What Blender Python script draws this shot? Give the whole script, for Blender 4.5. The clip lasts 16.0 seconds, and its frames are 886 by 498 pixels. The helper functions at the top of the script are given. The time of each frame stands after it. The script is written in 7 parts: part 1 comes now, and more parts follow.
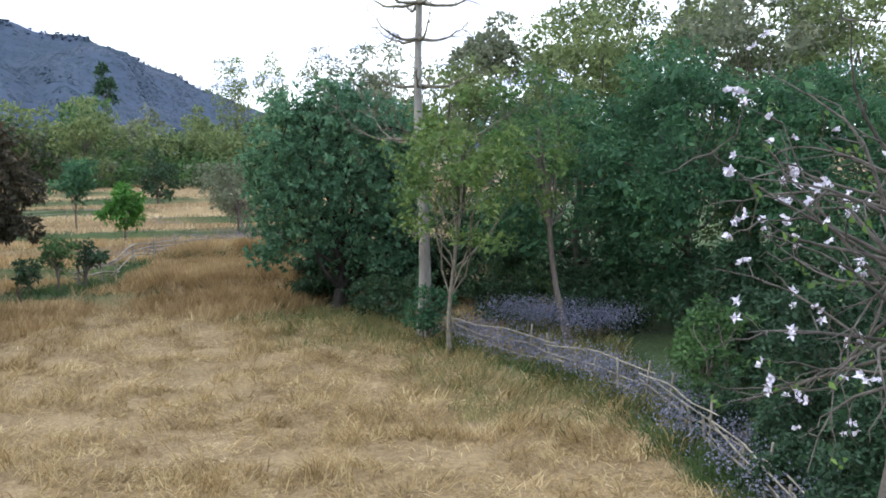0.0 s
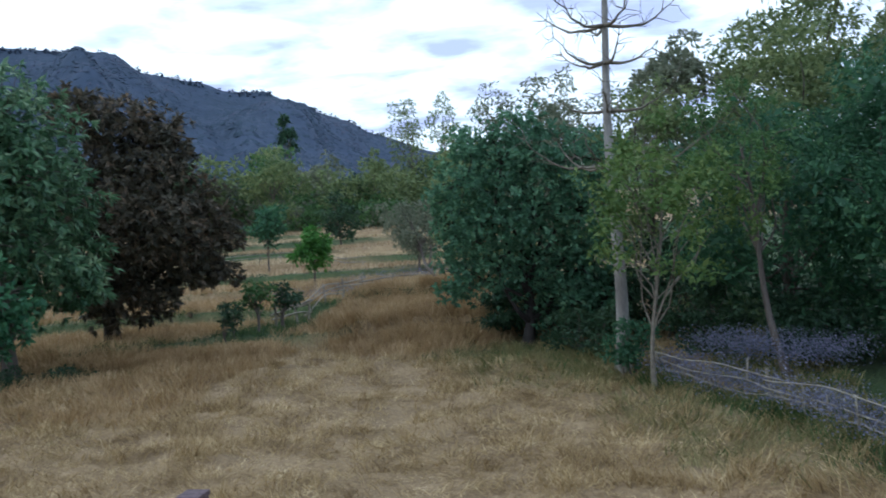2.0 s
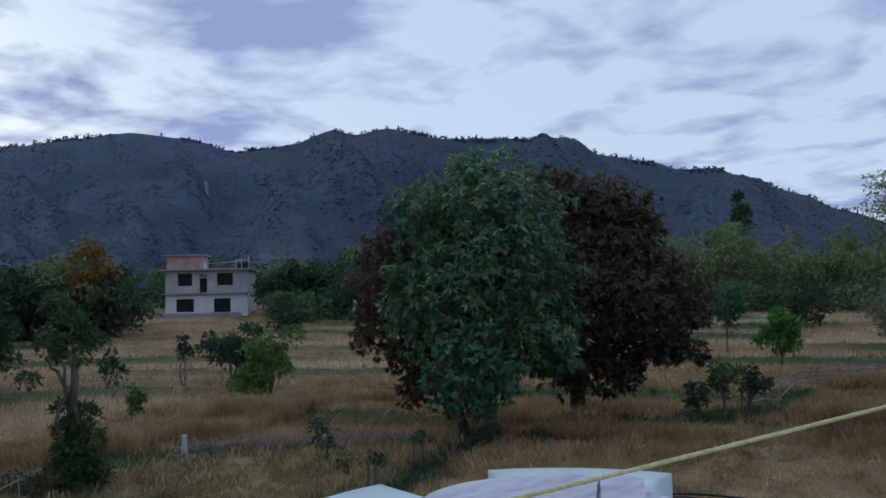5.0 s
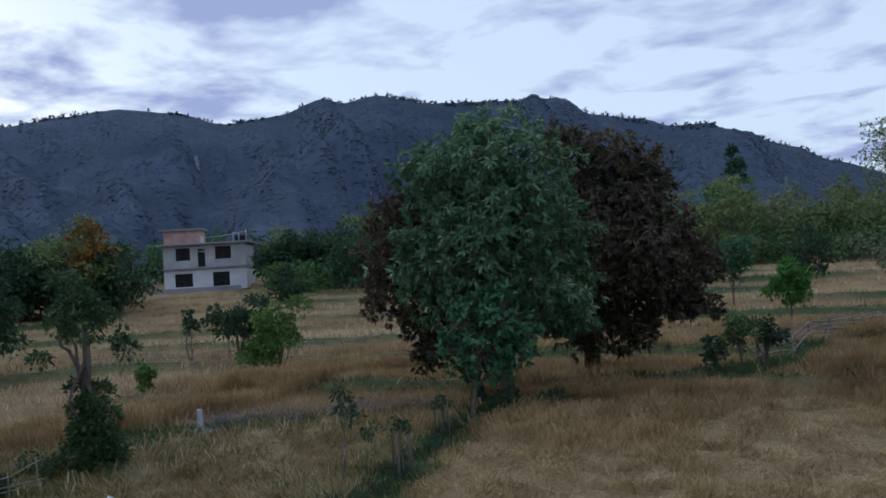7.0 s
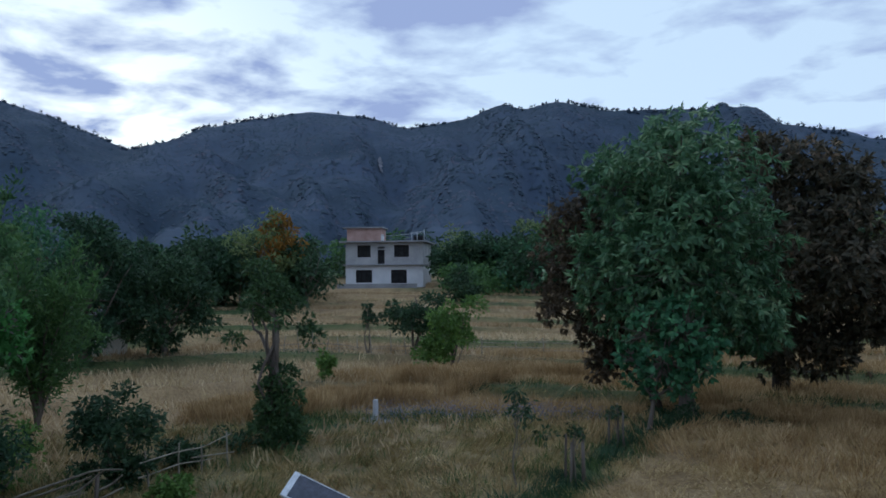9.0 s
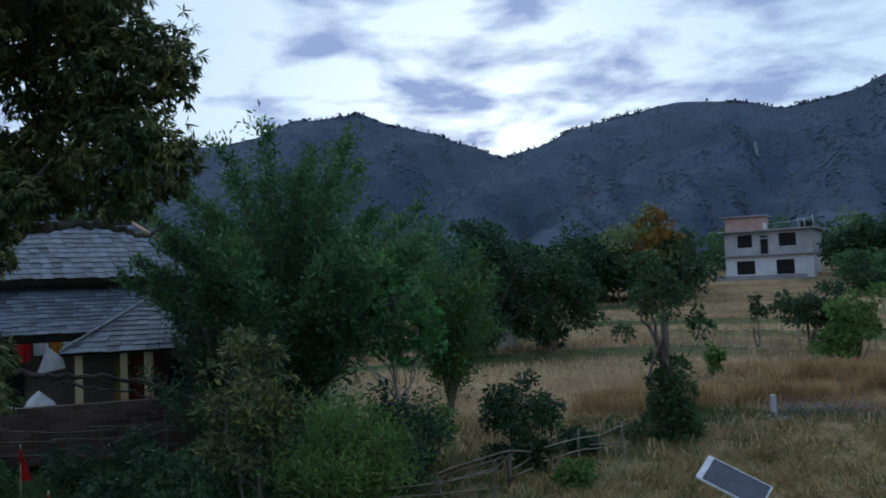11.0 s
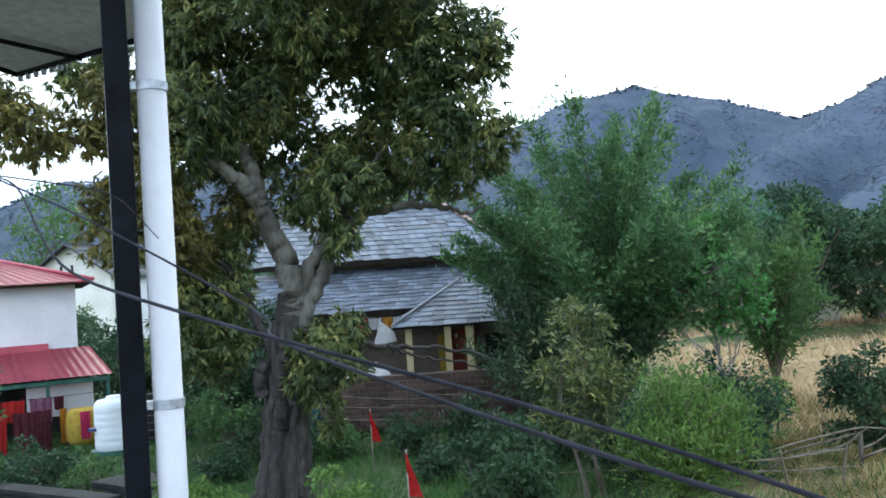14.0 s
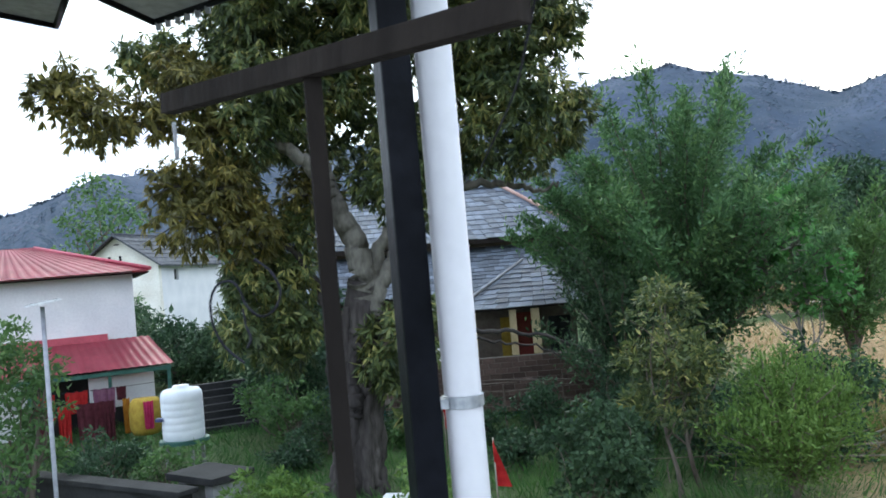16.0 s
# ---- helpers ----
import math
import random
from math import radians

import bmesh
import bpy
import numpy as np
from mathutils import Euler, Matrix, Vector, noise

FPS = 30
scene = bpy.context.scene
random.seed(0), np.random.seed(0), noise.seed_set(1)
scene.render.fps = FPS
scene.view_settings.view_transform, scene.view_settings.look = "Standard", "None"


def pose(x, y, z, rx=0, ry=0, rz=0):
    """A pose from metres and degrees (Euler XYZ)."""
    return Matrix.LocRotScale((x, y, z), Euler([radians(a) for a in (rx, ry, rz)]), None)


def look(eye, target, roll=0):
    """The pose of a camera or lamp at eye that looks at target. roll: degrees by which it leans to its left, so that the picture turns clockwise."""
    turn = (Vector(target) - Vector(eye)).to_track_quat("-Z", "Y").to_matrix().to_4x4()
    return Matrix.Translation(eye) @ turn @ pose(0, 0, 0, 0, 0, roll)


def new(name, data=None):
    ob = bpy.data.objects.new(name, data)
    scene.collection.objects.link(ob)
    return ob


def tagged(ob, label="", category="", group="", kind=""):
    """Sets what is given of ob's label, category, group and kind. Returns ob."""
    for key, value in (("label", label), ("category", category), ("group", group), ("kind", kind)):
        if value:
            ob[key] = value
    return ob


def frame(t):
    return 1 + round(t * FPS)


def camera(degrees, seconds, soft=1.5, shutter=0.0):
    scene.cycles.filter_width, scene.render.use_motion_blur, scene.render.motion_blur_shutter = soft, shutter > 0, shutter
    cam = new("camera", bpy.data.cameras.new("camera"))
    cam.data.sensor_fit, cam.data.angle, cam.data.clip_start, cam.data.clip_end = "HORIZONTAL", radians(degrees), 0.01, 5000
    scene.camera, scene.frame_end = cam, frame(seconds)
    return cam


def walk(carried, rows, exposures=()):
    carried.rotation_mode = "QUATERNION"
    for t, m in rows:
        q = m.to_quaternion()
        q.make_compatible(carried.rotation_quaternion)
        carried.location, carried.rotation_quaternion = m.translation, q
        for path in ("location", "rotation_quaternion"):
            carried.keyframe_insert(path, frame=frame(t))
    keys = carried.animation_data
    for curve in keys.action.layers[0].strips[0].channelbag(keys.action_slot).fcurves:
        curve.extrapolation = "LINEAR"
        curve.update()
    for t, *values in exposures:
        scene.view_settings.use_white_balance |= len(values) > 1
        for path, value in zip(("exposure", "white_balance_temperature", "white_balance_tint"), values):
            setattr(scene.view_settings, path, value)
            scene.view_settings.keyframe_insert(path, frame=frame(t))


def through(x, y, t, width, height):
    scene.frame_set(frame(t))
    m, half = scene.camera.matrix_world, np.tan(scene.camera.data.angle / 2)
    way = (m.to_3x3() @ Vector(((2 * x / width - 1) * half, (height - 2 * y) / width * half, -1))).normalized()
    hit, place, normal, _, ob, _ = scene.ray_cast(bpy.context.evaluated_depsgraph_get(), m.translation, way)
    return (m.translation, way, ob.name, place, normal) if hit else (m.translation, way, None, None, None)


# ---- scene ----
cam = camera(55.1, 16.0, soft=1.7, shutter=0.15)
PATH = [
    (0, (0.237, -0.015, 4.85), (0.215, 1.977, 4.668), -0.9),
    (0.5, (0.122, 0.129, 4.85), (0.097, 2.121, 4.677), -1.6),
    (1, (-0.055, 0.251, 4.852), (-0.101, 2.244, 4.685), -2.4),
    (1.5, (-0.27, 0.68, 4.872), (-0.394, 2.669, 4.704), -3.0),
    (2, (-0.445, 0.6, 4.846), (-0.86, 2.555, 4.757), -3.8),
    (2.5, (-0.583, 0.563, 4.839), (-1.222, 2.457, 4.794), -1.8),
    (3, (-0.805, 0.613, 4.846), (-1.639, 2.431, 4.855), -4.4),
    (3.5, (-0.939, 0.658, 4.835), (-1.947, 2.386, 4.834), -3.5),
    (4, (-1.072, 0.729, 4.847), (-2.274, 2.325, 4.938), -3.2),
    (4.5, (-1.184, 0.594, 4.871), (-2.49, 2.103, 5.006), -1.1),
    (6.8, (-1.943, 0.623, 4.832), (-3.276, 2.112, 4.920), -3.0),
    (7, (-2.071, 0.632, 4.817), (-3.379, 2.144, 4.874), -3.6),
    (7.5, (-2.207, 0.578, 4.79), (-3.537, 2.071, 4.822), -3.9),
    (8, (-2.337, 0.629, 4.831), (-3.837, 1.948, 4.926), -3.3),
    (8.2, (-2.430, 0.682, 4.820), (-3.961, 1.965, 4.915), -2.1),
    (10.3, (-2.287, 0.4, 4.54), (-4.089, 1.265, 4.614), -1.5),
    (10.5, (-2.275, 0.327, 4.605), (-4.144, 1.035, 4.687), -1.8),
    (11, (-2.173, 0.186, 4.619), (-4.122, 0.627, 4.716), -2.2),
    (11.5, (-2.173, 0.179, 4.625), (-4.150, 0.465, 4.731), -2.3),
    (12, (-2.166, 0.13, 4.612), (-4.151, 0.351, 4.716), -1.4),
    (12.5, (-2.198, -0.063, 4.552), (-4.184, 0.15, 4.652), -1.8),
    (13, (-2.248, -0.32, 4.608), (-4.24, -0.159, 4.681), -2.2),
    (13.5, (-2.135, -0.443, 4.457), (-4.13, -0.582, 4.498), -4.3),
    (14, (-2.33, -0.624, 4.476), (-4.316, -0.839, 4.558), -3.9),
    (14.5, (-2.503, -0.892, 4.456), (-4.488, -1.121, 4.536), -4.2),
    (15, (-2.636, -1.125, 4.457), (-4.62, -1.367, 4.522), -4.7),
    (15.5, (-2.78, -1.312, 4.467), (-4.76, -1.585, 4.526), -5.3),
    (16, (-2.901, -1.548, 4.472), (-4.878, -1.845, 4.525), -5.0),
]
EXPOSURES = [
    (0.0, 1.28, 6300, -2), (1.2, 0.9, 5900, -5), (2.0, 0.47, 5550, -4), (2.5, 0.3, 5600, -2), (3.0, -0.15, 5700, -4), (3.5, -0.1, 5750, -1), (4.0, -0.25, 5800, -1), (4.5, -0.55, 5500, -1),
    (7.0, -0.35, 5600, -1), (7.5, 0.15, 5800, -1), (8.2, -0.2, 5600, -5), (10.3, -0.4, 5350, -7), (12.7, -0.4, 5700, -5), (13.3, 1.25, 6000, -9), (14.0, 1.5, 6050, -8), (14.6, 1.32, 6100, -7), (16.0, 1.4, 6250, -6)]
walk(cam, [(r[0], look(r[1], r[2], r[3])) for r in PATH], EXPOSURES)

# ---- world and light: an overcast dusk ----
world = bpy.data.worlds.new("dusk_sky")
scene.world = world
world.use_nodes = True
wt = world.node_tree
wt.nodes.clear()


def wnode(kind, **values):
    n = wt.nodes.new(kind)
    for k, v in values.items():
        n.inputs[k].default_value = v
    return n


def wlink(a, b):
    wt.links.new(a, b)


SUN_EL, SUN_AZ = radians(14), radians(-75)
w_out = wnode("ShaderNodeOutputWorld")
w_bg = wnode("ShaderNodeBackground", Strength=1.0)
wlink(w_bg.outputs[0], w_out.inputs[0])
w_sky = wt.nodes.new("ShaderNodeTexSky")
w_sky.sky_type = 'NISHITA'
w_sky.sun_disc = False
w_sky.sun_elevation, w_sky.sun_rotation = SUN_EL, SUN_AZ
w_skys = wt.nodes.new("ShaderNodeVectorMath")
w_skys.operation = 'SCALE'
w_skys.inputs["Scale"].default_value = 0.10
wlink(w_sky.outputs[0], w_skys.inputs[0])
# cloud layer: the view direction laid on a high flat sheet
w_tc = wt.nodes.new("ShaderNodeTexCoord")
w_sep = wt.nodes.new("ShaderNodeSeparateXYZ")
wlink(w_tc.outputs["Generated"], w_sep.inputs[0])
w_h = wt.nodes.new("ShaderNodeMath")
w_h.operation = 'MAXIMUM'
w_h.inputs[1].default_value = 0.0
wlink(w_sep.outputs[2], w_h.inputs[0])
w_h2 = wt.nodes.new("ShaderNodeMath")
w_h2.operation = 'ADD'
w_h2.inputs[1].default_value = 0.11
wlink(w_h.outputs[0], w_h2.inputs[0])
w_cmb = wt.nodes.new("ShaderNodeCombineXYZ")
for i, out in enumerate(("X", "Y")):
    dv = wt.nodes.new("ShaderNodeMath")
    dv.operation = 'DIVIDE'
    wlink(w_sep.outputs[out], dv.inputs[0])
    wlink(w_h2.outputs[0], dv.inputs[1])
    wlink(dv.outputs[0], w_cmb.inputs[i])
w_n1 = wnode("ShaderNodeTexNoise", Scale=2.5, Detail=8.0, Roughness=0.52, Distortion=0.2)
wlink(w_cmb.outputs[0], w_n1.inputs["Vector"])
w_n2 = wnode("ShaderNodeTexNoise", Scale=0.6, Detail=3.0, Roughness=0.5)
wlink(w_cmb.outputs[0], w_n2.inputs["Vector"])
w_sum = wt.nodes.new("ShaderNodeMath")
w_sum.operation = 'MULTIPLY_ADD'
w_sum.inputs[1].default_value = 0.6
wlink(w_n2.outputs[0], w_sum.inputs[0])
wlink(w_n1.outputs[0], w_sum.inputs[2])
w_ramp = wt.nodes.new("ShaderNodeValToRGB")
w_ramp.color_ramp.elements[0].position = 0.76
w_ramp.color_ramp.elements[1].position = 0.93
wlink(w_sum.outputs[0], w_ramp.inputs[0])
w_veil = wt.nodes.new("ShaderNodeMixRGB")       # thin bright overcast in front of the blue
w_veil.inputs[0].default_value = 0.80
w_veil.inputs[2].default_value = (1.06, 1.08, 1.27, 1)
wlink(w_skys.outputs[0], w_veil.inputs[1])
w_cl = wt.nodes.new("ShaderNodeMixRGB")         # grey lavender cloud banks
w_cl.inputs[2].default_value = (0.50, 0.52, 0.80, 1)
wlink(w_ramp.outputs[0], w_cl.inputs[0])
wlink(w_veil.outputs[0], w_cl.inputs[1])
wlink(w_cl.outputs[0], w_bg.inputs[0])

sun_data = bpy.data.lights.new("sun", 'SUN')
sun_data.energy, sun_data.angle, sun_data.color = 0.5, radians(25), (1.0, 0.95, 0.88)
sun = new("sun", sun_data)
sun.matrix_world = look((0, 0, 60), (60 * math.sin(1.2), 20, 60 - 60 * math.tan(radians(35))))

# ---- materials ----


def node_mat(name):
    m = bpy.data.materials.new(name)
    m.use_nodes = True
    nt = m.node_tree
    return m, nt, nt.nodes["Principled BSDF"]


def surface(name, c1, c2, scale=3.0, rough=0.8, bump=0.3, metal=0.0, fine=40.0, stretch=(1, 1, 1), c3=None, spec=0.3, per_object=0.0, grain=0.5):
    """Two-scale stained and grained surface in object metres."""
    m, nt, bsdf = node_mat(name)
    N, Lk = nt.nodes.new, nt.links.new
    tc, mp = N("ShaderNodeTexCoord"), N("ShaderNodeMapping")
    mp.inputs["Scale"].default_value = stretch
    Lk(tc.outputs["Object"], mp.inputs[0])
    n1, n2 = N("ShaderNodeTexNoise"), N("ShaderNodeTexNoise")
    n1.inputs["Scale"].default_value, n1.inputs["Detail"].default_value = scale, 5
    n2.inputs["Scale"].default_value, n2.inputs["Detail"].default_value = fine, 4
    Lk(mp.outputs[0], n1.inputs["Vector"])
    Lk(mp.outputs[0], n2.inputs["Vector"])
    ramp = N("ShaderNodeValToRGB")
    e = ramp.color_ramp.elements
    e[0].position, e[0].color = 0.33, (*c1, 1)
    e[1].position, e[1].color = 0.67, (*c2, 1)
    if c3:
        x = e.new(0.85)
        x.color = (*c3, 1)
    Lk(n1.outputs[0], ramp.inputs[0])
    mix = N("ShaderNodeMixRGB")
    mix.blend_type = 'MULTIPLY'
    mix.inputs[0].default_value = grain
    rp2 = N("ShaderNodeValToRGB")
    rp2.color_ramp.elements[0].position, rp2.color_ramp.elements[0].color = 0.3, (0.45, 0.45, 0.45, 1)
    rp2.color_ramp.elements[1].position, rp2.color_ramp.elements[1].color = 0.6, (1, 1, 1, 1)
    Lk(n2.outputs[0], rp2.inputs[0])
    Lk(ramp.outputs[0], mix.inputs[1])
    Lk(rp2.outputs[0], mix.inputs[2])
    col = mix.outputs[0]
    if per_object:
        oi, hsv = N("ShaderNodeObjectInfo"), N("ShaderNodeHueSaturation")
        mr = N("ShaderNodeMapRange")
        mr.inputs[3].default_value, mr.inputs[4].default_value = 1 - per_object, 1 + per_object
        Lk(oi.outputs["Random"], mr.inputs[0])
        Lk(mr.outputs[0], hsv.inputs["Value"])
        Lk(col, hsv.inputs["Color"])
        col = hsv.outputs[0]
    Lk(col, bsdf.inputs["Base Color"])
    bsdf.inputs["Roughness"].default_value, bsdf.inputs["Metallic"].default_value = rough, metal
    bsdf.inputs["Specular IOR Level"].default_value = spec
    bp = N("ShaderNodeBump")
    bp.inputs["Strength"].default_value, bp.inputs["Distance"].default_value = bump, 0.02
    Lk(n2.outputs[0], bp.inputs["Height"])
    Lk(bp.outputs[0], bsdf.inputs["Normal"])
    return m


def foliage(name, c1, c2, c3=None, rough=0.55, through=0.3, patch=0.6):
    """Leaves: each island its own tint, with larger patches of young or old growth over the crown."""
    m, nt, bsdf = node_mat(name)
    N, Lk = nt.nodes.new, nt.links.new
    geo, ramp = N("ShaderNodeNewGeometry"), N("ShaderNodeValToRGB")
    tc, nz = N("ShaderNodeTexCoord"), N("ShaderNodeTexNoise")
    nz.inputs["Scale"].default_value, nz.inputs["Detail"].default_value = patch, 2
    Lk(tc.outputs["Object"], nz.inputs["Vector"])
    ad = N("ShaderNodeMath")
    ad.operation = 'MULTIPLY_ADD'
    ad.inputs[1].default_value, ad.inputs[2].default_value = 0.55, -0.06
    Lk(geo.outputs["Random Per Island"], ad.inputs[0])
    ad2 = N("ShaderNodeMath")
    ad2.operation = 'MULTIPLY_ADD'
    ad2.inputs[1].default_value = 0.95
    Lk(nz.outputs[0], ad2.inputs[0])
    Lk(ad.outputs[0], ad2.inputs[2])
    sub = N("ShaderNodeMath")
    sub.operation = 'SUBTRACT'
    sub.inputs[1].default_value = 0.2
    Lk(ad2.outputs[0], sub.inputs[0])
    e = ramp.color_ramp.elements
    e[0].position, e[0].color = 0.1, (*c1, 1)
    e[1].position, e[1].color = 0.62, (*c2, 1)
    x = e.new(0.85)
    x.color = (*(c3 or c2), 1)
    Lk(sub.outputs[0], ramp.inputs[0])
    Lk(ramp.outputs[0], bsdf.inputs["Base Color"])
    bsdf.inputs["Roughness"].default_value = rough
    bsdf.inputs["Specular IOR Level"].default_value = 0.25
    tr, mx = N("ShaderNodeBsdfTranslucent"), N("ShaderNodeMixShader")
    mx.inputs[0].default_value = through
    Lk(ramp.outputs[0], tr.inputs[0])
    Lk(bsdf.outputs[0], mx.inputs[1])
    Lk(tr.outputs[0], mx.inputs[2])
    Lk(mx.outputs[0], nt.nodes["Material Output"].inputs[0])
    return m


M_BARK = surface("bark", (0.09, 0.07, 0.055), (0.2, 0.17, 0.145), 2.5, 0.9, 0.9, fine=16, stretch=(1, 1, 0.25))
M_BARK_PALE = surface("bark_pale", (0.2, 0.18, 0.16), (0.36, 0.34, 0.31), 2.0, 0.9, 0.6, fine=18, stretch=(1, 1, 0.3))
M_BARK_MANGO = surface("bark_mango", (0.030, 0.026, 0.026), (0.085, 0.075, 0.07), 1.8, 0.95, 1.0, fine=14, stretch=(1, 1, 0.3), c3=(0.22, 0.21, 0.19), grain=0.8)
M_BARK_DARK = surface("bark_dark", (0.02, 0.017, 0.015), (0.06, 0.05, 0.042), 3.0, 0.95, 0.9, fine=16, stretch=(1, 1, 0.3))
M_BARK_BLOSSOM = surface("bark_blossom_tree", (0.07, 0.06, 0.052), (0.17, 0.15, 0.13), 8.0, 0.9, 0.5)
M_BARK_LIMB = surface("bark_limb", (0.07, 0.066, 0.056), (0.18, 0.172, 0.148), 1.6, 0.95, 0.8, fine=12, stretch=(1, 1, 0.5), c3=(0.33, 0.33, 0.29), grain=0.7)
M_BARK_TWIG = surface("bark_twig", (0.13, 0.11, 0.085), (0.25, 0.22, 0.17), 6.0, 0.9, 0.5)
F_MANGO = foliage("leaf_mango", (0.045, 0.105, 0.052), (0.14, 0.25, 0.12), (0.34, 0.44, 0.24), 0.32)
F_TEAL = foliage("leaf_teal", (0.035, 0.105, 0.05), (0.08, 0.20, 0.09), (0.14, 0.28, 0.125), 0.5)
F_BROWN = foliage("leaf_bronze", (0.042, 0.046, 0.031), (0.105, 0.088, 0.055), (0.23, 0.165, 0.105), 0.5)
F_YARD = foliage("leaf_yard_mango", (0.028, 0.048, 0.028), (0.12, 0.155, 0.052), (0.36, 0.34, 0.115), 0.42, 0.3, patch=1.1)
F_BRONZE_RUST = foliage("leaf_rust", (0.055, 0.05, 0.034), (0.125, 0.092, 0.06), (0.22, 0.155, 0.10), 0.5)
F_WOOD = foliage("leaf_wood_edge", (0.058, 0.13, 0.076), (0.125, 0.25, 0.138), (0.23, 0.38, 0.20), 0.5, 0.38)
F_POLLARD = foliage("leaf_pollard", (0.034, 0.066, 0.03), (0.075, 0.13, 0.05), (0.14, 0.21, 0.075), 0.55)
F_DARK = foliage("leaf_dark", (0.026, 0.052, 0.028), (0.055, 0.10, 0.048), (0.085, 0.14, 0.06), 0.55)
F_DEEP = foliage("leaf_deep", (0.034, 0.085, 0.045), (0.072, 0.165, 0.08), (0.13, 0.25, 0.10), 0.5, 0.38)
F_MID = foliage("leaf_mid", (0.05, 0.10, 0.04), (0.10, 0.185, 0.06), (0.16, 0.26, 0.085), 0.5, 0.38)
F_LIGHT = foliage("leaf_light", (0.08, 0.14, 0.035), (0.15, 0.25, 0.06), (0.24, 0.34, 0.09), 0.5, 0.38)
F_YELLOW = foliage("leaf_yellow_green", (0.07, 0.135, 0.038), (0.145, 0.22, 0.063), (0.25, 0.31, 0.10), 0.5, 0.38)
F_BRIGHT = foliage("leaf_bright", (0.06, 0.15, 0.03), (0.10, 0.25, 0.045), (0.16, 0.33, 0.06), 0.5)
F_OLIVE = foliage("leaf_olive", (0.11, 0.155, 0.06), (0.21, 0.26, 0.105), (0.30, 0.33, 0.14), 0.6, 0.38)
F_GREY = foliage("leaf_grey", (0.12, 0.14, 0.085), (0.21, 0.23, 0.15), (0.30, 0.30, 0.2), 0.7, 0.38)
F_ORANGE = foliage("leaf_orange", (0.16, 0.09, 0.02), (0.3, 0.16, 0.03), (0.38, 0.2, 0.05), 0.6)
F_LAVENDER = foliage("bloom_lavender", (0.13, 0.14, 0.18), (0.23, 0.23, 0.31), (0.38, 0.37, 0.48), 0.7)
# straw: the dark patches of its colour stand in for shaded hollows
F_STRAW = foliage("straw", (0.17, 0.11, 0.048), (0.46, 0.335, 0.16), (0.68, 0.54, 0.30), 0.7, 0.25, patch=0.9)
F_DRYGREEN = foliage("half_dry_grass", (0.12, 0.115, 0.042), (0.27, 0.235, 0.098), (0.45, 0.37, 0.18), 0.7, 0.25, patch=0.6)
F_GOLD = foliage("golden_wheat", (0.24, 0.155, 0.07), (0.45, 0.315, 0.155), (0.62, 0.47, 0.255), 0.7, 0.25, patch=0.5)
F_WHEAT = foliage("wheat", (0.26, 0.18, 0.095), (0.47, 0.35, 0.20), (0.64, 0.51, 0.33), 0.7, 0.25, patch=0.14)
F_PALE = foliage("pale_wheat", (0.36, 0.27, 0.15), (0.56, 0.44, 0.26), (0.70, 0.58, 0.38), 0.7, 0.25, patch=0.1)
F_GRASS = foliage("grass_green", (0.04, 0.075, 0.024), (0.08, 0.135, 0.04), (0.15, 0.18, 0.065), 0.6, 0.3, patch=0.4)
F_PLUME = foliage("leaf_plume", (0.042, 0.092, 0.04), (0.105, 0.20, 0.078), (0.22, 0.34, 0.13), 0.5, 0.38)
F_LEAFY = foliage("leaf_layered", (0.07, 0.19, 0.055), (0.135, 0.32, 0.09), (0.21, 0.42, 0.13), 0.5, 0.4)
# leaf colour darkened to carry the shade cast by trees overhead
F_SHADE = foliage("leaf_shade_dark", (0.024, 0.05, 0.028), (0.05, 0.098, 0.05), (0.085, 0.145, 0.065), 0.5, 0.3)
F_HAY = foliage("dry_grass", (0.16, 0.125, 0.05), (0.33, 0.255, 0.105), (0.5, 0.4, 0.2), 0.7, 0.25, patch=0.8)
F_LAWN = foliage("lawn_green", (0.03, 0.08, 0.022), (0.06, 0.145, 0.036), (0.11, 0.21, 0.055), 0.6, 0.3, patch=0.5)
F_BRONZE = foliage("leaf_bronze_tips", (0.055, 0.06, 0.024), (0.155, 0.145, 0.042), (0.34, 0.28, 0.08), 0.42, 0.3, patch=0.9)

# ---- terrain ----


def lie(x, y):
    """Height of the ground: level round the terrace, fields climbing slowly towards the hills."""
    d = math.hypot(x + 1.5, y)
    if d < 20:
        return 0.0
    k = min(d, 125) - 20
    z = 0.02 * k + 0.00036 * k * k + 0.03 * max(0.0, d - 125) + 0.5 * bank(x, y)
    if 24 < d < 118 and y > 4 and x < 3:                            # each terrace lies flat behind a low front edge
        f = terrace(x, y, d) % 1.0
        z += min(1, (d - 24) / 3, (118 - d) / 3, (y - 4) / 4) * 0.32 * (1 - 2 * f if f < 0.93 else -0.86 + 1.86 * (f - 0.93) / 0.07)
    return z


def bank(x, y):
    """1 on the raised wheat bank before the wood, 0 off it."""
    e = math.hypot((x + 8.5 + 0.12 * (y - 35)) / 4.9, (y - 35.8) / 9.6)
    k = min(1.0, max(0.0, (1.0 - e) * 3.2))
    return k * k * (3 - 2 * k)


def lay(x, y):
    """The ground with its clods and the humps of lodged straw."""
    d = math.hypot(x + 1.5, y)
    z = lie(x, y)
    if 6 < d < 150:
        z += 0.10 * noise.noise((x * 0.5, y * 0.5, 0)) + 0.09 * noise.noise((x * 1.5, y * 1.5, 5))
        if 8 < d < 34 and y > 5:
            z += 0.17 * abs(noise.noise((x * 0.95, y * 0.95, 11.0))) + 0.07 * noise.noise((x * 2.4, y * 2.4, 13.0))
    return z


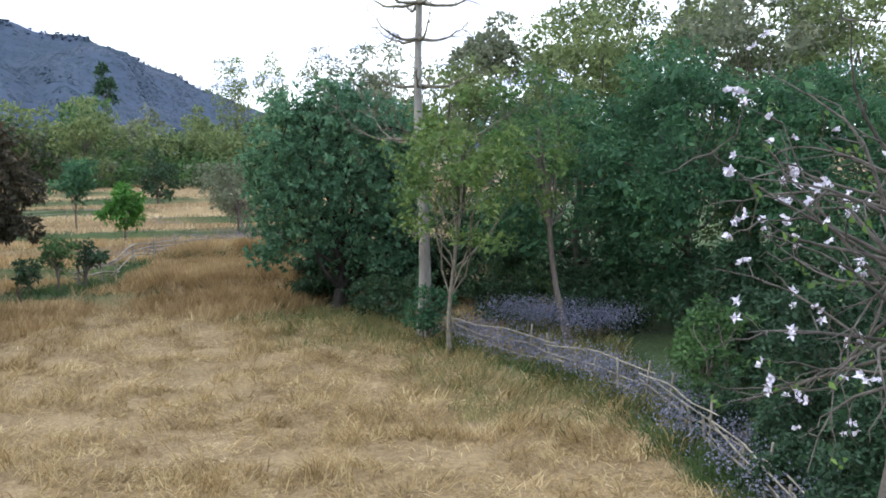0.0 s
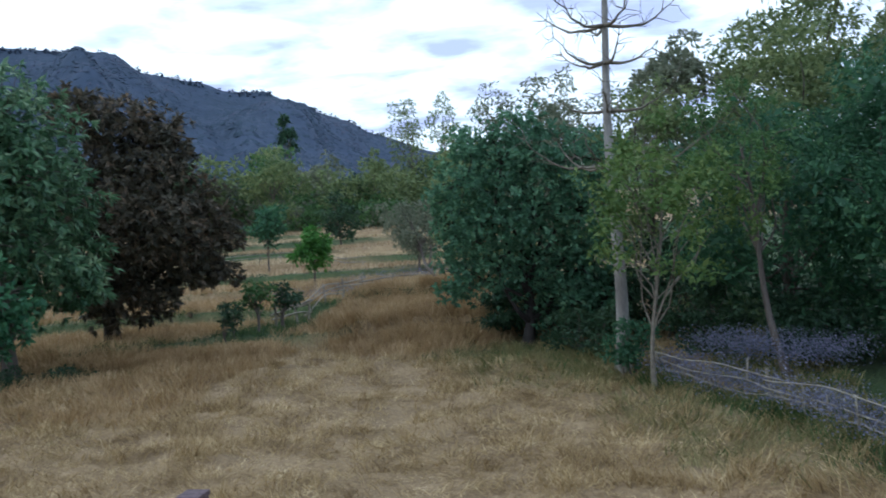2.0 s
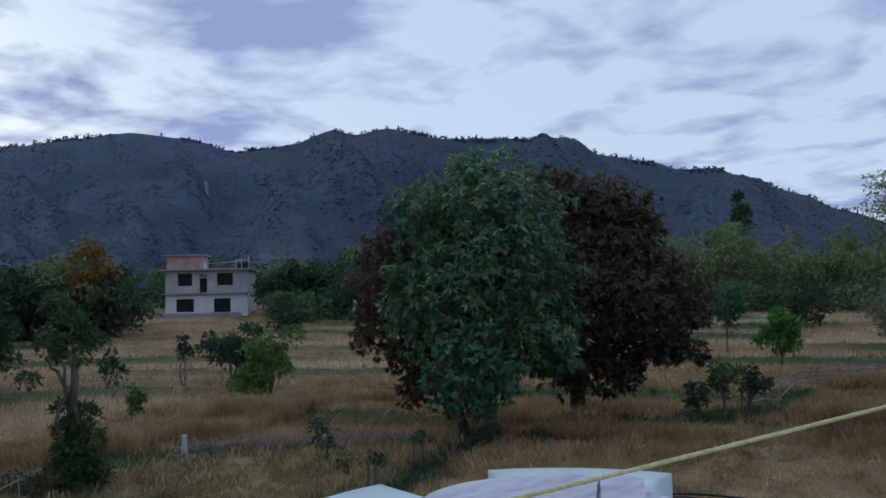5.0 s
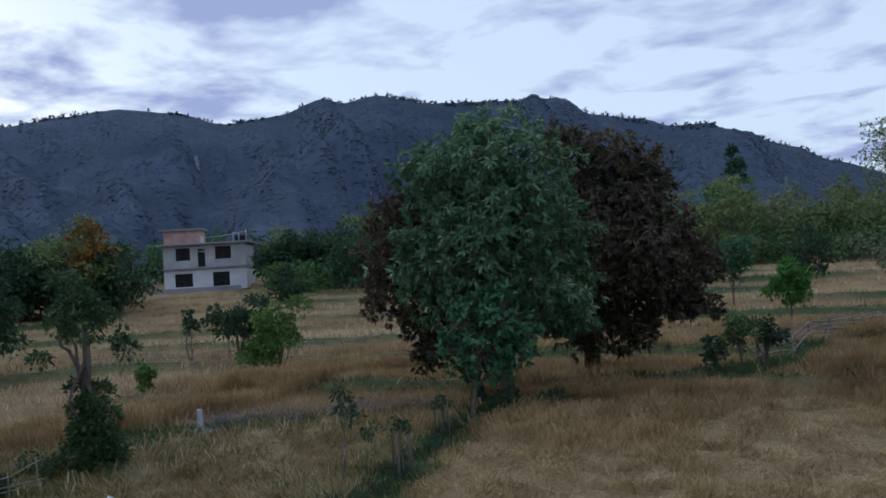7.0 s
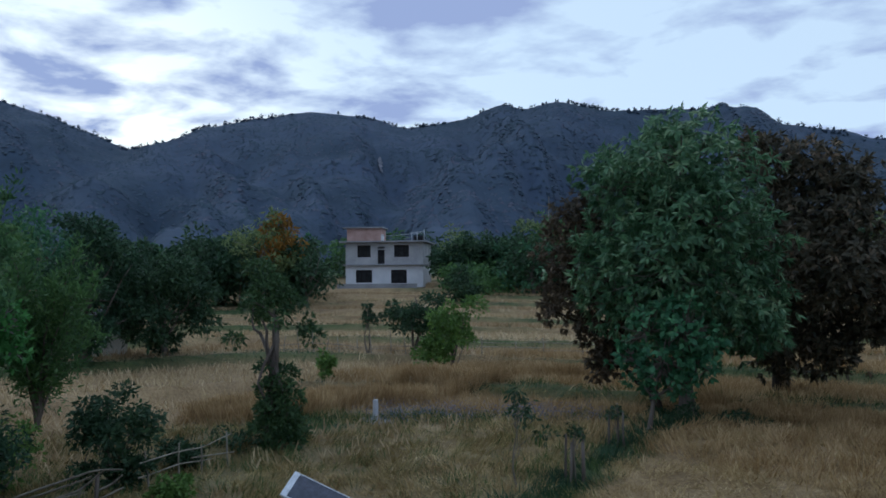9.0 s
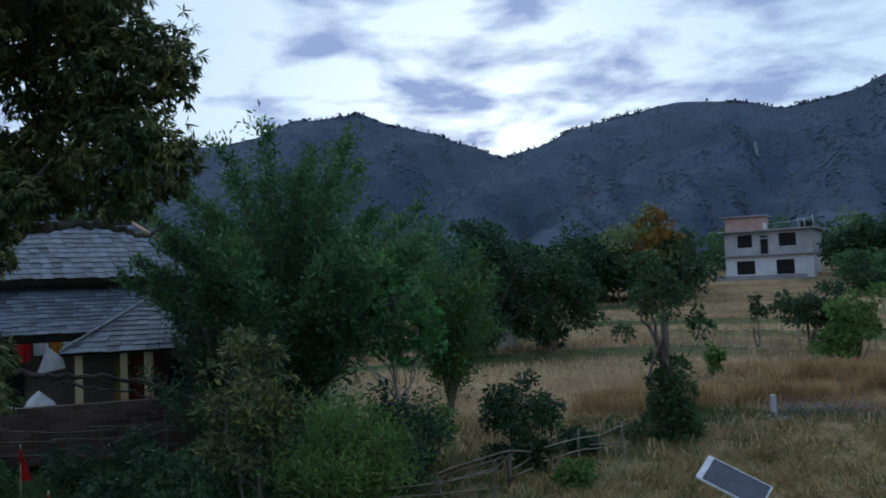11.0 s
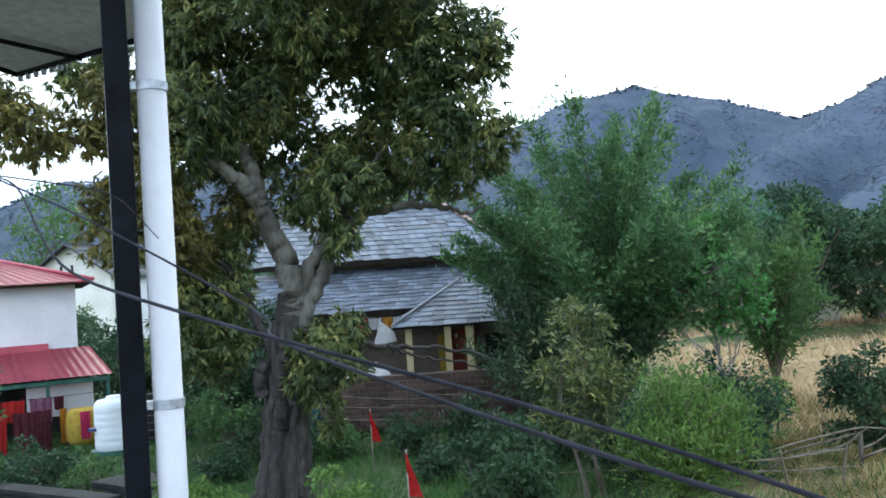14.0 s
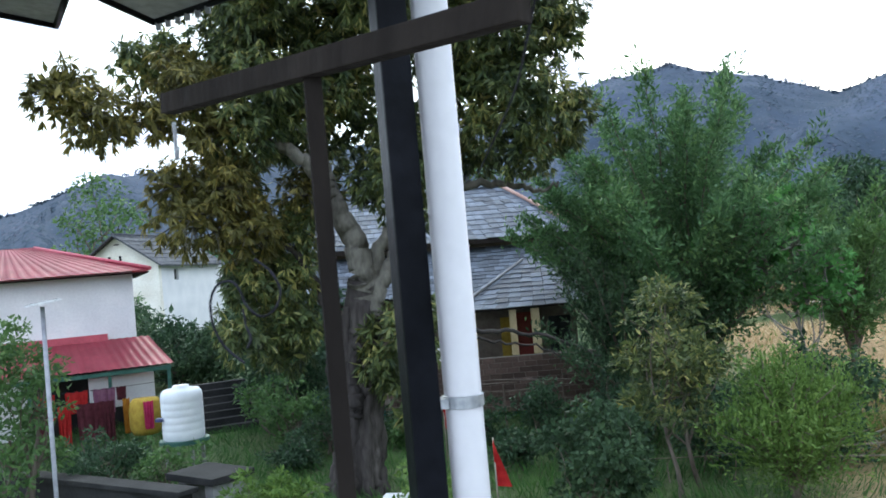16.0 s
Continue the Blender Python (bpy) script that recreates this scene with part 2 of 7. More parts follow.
def terrace(x, y, d):
    """Count of field terraces from the house outward."""
    return (d + 9.0 * noise.noise((x * 0.02, y * 0.02, 1.0)) + 1.2 * noise.noise((x * 0.11, y * 0.11, 5.0)) + 0.08 * x) / 7.8


def seg_dist(x, y, a, b):
    ax, ay, bx, by = *a, *b
    t = ((x - ax) * (bx - ax) + (y - ay) * (by - ay)) / ((bx - ax) ** 2 + (by - ay) ** 2)
    t = min(1, max(0, t))
    return math.hypot(x - ax - t * (bx - ax), y - ay - t * (by - ay))


FENCE = [(0.3, 23.2), (2.0, 20.9), (3.5, 18.6), (4.3, 16.0), (4.6, 12.5), (4.4, 8.5)]
VERGE = [([(-27.2, 13.8), (-26.4, 16.0), (-25.9, 17.6)], 1.1), (FENCE, 0.6), ([(-14.2, 12.2), (-16.4, 15.2), (-18.2, 18.8), (-19.6, 24.5)], 0.5),
         ([(-19.6, 24.5), (-14.4, 29.0), (-14.4, 36), (-12, 44), (-8.5, 47)], 1.5), ([(-13.4, 34), (-12.4, 39), (-10.8, 44), (-7.6, 48.6)], 2.4), ([(-26.5, 12), (-24.5, 18), (-22, 21.5), (-19.6, 24.5)], 0.8)]


def greenness(x, y):
    """1 on green ground (yard, verges, wood floor), 0 on ripe fields."""
    g = 0.0
    n = noise.noise((x * 0.16, y * 0.16, 3.1)) * 0.35 + noise.noise((x * 0.6, y * 0.6, 7.7)) * 0.15
    for line, w in VERGE:
        for a, b in zip(line, line[1:]):
            g = max(g, 1.25 - seg_dist(x, y, a, b) / w + n)
    if y < 80 and x > 0.3:
        east = max(0.3 + (23.2 - y) * 0.42 if y > 12.5 else 4.7, 0.3)
        g = max(g, (x - east - 0.9) * 0.8 + n)
    g = max(g, 0.50 - 0.15 * min(seg_dist(x, y, (-4.0, 27.5), (0.0, 22.6)), seg_dist(x, y, (0.0, 22.6), (2.6, 18.5))) + n)
    yard = 3.9 - y + (0.07 * (-20 - x) if x < -20 else 0.15 * (-20 - x))       # yard behind the terrace house
    if x < -6:
        g = max(g, (yard * 0.5 + n) * min(1.0, (-6 - x) / 3))
    d = math.hypot(x + 1.5, y)
    if d < 29 and y > 3 and x < -14.2 - (y - 12.2) * 0.44:          # mown meadow beyond the green strip
        g = max(g, 0.27 + n * 0.9)
    if d > 26:                                                      # banks between the terraced fields
        s = terrace(x, y, d)
        f = s % 1.0
        strip = 0.05 + 0.30 * noise.noise((x * 0.05, y * 0.05, 4.0 + 3 * round(s)))
        f = f if f < 0.5 else 1 - f
        g = max(g, (strip - f) * 14)
    if d > 118:
        g = max(g, (d - 118) * 0.05)
    return min(1.0, max(0.0, g))


def fast_mesh(name, verts, quads, material, smooth=False):
    me = bpy.data.meshes.new(name)
    n, k = len(verts), len(quads)
    w = quads.shape[1]
    me.vertices.add(n)
    me.vertices.foreach_set("co", np.asarray(verts, dtype=np.float32).ravel())
    me.loops.add(k * w)
    me.loops.foreach_set("vertex_index", np.asarray(quads, dtype=np.int32).ravel())
    me.polygons.add(k)
    me.polygons.foreach_set("loop_start", np.arange(0, k * w, w, dtype=np.int32))
    me.polygons.foreach_set("loop_total", np.full(k, w, dtype=np.int32))
    if smooth:
        me.polygons.foreach_set("use_smooth", np.ones(k, dtype=bool))
    me.update(calc_edges=True)
    me.materials.append(material)
    return me


def ground_material():
    m, nt, bsdf = node_mat("field_ground")
    N, Lk = nt.nodes.new, nt.links.new
    at = N("ShaderNodeAttribute")
    at.attribute_name = "green"
    tc = N("ShaderNodeTexCoord")
    n1, n2 = N("ShaderNodeTexNoise"), N("ShaderNodeTexNoise")
    n1.inputs["Scale"].default_value, n1.inputs["Detail"].default_value = 0.7, 6
    n2.inputs["Scale"].default_value, n2.inputs["Detail"].default_value = 9.0, 5
    for n in (n1, n2):
        Lk(tc.outputs["Object"], n.inputs["Vector"])
    dry, wet = N("ShaderNodeValToRGB"), N("ShaderNodeValToRGB")
    for r, a, b in ((dry, (0.16, 0.105, 0.05), (0.40, 0.285, 0.145)), (wet, (0.03, 0.055, 0.016), (0.085, 0.12, 0.035))):
        r.color_ramp.elements[0].position, r.color_ramp.elements[0].color = 0.32, (*a, 1)
        r.color_ramp.elements[1].position, r.color_ramp.elements[1].color = 0.68, (*b, 1)
    mx = N("ShaderNodeMixRGB")
    mx.inputs[0].default_value = 0.5
    Lk(n1.outputs[0], mx.inputs[1])
    Lk(n2.outputs[0], mx.inputs[2])
    Lk(mx.outputs[0], dry.inputs[0])
    Lk(mx.outputs[0], wet.inputs[0])
    cm = N("ShaderNodeMixRGB")
    Lk(at.outputs["Fac"], cm.inputs[0])
    Lk(dry.outputs[0], cm.inputs[1])
    Lk(wet.outputs[0], cm.inputs[2])
    Lk(cm.outputs[0], bsdf.inputs["Base Color"])
    bsdf.inputs["Roughness"].default_value = 0.95
    bp = N("ShaderNodeBump")
    bp.inputs["Strength"].default_value, bp.inputs["Distance"].default_value = 0.8, 0.15
    Lk(n2.outputs[0], bp.inputs["Height"])
    Lk(bp.outputs[0], bsdf.inputs["Normal"])
    return m


def build_ground():
    A = 290
    radii = [0.0]
    r = 1.0
    while r < 4500:
        radii.append(r)
        r += max(0.34, r * 0.022) if r < 24 else max(0.5, r * 0.010) if r < 118 else r * 0.022 if r < 140 else r * 0.09
    verts, green = [], []
    for r in radii:
        for k in range(A):
            a = 2 * math.pi * k / A
            x, y = -1.5 + r * math.sin(a), r * math.cos(a)
            z = lay(x, y)
            if r > 900:
                z -= (r - 900) * 0.03
            verts.append((x, y, z))
            green.append(greenness(x, y) if r < 150 else 1.0)
    R = len(radii)
    idx = np.arange(R * A).reshape(R, A)
    q = np.stack([idx[:-1], idx[1:], np.roll(idx[1:], -1, 1), np.roll(idx[:-1], -1, 1)], -1).reshape(-1, 4)
    q = q[:, ::-1]
    me = fast_mesh("ground", np.array(verts), q, ground_material(), True)
    at = me.attributes.new("green", 'FLOAT', 'POINT')
    at.data.foreach_set("value", np.array(green, dtype=np.float32))
    return tagged(new("ground", me), "ripe golden fields with green verges and yard grass", "ground", kind="structure")


build_ground()

# skyline of the hills: bearing in degrees west of north, slope of the crest
CREST = [(-40, .03), (0, .05), (12, .07), (16, .095), (18, .114), (20.9, .132), (21.6, .135), (22.9, .1505), (25.2, .151), (27.4, .164), (30.4, .1735), (32.8, .195), (38, .200), (41.4, .2012),
         (42.4, .206), (44.7, .2145), (47, .207), (48.3, .2135), (51.2, .1955), (52.2, .1925), (54.9, .186), (57.8, .1995), (61.4, .204), (64.6, .195), (68.4, .179), (70.8, .1625),
         (72.9, .1535), (75.4, .1705), (77.6, .1855), (80.3, .1975), (82.7, .2125), (85.2, .2055), (87, .2045), (88.4, .194), (89.5, .184), (92, .174), (100, .16), (110, .15), (120, .133), (126, .097), (140, .06), (200, .03)]


def crest(az):
    for (a, s), (b, u) in zip(CREST, CREST[1:]):
        if a <= az <= b:
            k = (az - a) / (b - a)
            k = 0.5 * k + 0.5 * k * k * (3 - 2 * k)
            return s + (u - s) * k
    return 0.03


def hill_point(az, f):
    s = crest(az) * (1 + 0.006 * noise.noise((az * 1.3, 0, 0)) + 0.004 * noise.noise((az * 5, 1, 0)))
    r = 270 + 730 * f
    x, y = -1.5 - r * math.sin(radians(az)), r * math.cos(radians(az))
    lift = f ** 1.25 if f <= 1 else 1 - (f - 1) * 1.5
    spur = noise.noise((az * 0.16 + 1.5 * f, f * 1.3, 2.0)) * 0.20 + noise.noise((az * 0.45 - 3 * f, f * 3, 9.0)) * 0.08
    spur += noise.noise((x * 0.02, y * 0.02, 4)) * 0.03
    h = s * 1000 * (lift + spur * 3.0 * min(f, max(0, 1 - f)) ** 0.8)
    return x, y, 4.7 + h - 4 * (1 - min(f, 1))


def build_hills():
    # slate blue base: the distance haze is put into the hill colour
    m = surface("hazed_hill_forest", (0.032, 0.052, 0.082), (0.054, 0.076, 0.122), 0.009, 0.95, 0.3, fine=0.10, c3=(0.085, 0.086, 0.126), grain=0.35)
    azs = np.arange(-40, 200.01, 0.4)
    W = 68
    verts = [hill_point(az, k / 60) for az in azs for k in range(W)]
    idx = np.arange(len(azs) * W).reshape(len(azs), W)
    q = np.stack([idx[:-1, :-1], idx[1:, :-1], idx[1:, 1:], idx[:-1, 1:]], -1).reshape(-1, 4)
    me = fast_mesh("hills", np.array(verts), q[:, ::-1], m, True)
    tagged(new("hills", me), "steep forested hills behind the fields, tinted blue for haze", "hills", kind="structure")


build_hills()

# ---- plants ----
rng = np.random.default_rng(7)


def unit(v):
    return v / np.maximum(np.linalg.norm(v, axis=-1, keepdims=True), 1e-9)


def leaf_quads(pos, axis, length, width):
    """A folded rhombic leaf at each place, pointing along its axis."""
    n = len(pos)
    axis = unit(axis)
    side = unit(np.cross(axis, unit(rng.normal(size=(n, 3)))))
    up = np.cross(side, axis)
    L = (length * rng.uniform(0.7, 1.3, n))[:, None]
    Wd = (width * rng.uniform(0.7, 1.25, n))[:, None]
    mid = pos + axis * L * 0.45 + up * Wd * 0.25
    v = np.stack([pos, mid - side * Wd * 0.5, pos + axis * L - up * Wd * 0.15, mid + side * Wd * 0.5], 1)
    return v.reshape(-1, 3), np.arange(4 * n).reshape(n, 4)


def tube(points, radii, sides=7):
    """A tapered tube round a line of points."""
    P = np.asarray(points, float)
    T = unit(np.gradient(P, axis=0))
    ref = np.array([0.31, 0.2, 0.93]) if abs(T[0][2]) < 0.8 else np.array([1.0, 0.1, 0])
    a = unit(np.cross(T, ref))
    b = np.cross(T, a)
    ang = np.linspace(0, 2 * np.pi, sides, endpoint=False)
    ring = a[:, None] * np.cos(ang)[None, :, None] + b[:, None] * np.sin(ang)[None, :, None]
    v = (P[:, None] + ring * np.asarray(radii, float)[:, None, None]).reshape(-1, 3)
    idx = np.arange(len(P) * sides).reshape(len(P), sides)
    q = np.stack([idx[:-1], np.roll(idx[:-1], -1, 1), np.roll(idx[1:], -1, 1), idx[1:]], -1).reshape(-1, 4)
    return v, q


def bend(p, q, sag, k=7):
    """Points of a bowed line from p to q."""
    t = np.linspace(0, 1, k)[:, None]
    p, q = np.asarray(p, float), np.asarray(q, float)
    wob = rng.normal(size=3) * sag * np.linalg.norm(q - p)
    wob2 = rng.normal(size=3) * sag * 0.5 * np.linalg.norm(q - p)
    return p + (q - p) * t + wob * np.sin(np.pi * t) + wob2 * np.sin(2 * np.pi * t)


class Pile:
    """Collects meshes that become one object."""

    def __init__(self):
        self.v, self.q, self.n = [], [], 0

    def add(self, vq):
        v, q = vq
        self.v.append(v)
        self.q.append(q + self.n)
        self.n += len(v)

    def make(self, name, material, parent=None, label="", smooth=True):
        me = fast_mesh(name, np.concatenate(self.v), np.concatenate(self.q), material, smooth)
        ob = new(name, me)
        if parent:
            ob.parent = parent
        if label:
            ob["label"] = label
        return ob


def clump_leaves(c, r, n, leaf, droop):
    """Leaves over the outer half of a rough ball, hanging outward."""
    d = unit(rng.normal(size=(n, 3)))
    d[:, 2] = np.where(rng.random(n) < 0.72, np.abs(d[:, 2]), d[:, 2])
    rad = 0.5 + 0.5 * rng.random(n) ** 0.7
    pos = np.asarray(c) + d * rad[:, None] * np.asarray(r)
    ax = d * 0.8 + rng.normal(size=(n, 3)) * 0.55
    ax[:, 2] -= droop
    return leaf_quads(pos, ax, *leaf)


def tree(name, label, x, y, z0, z1, width, leaf, n, mat, trunk=0.15, bark=None, clumps=None, droop=0.5, lean=(0, 0), depth=None,
         lobes=(), shape=1.0, stems=1, crown_gap=0.55, category="tree", base=None, spread=0.35, limbs=16):
    """A tree or bush: crown from height z0 to z1 (absolute), trunk from the ground; lobes add branches of leaf outside the crown."""
    bx, by = base or (x, y)
    g = lie(bx, by) - 0.08
    root = new(name)
    root.location = (bx, by, g)
    off = np.array([bx, by, g])
    core = 22
    if math.hypot(bx, by) > 60:
        n, leaf, core = int(n * 0.40), (leaf[0] * 1.35, leaf[1] * 1.35), 8
    elif math.hypot(bx, by) > 36:
        n, leaf, core = int(n * 0.5), (leaf[0] * 1.2, leaf[1] * 1.2), 12
    else:
        n = int(n * 0.48)
    c = np.array([x, y, (z0 + z1) / 2]) - off
    R = np.array([width / 2, (depth or width) / 2, (z1 - z0) / 2])
    K = int(1.7 * (clumps or max(9, int(10 + width * 3))))
    u = unit(rng.normal(size=(K, 3)))
    rr = rng.uniform(crown_gap, max(0.97, crown_gap + 0.1), K)
    cs = c + u * R * rr[:, None]
    if shape != 1.0:                                              # narrow towards the top
        k = np.clip((cs[:, 2] - c[2] + R[2]) / (2 * R[2]), 0, 1)
        cs[:, :2] = c[:2] + (cs[:, :2] - c[:2]) * (1 + (shape - 1) * k)[:, None]
    rs = rng.uniform(0.5, 1.35, K) * spread * 0.84 * np.cbrt(R[0] * R[1] * R[2])
    cs, rs = list(cs), list(rs)
    cs.append(c)
    rs.append(0.55 * min(R))
    for lx, ly, lz, lr in lobes:
        cs.append(np.array([lx, ly, lz]) - off)
        rs.append(lr)
    area = np.array(rs) ** 2
    counts = (n * area / area.sum()).astype(int)
    leaves = Pile()
    for cc, r, k in zip(cs, rs, counts):
        if k:
            leaves.add(clump_leaves(cc, (r, r, r * 0.8), k, leaf, droop))
            if crown_gap <= 0.55 and r > 0.3:                        # larger filler leaves, added inside to block light coming through
                leaves.add(leaf_quads(cc + rng.normal(size=(core, 3)) * r * 0.26, rng.normal(size=(core, 3)), min(0.34, r * 0.4) + 0.3 * leaf[0], min(0.16, r * 0.2) + 0.3 * leaf[1]))
    wood = Pile()
    tips = [cs[i] for i in rng.permutation(len(cs))[:limbs]]
    for s in range(stems):
        foot = np.array([rng.normal() * 0.12, rng.normal() * 0.12, 0]) * (stems > 1) * (1 + 4 * trunk)
        top = np.array([c[0] + lean[0], c[1] + lean[1], c[2] + R[2] * 0.1]) + (rng.normal(size=3) * R * 0.3 if stems > 1 else 0)
        path = bend(foot, top, 0.035 if stems == 1 else 0.08, 9)
        t = np.linspace(0, 1, 9)
        rad = trunk * (1 - 0.72 * t) * (1 + 0.5 * np.exp(-t * 14))
        wood.add(tube(path, rad, 9 if core == 22 else 6))
        for tip in tips[s::stems]:
            i = int(rng.integers(3, 8))
            k = bend(path[i], tip, 0.09, 6)
            wood.add(tube(k, np.linspace(rad[i] * 0.55, trunk * 0.08 + 0.004, 6), 6 if core == 22 else 4))
    wood.make("trunk", bark or M_BARK, root)
    leaves.make("crown", mat, root, smooth=False)
    return tagged(root, label, category)


def whorls(tips, ways, per, leaf, droop):
    """Leaf rosettes: long leaves spread round each shoot tip and hang outward."""
    n = len(tips) * per
    c, w = np.repeat(tips, per, 0), unit(np.repeat(ways, per, 0))
    side = unit(np.cross(w, rng.normal(size=(n, 3))))
    open_by = rng.uniform(0.35, 1.45, n)[:, None]
    ax = w * np.cos(open_by) + side * np.sin(open_by)
    ax[:, 2] -= droop * rng.uniform(0.3, 1.2, n)
    ax = unit(ax)
    L = (leaf[0] * rng.uniform(0.65, 1.25, n))[:, None]
    W = (leaf[1] * rng.uniform(0.75, 1.2, n))[:, None]
    flat = unit(np.cross(ax, w + rng.normal(size=(n, 3)) * 0.35))
    up = np.cross(flat, ax)
    mid = c + ax * L * 0.5 + up * W * 0.2
    v = np.stack([c, mid - flat * W * 0.5, c + ax * L - up * W * 0.25, mid + flat * W * 0.5], 1)
    return v.reshape(-1, 3), np.arange(4 * n).reshape(n, 4)


def crown_shell(blobs, off, density, rough=0.26):
    """Shoot tips over the joint outer surface of several leaf masses, and the way each one points."""
    C = np.array([b[:3] for b in blobs], float) - off
    R = np.array([b[3] for b in blobs], float)
    tips, ways = [], []
    for i in range(len(R)):
        n = int(4 * np.pi * R[i] ** 2 * density) + 6
        d = unit(rng.normal(size=(n, 3)))
        lump = np.array([noise.noise(Vector(C[i] + u * R[i]) * 1.3) + 0.8 * noise.noise(Vector(C[i] + u * R[i]) * 3.1 + Vector((7, 3, 1))) for u in d])
        k = R[i] * (1 + rough * 1.5 * lump + rng.normal(size=n) * rough * 0.5 + 0.22 * (rng.random(n) < 0.06))
        p = C[i] + d * k[:, None] * np.array([1, 1, 0.92])
        far = np.linalg.norm(p[:, None] - C[None], axis=-1) / R[None]
        far[:, i] = 9
        keep = (far.min(1) > 0.80) & (lump > -0.42)
        tips.append(p[keep])
        ways.append(d[keep])
    return np.concatenate(tips), np.concatenate(ways)


def crown_tree(name, label, base, blobs, leaf, mat, density=16, per=10, droop=0.5, trunk=0.2, bark=None, limbs=14, fork=0.45, inner=0.3):
    """A tree whose crown is built of leaf rosettes over several masses (x, y, z, radius), on a forked trunk."""
    off = np.array([base[0], base[1], lie(*base) - 0.08])
    root = new(name)
    root.location = off
    leaves, wood = Pile(), Pile()
    tips, ways = crown_shell(blobs, off, density, 0.36)
    leaves.add(whorls(tips, ways, per, leaf, droop))
    C = np.array([b[:3] for b in blobs], float) - off
    R = np.array([b[3] for b in blobs], float)
    for c, r in zip(C, R):                                          # larger filler leaves added inside, so that the crown closes
        m = int(60 * inner * r * r * 10) + 12
        d = unit(rng.normal(size=(m, 3)))
        leaves.add(leaf_quads(c + d * (r * rng.uniform(0.25, 0.86, m))[:, None], rng.normal(size=(m, 3)), leaf[0] * 1.25, leaf[1] * 1.5))
    top = C[np.argmax(C[:, 2])] * np.array([0.8, 0.8, 0.86])
    path = bend((0, 0, 0), top, 0.03, 12)
    t = np.linspace(0, 1, 12)
    rad = trunk * (1 - 0.8 * t) * (1 + 0.5 * np.exp(-t * 16))
    wood.add(tube(path, rad, 10))
    for i in np.argsort(-R)[:limbs]:
        k = int(np.clip(round(fork * C[i][2] / top[2] * 11), 2, 9))
        wood.add(tube(bend(path[k], C[i], 0.08, 8), np.linspace(rad[k] * 0.6, trunk * 0.1, 8), 7))
    ends = rng.permutation(len(tips))[: min(len(tips), 260)]
    for j in ends:                                                  # twigs that carry the outer shoots
        i = int(np.argmin(np.linalg.norm(C - tips[j], axis=1) / R))
        wood.add(tube(bend(C[i], tips[j], 0.06, 4), np.linspace(0.03, 0.008, 4), 4))
    wood.make("trunk", bark or M_BARK, root)
    leaves.make("crown", mat, root, smooth=False)
    return tagged(root, label, "tree")


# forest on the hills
# the same blue haze mixed into the leaf colour of forest and crest trees
F_HILL_HAZED = foliage("hill_leaf_hazed", (0.037, 0.061, 0.082), (0.054, 0.076, 0.112), (0.086, 0.090, 0.126), 0.9, 0.1, patch=0.012)


def hazed_hill_forest():
    rh = random.Random(5)
    body, rim = Pile(), Pile()
    V, T = [], []
    for k in range(38000):
        az, f = rh.uniform(10, 128), rh.uniform(0.10, 0.985) ** 0.8
        x, y, z = hill_point(az, f)
        w, h = rh.uniform(1.5, 3.6), rh.uniform(0.4, 1.25)
        n0, a0 = len(V), rh.uniform(0, 6.28)
        V += [(x + w * math.cos(a0 + j * 2.094), y + w * math.sin(a0 + j * 2.094), z - 0.8) for j in range(3)] + [(x + rh.gauss(0, 0.3), y + rh.gauss(0, 0.3), z + h)]
        T += [(n0 + j, n0 + (j + 1) % 3, n0 + 3) for j in range(3)]
    body.add((np.array(V), np.array(T)))
    tagged(body.make("hazed_hill_forest", F_HILL_HAZED), "dense dark scrub forest covering the hills, tinted blue for haze", "forest", kind="stuff")
    P = []
    for k in range(1300):
        az = rh.uniform(14, 127)
        if noise.noise((az * 0.35, 3.3, 0)) + rh.uniform(-0.5, 0.5) < 0.0:
            continue
        x, y, z = hill_point(az, rh.uniform(0.965, 1.0))
        h = rh.uniform(1.4, 3.8) * (1.4 if rh.random() < 0.12 else 1)
        n = 14
        w = h * rh.uniform(0.5, 1.0)
        for j in range(n):
            P.append((x + rh.gauss(0, 0.35) * w, y + rh.gauss(0, 0.35) * w, z + h * rh.uniform(0.3, 1.0)))
        rim.add(tube(np.array([(x, y, z - 1), (x, y, z + h * 0.8)]), [0.16, 0.1], 4))
    P = np.array(P)
    rim.add(leaf_quads(P, rng.normal(size=P.shape), 1.9, 1.6))
    tagged(rim.make("ridge_trees", F_HILL_HAZED, smooth=False), "scattered pines along the hill crest", "trees", kind="stuff")


hazed_hill_forest()


def rock_scar():
    """A bare pale streak of rock high on the wooded slope."""
    rk = random.Random(3)
    bm = bmesh.new()
    rows = []
    for k in range(9):
        f = 0.635 + 0.009 * k
        a0, a1 = 56.55 + rk.uniform(-0.08, 0.06), 56.82 + rk.uniform(-0.1, 0.05) - 0.02 * abs(k - 4)
        rows.append([bm.verts.new(Vector(hill_point(a, f)) + Vector((2, -2, 2.2 + rk.uniform(-0.6, 0.6)))) for a in (a0, (a0 + a1) / 2, a1)])
    for lo, hi in zip(rows, rows[1:]):
        for i in range(2):
            bm.faces.new((lo[i], lo[i + 1], hi[i + 1], hi[i]))
    me = bpy.data.meshes.new("rock_scar")
    bm.to_mesh(me)
    bm.free()
    me.materials.append(surface("bare_rock", (0.11, 0.115, 0.14), (0.20, 0.20, 0.23), 0.15, 0.9, 0.5, fine=0.8))
    tagged(new("rock_scar", me), "bare pale rock streak on the wooded hillside", "rock", kind="structure")


rock_scar()

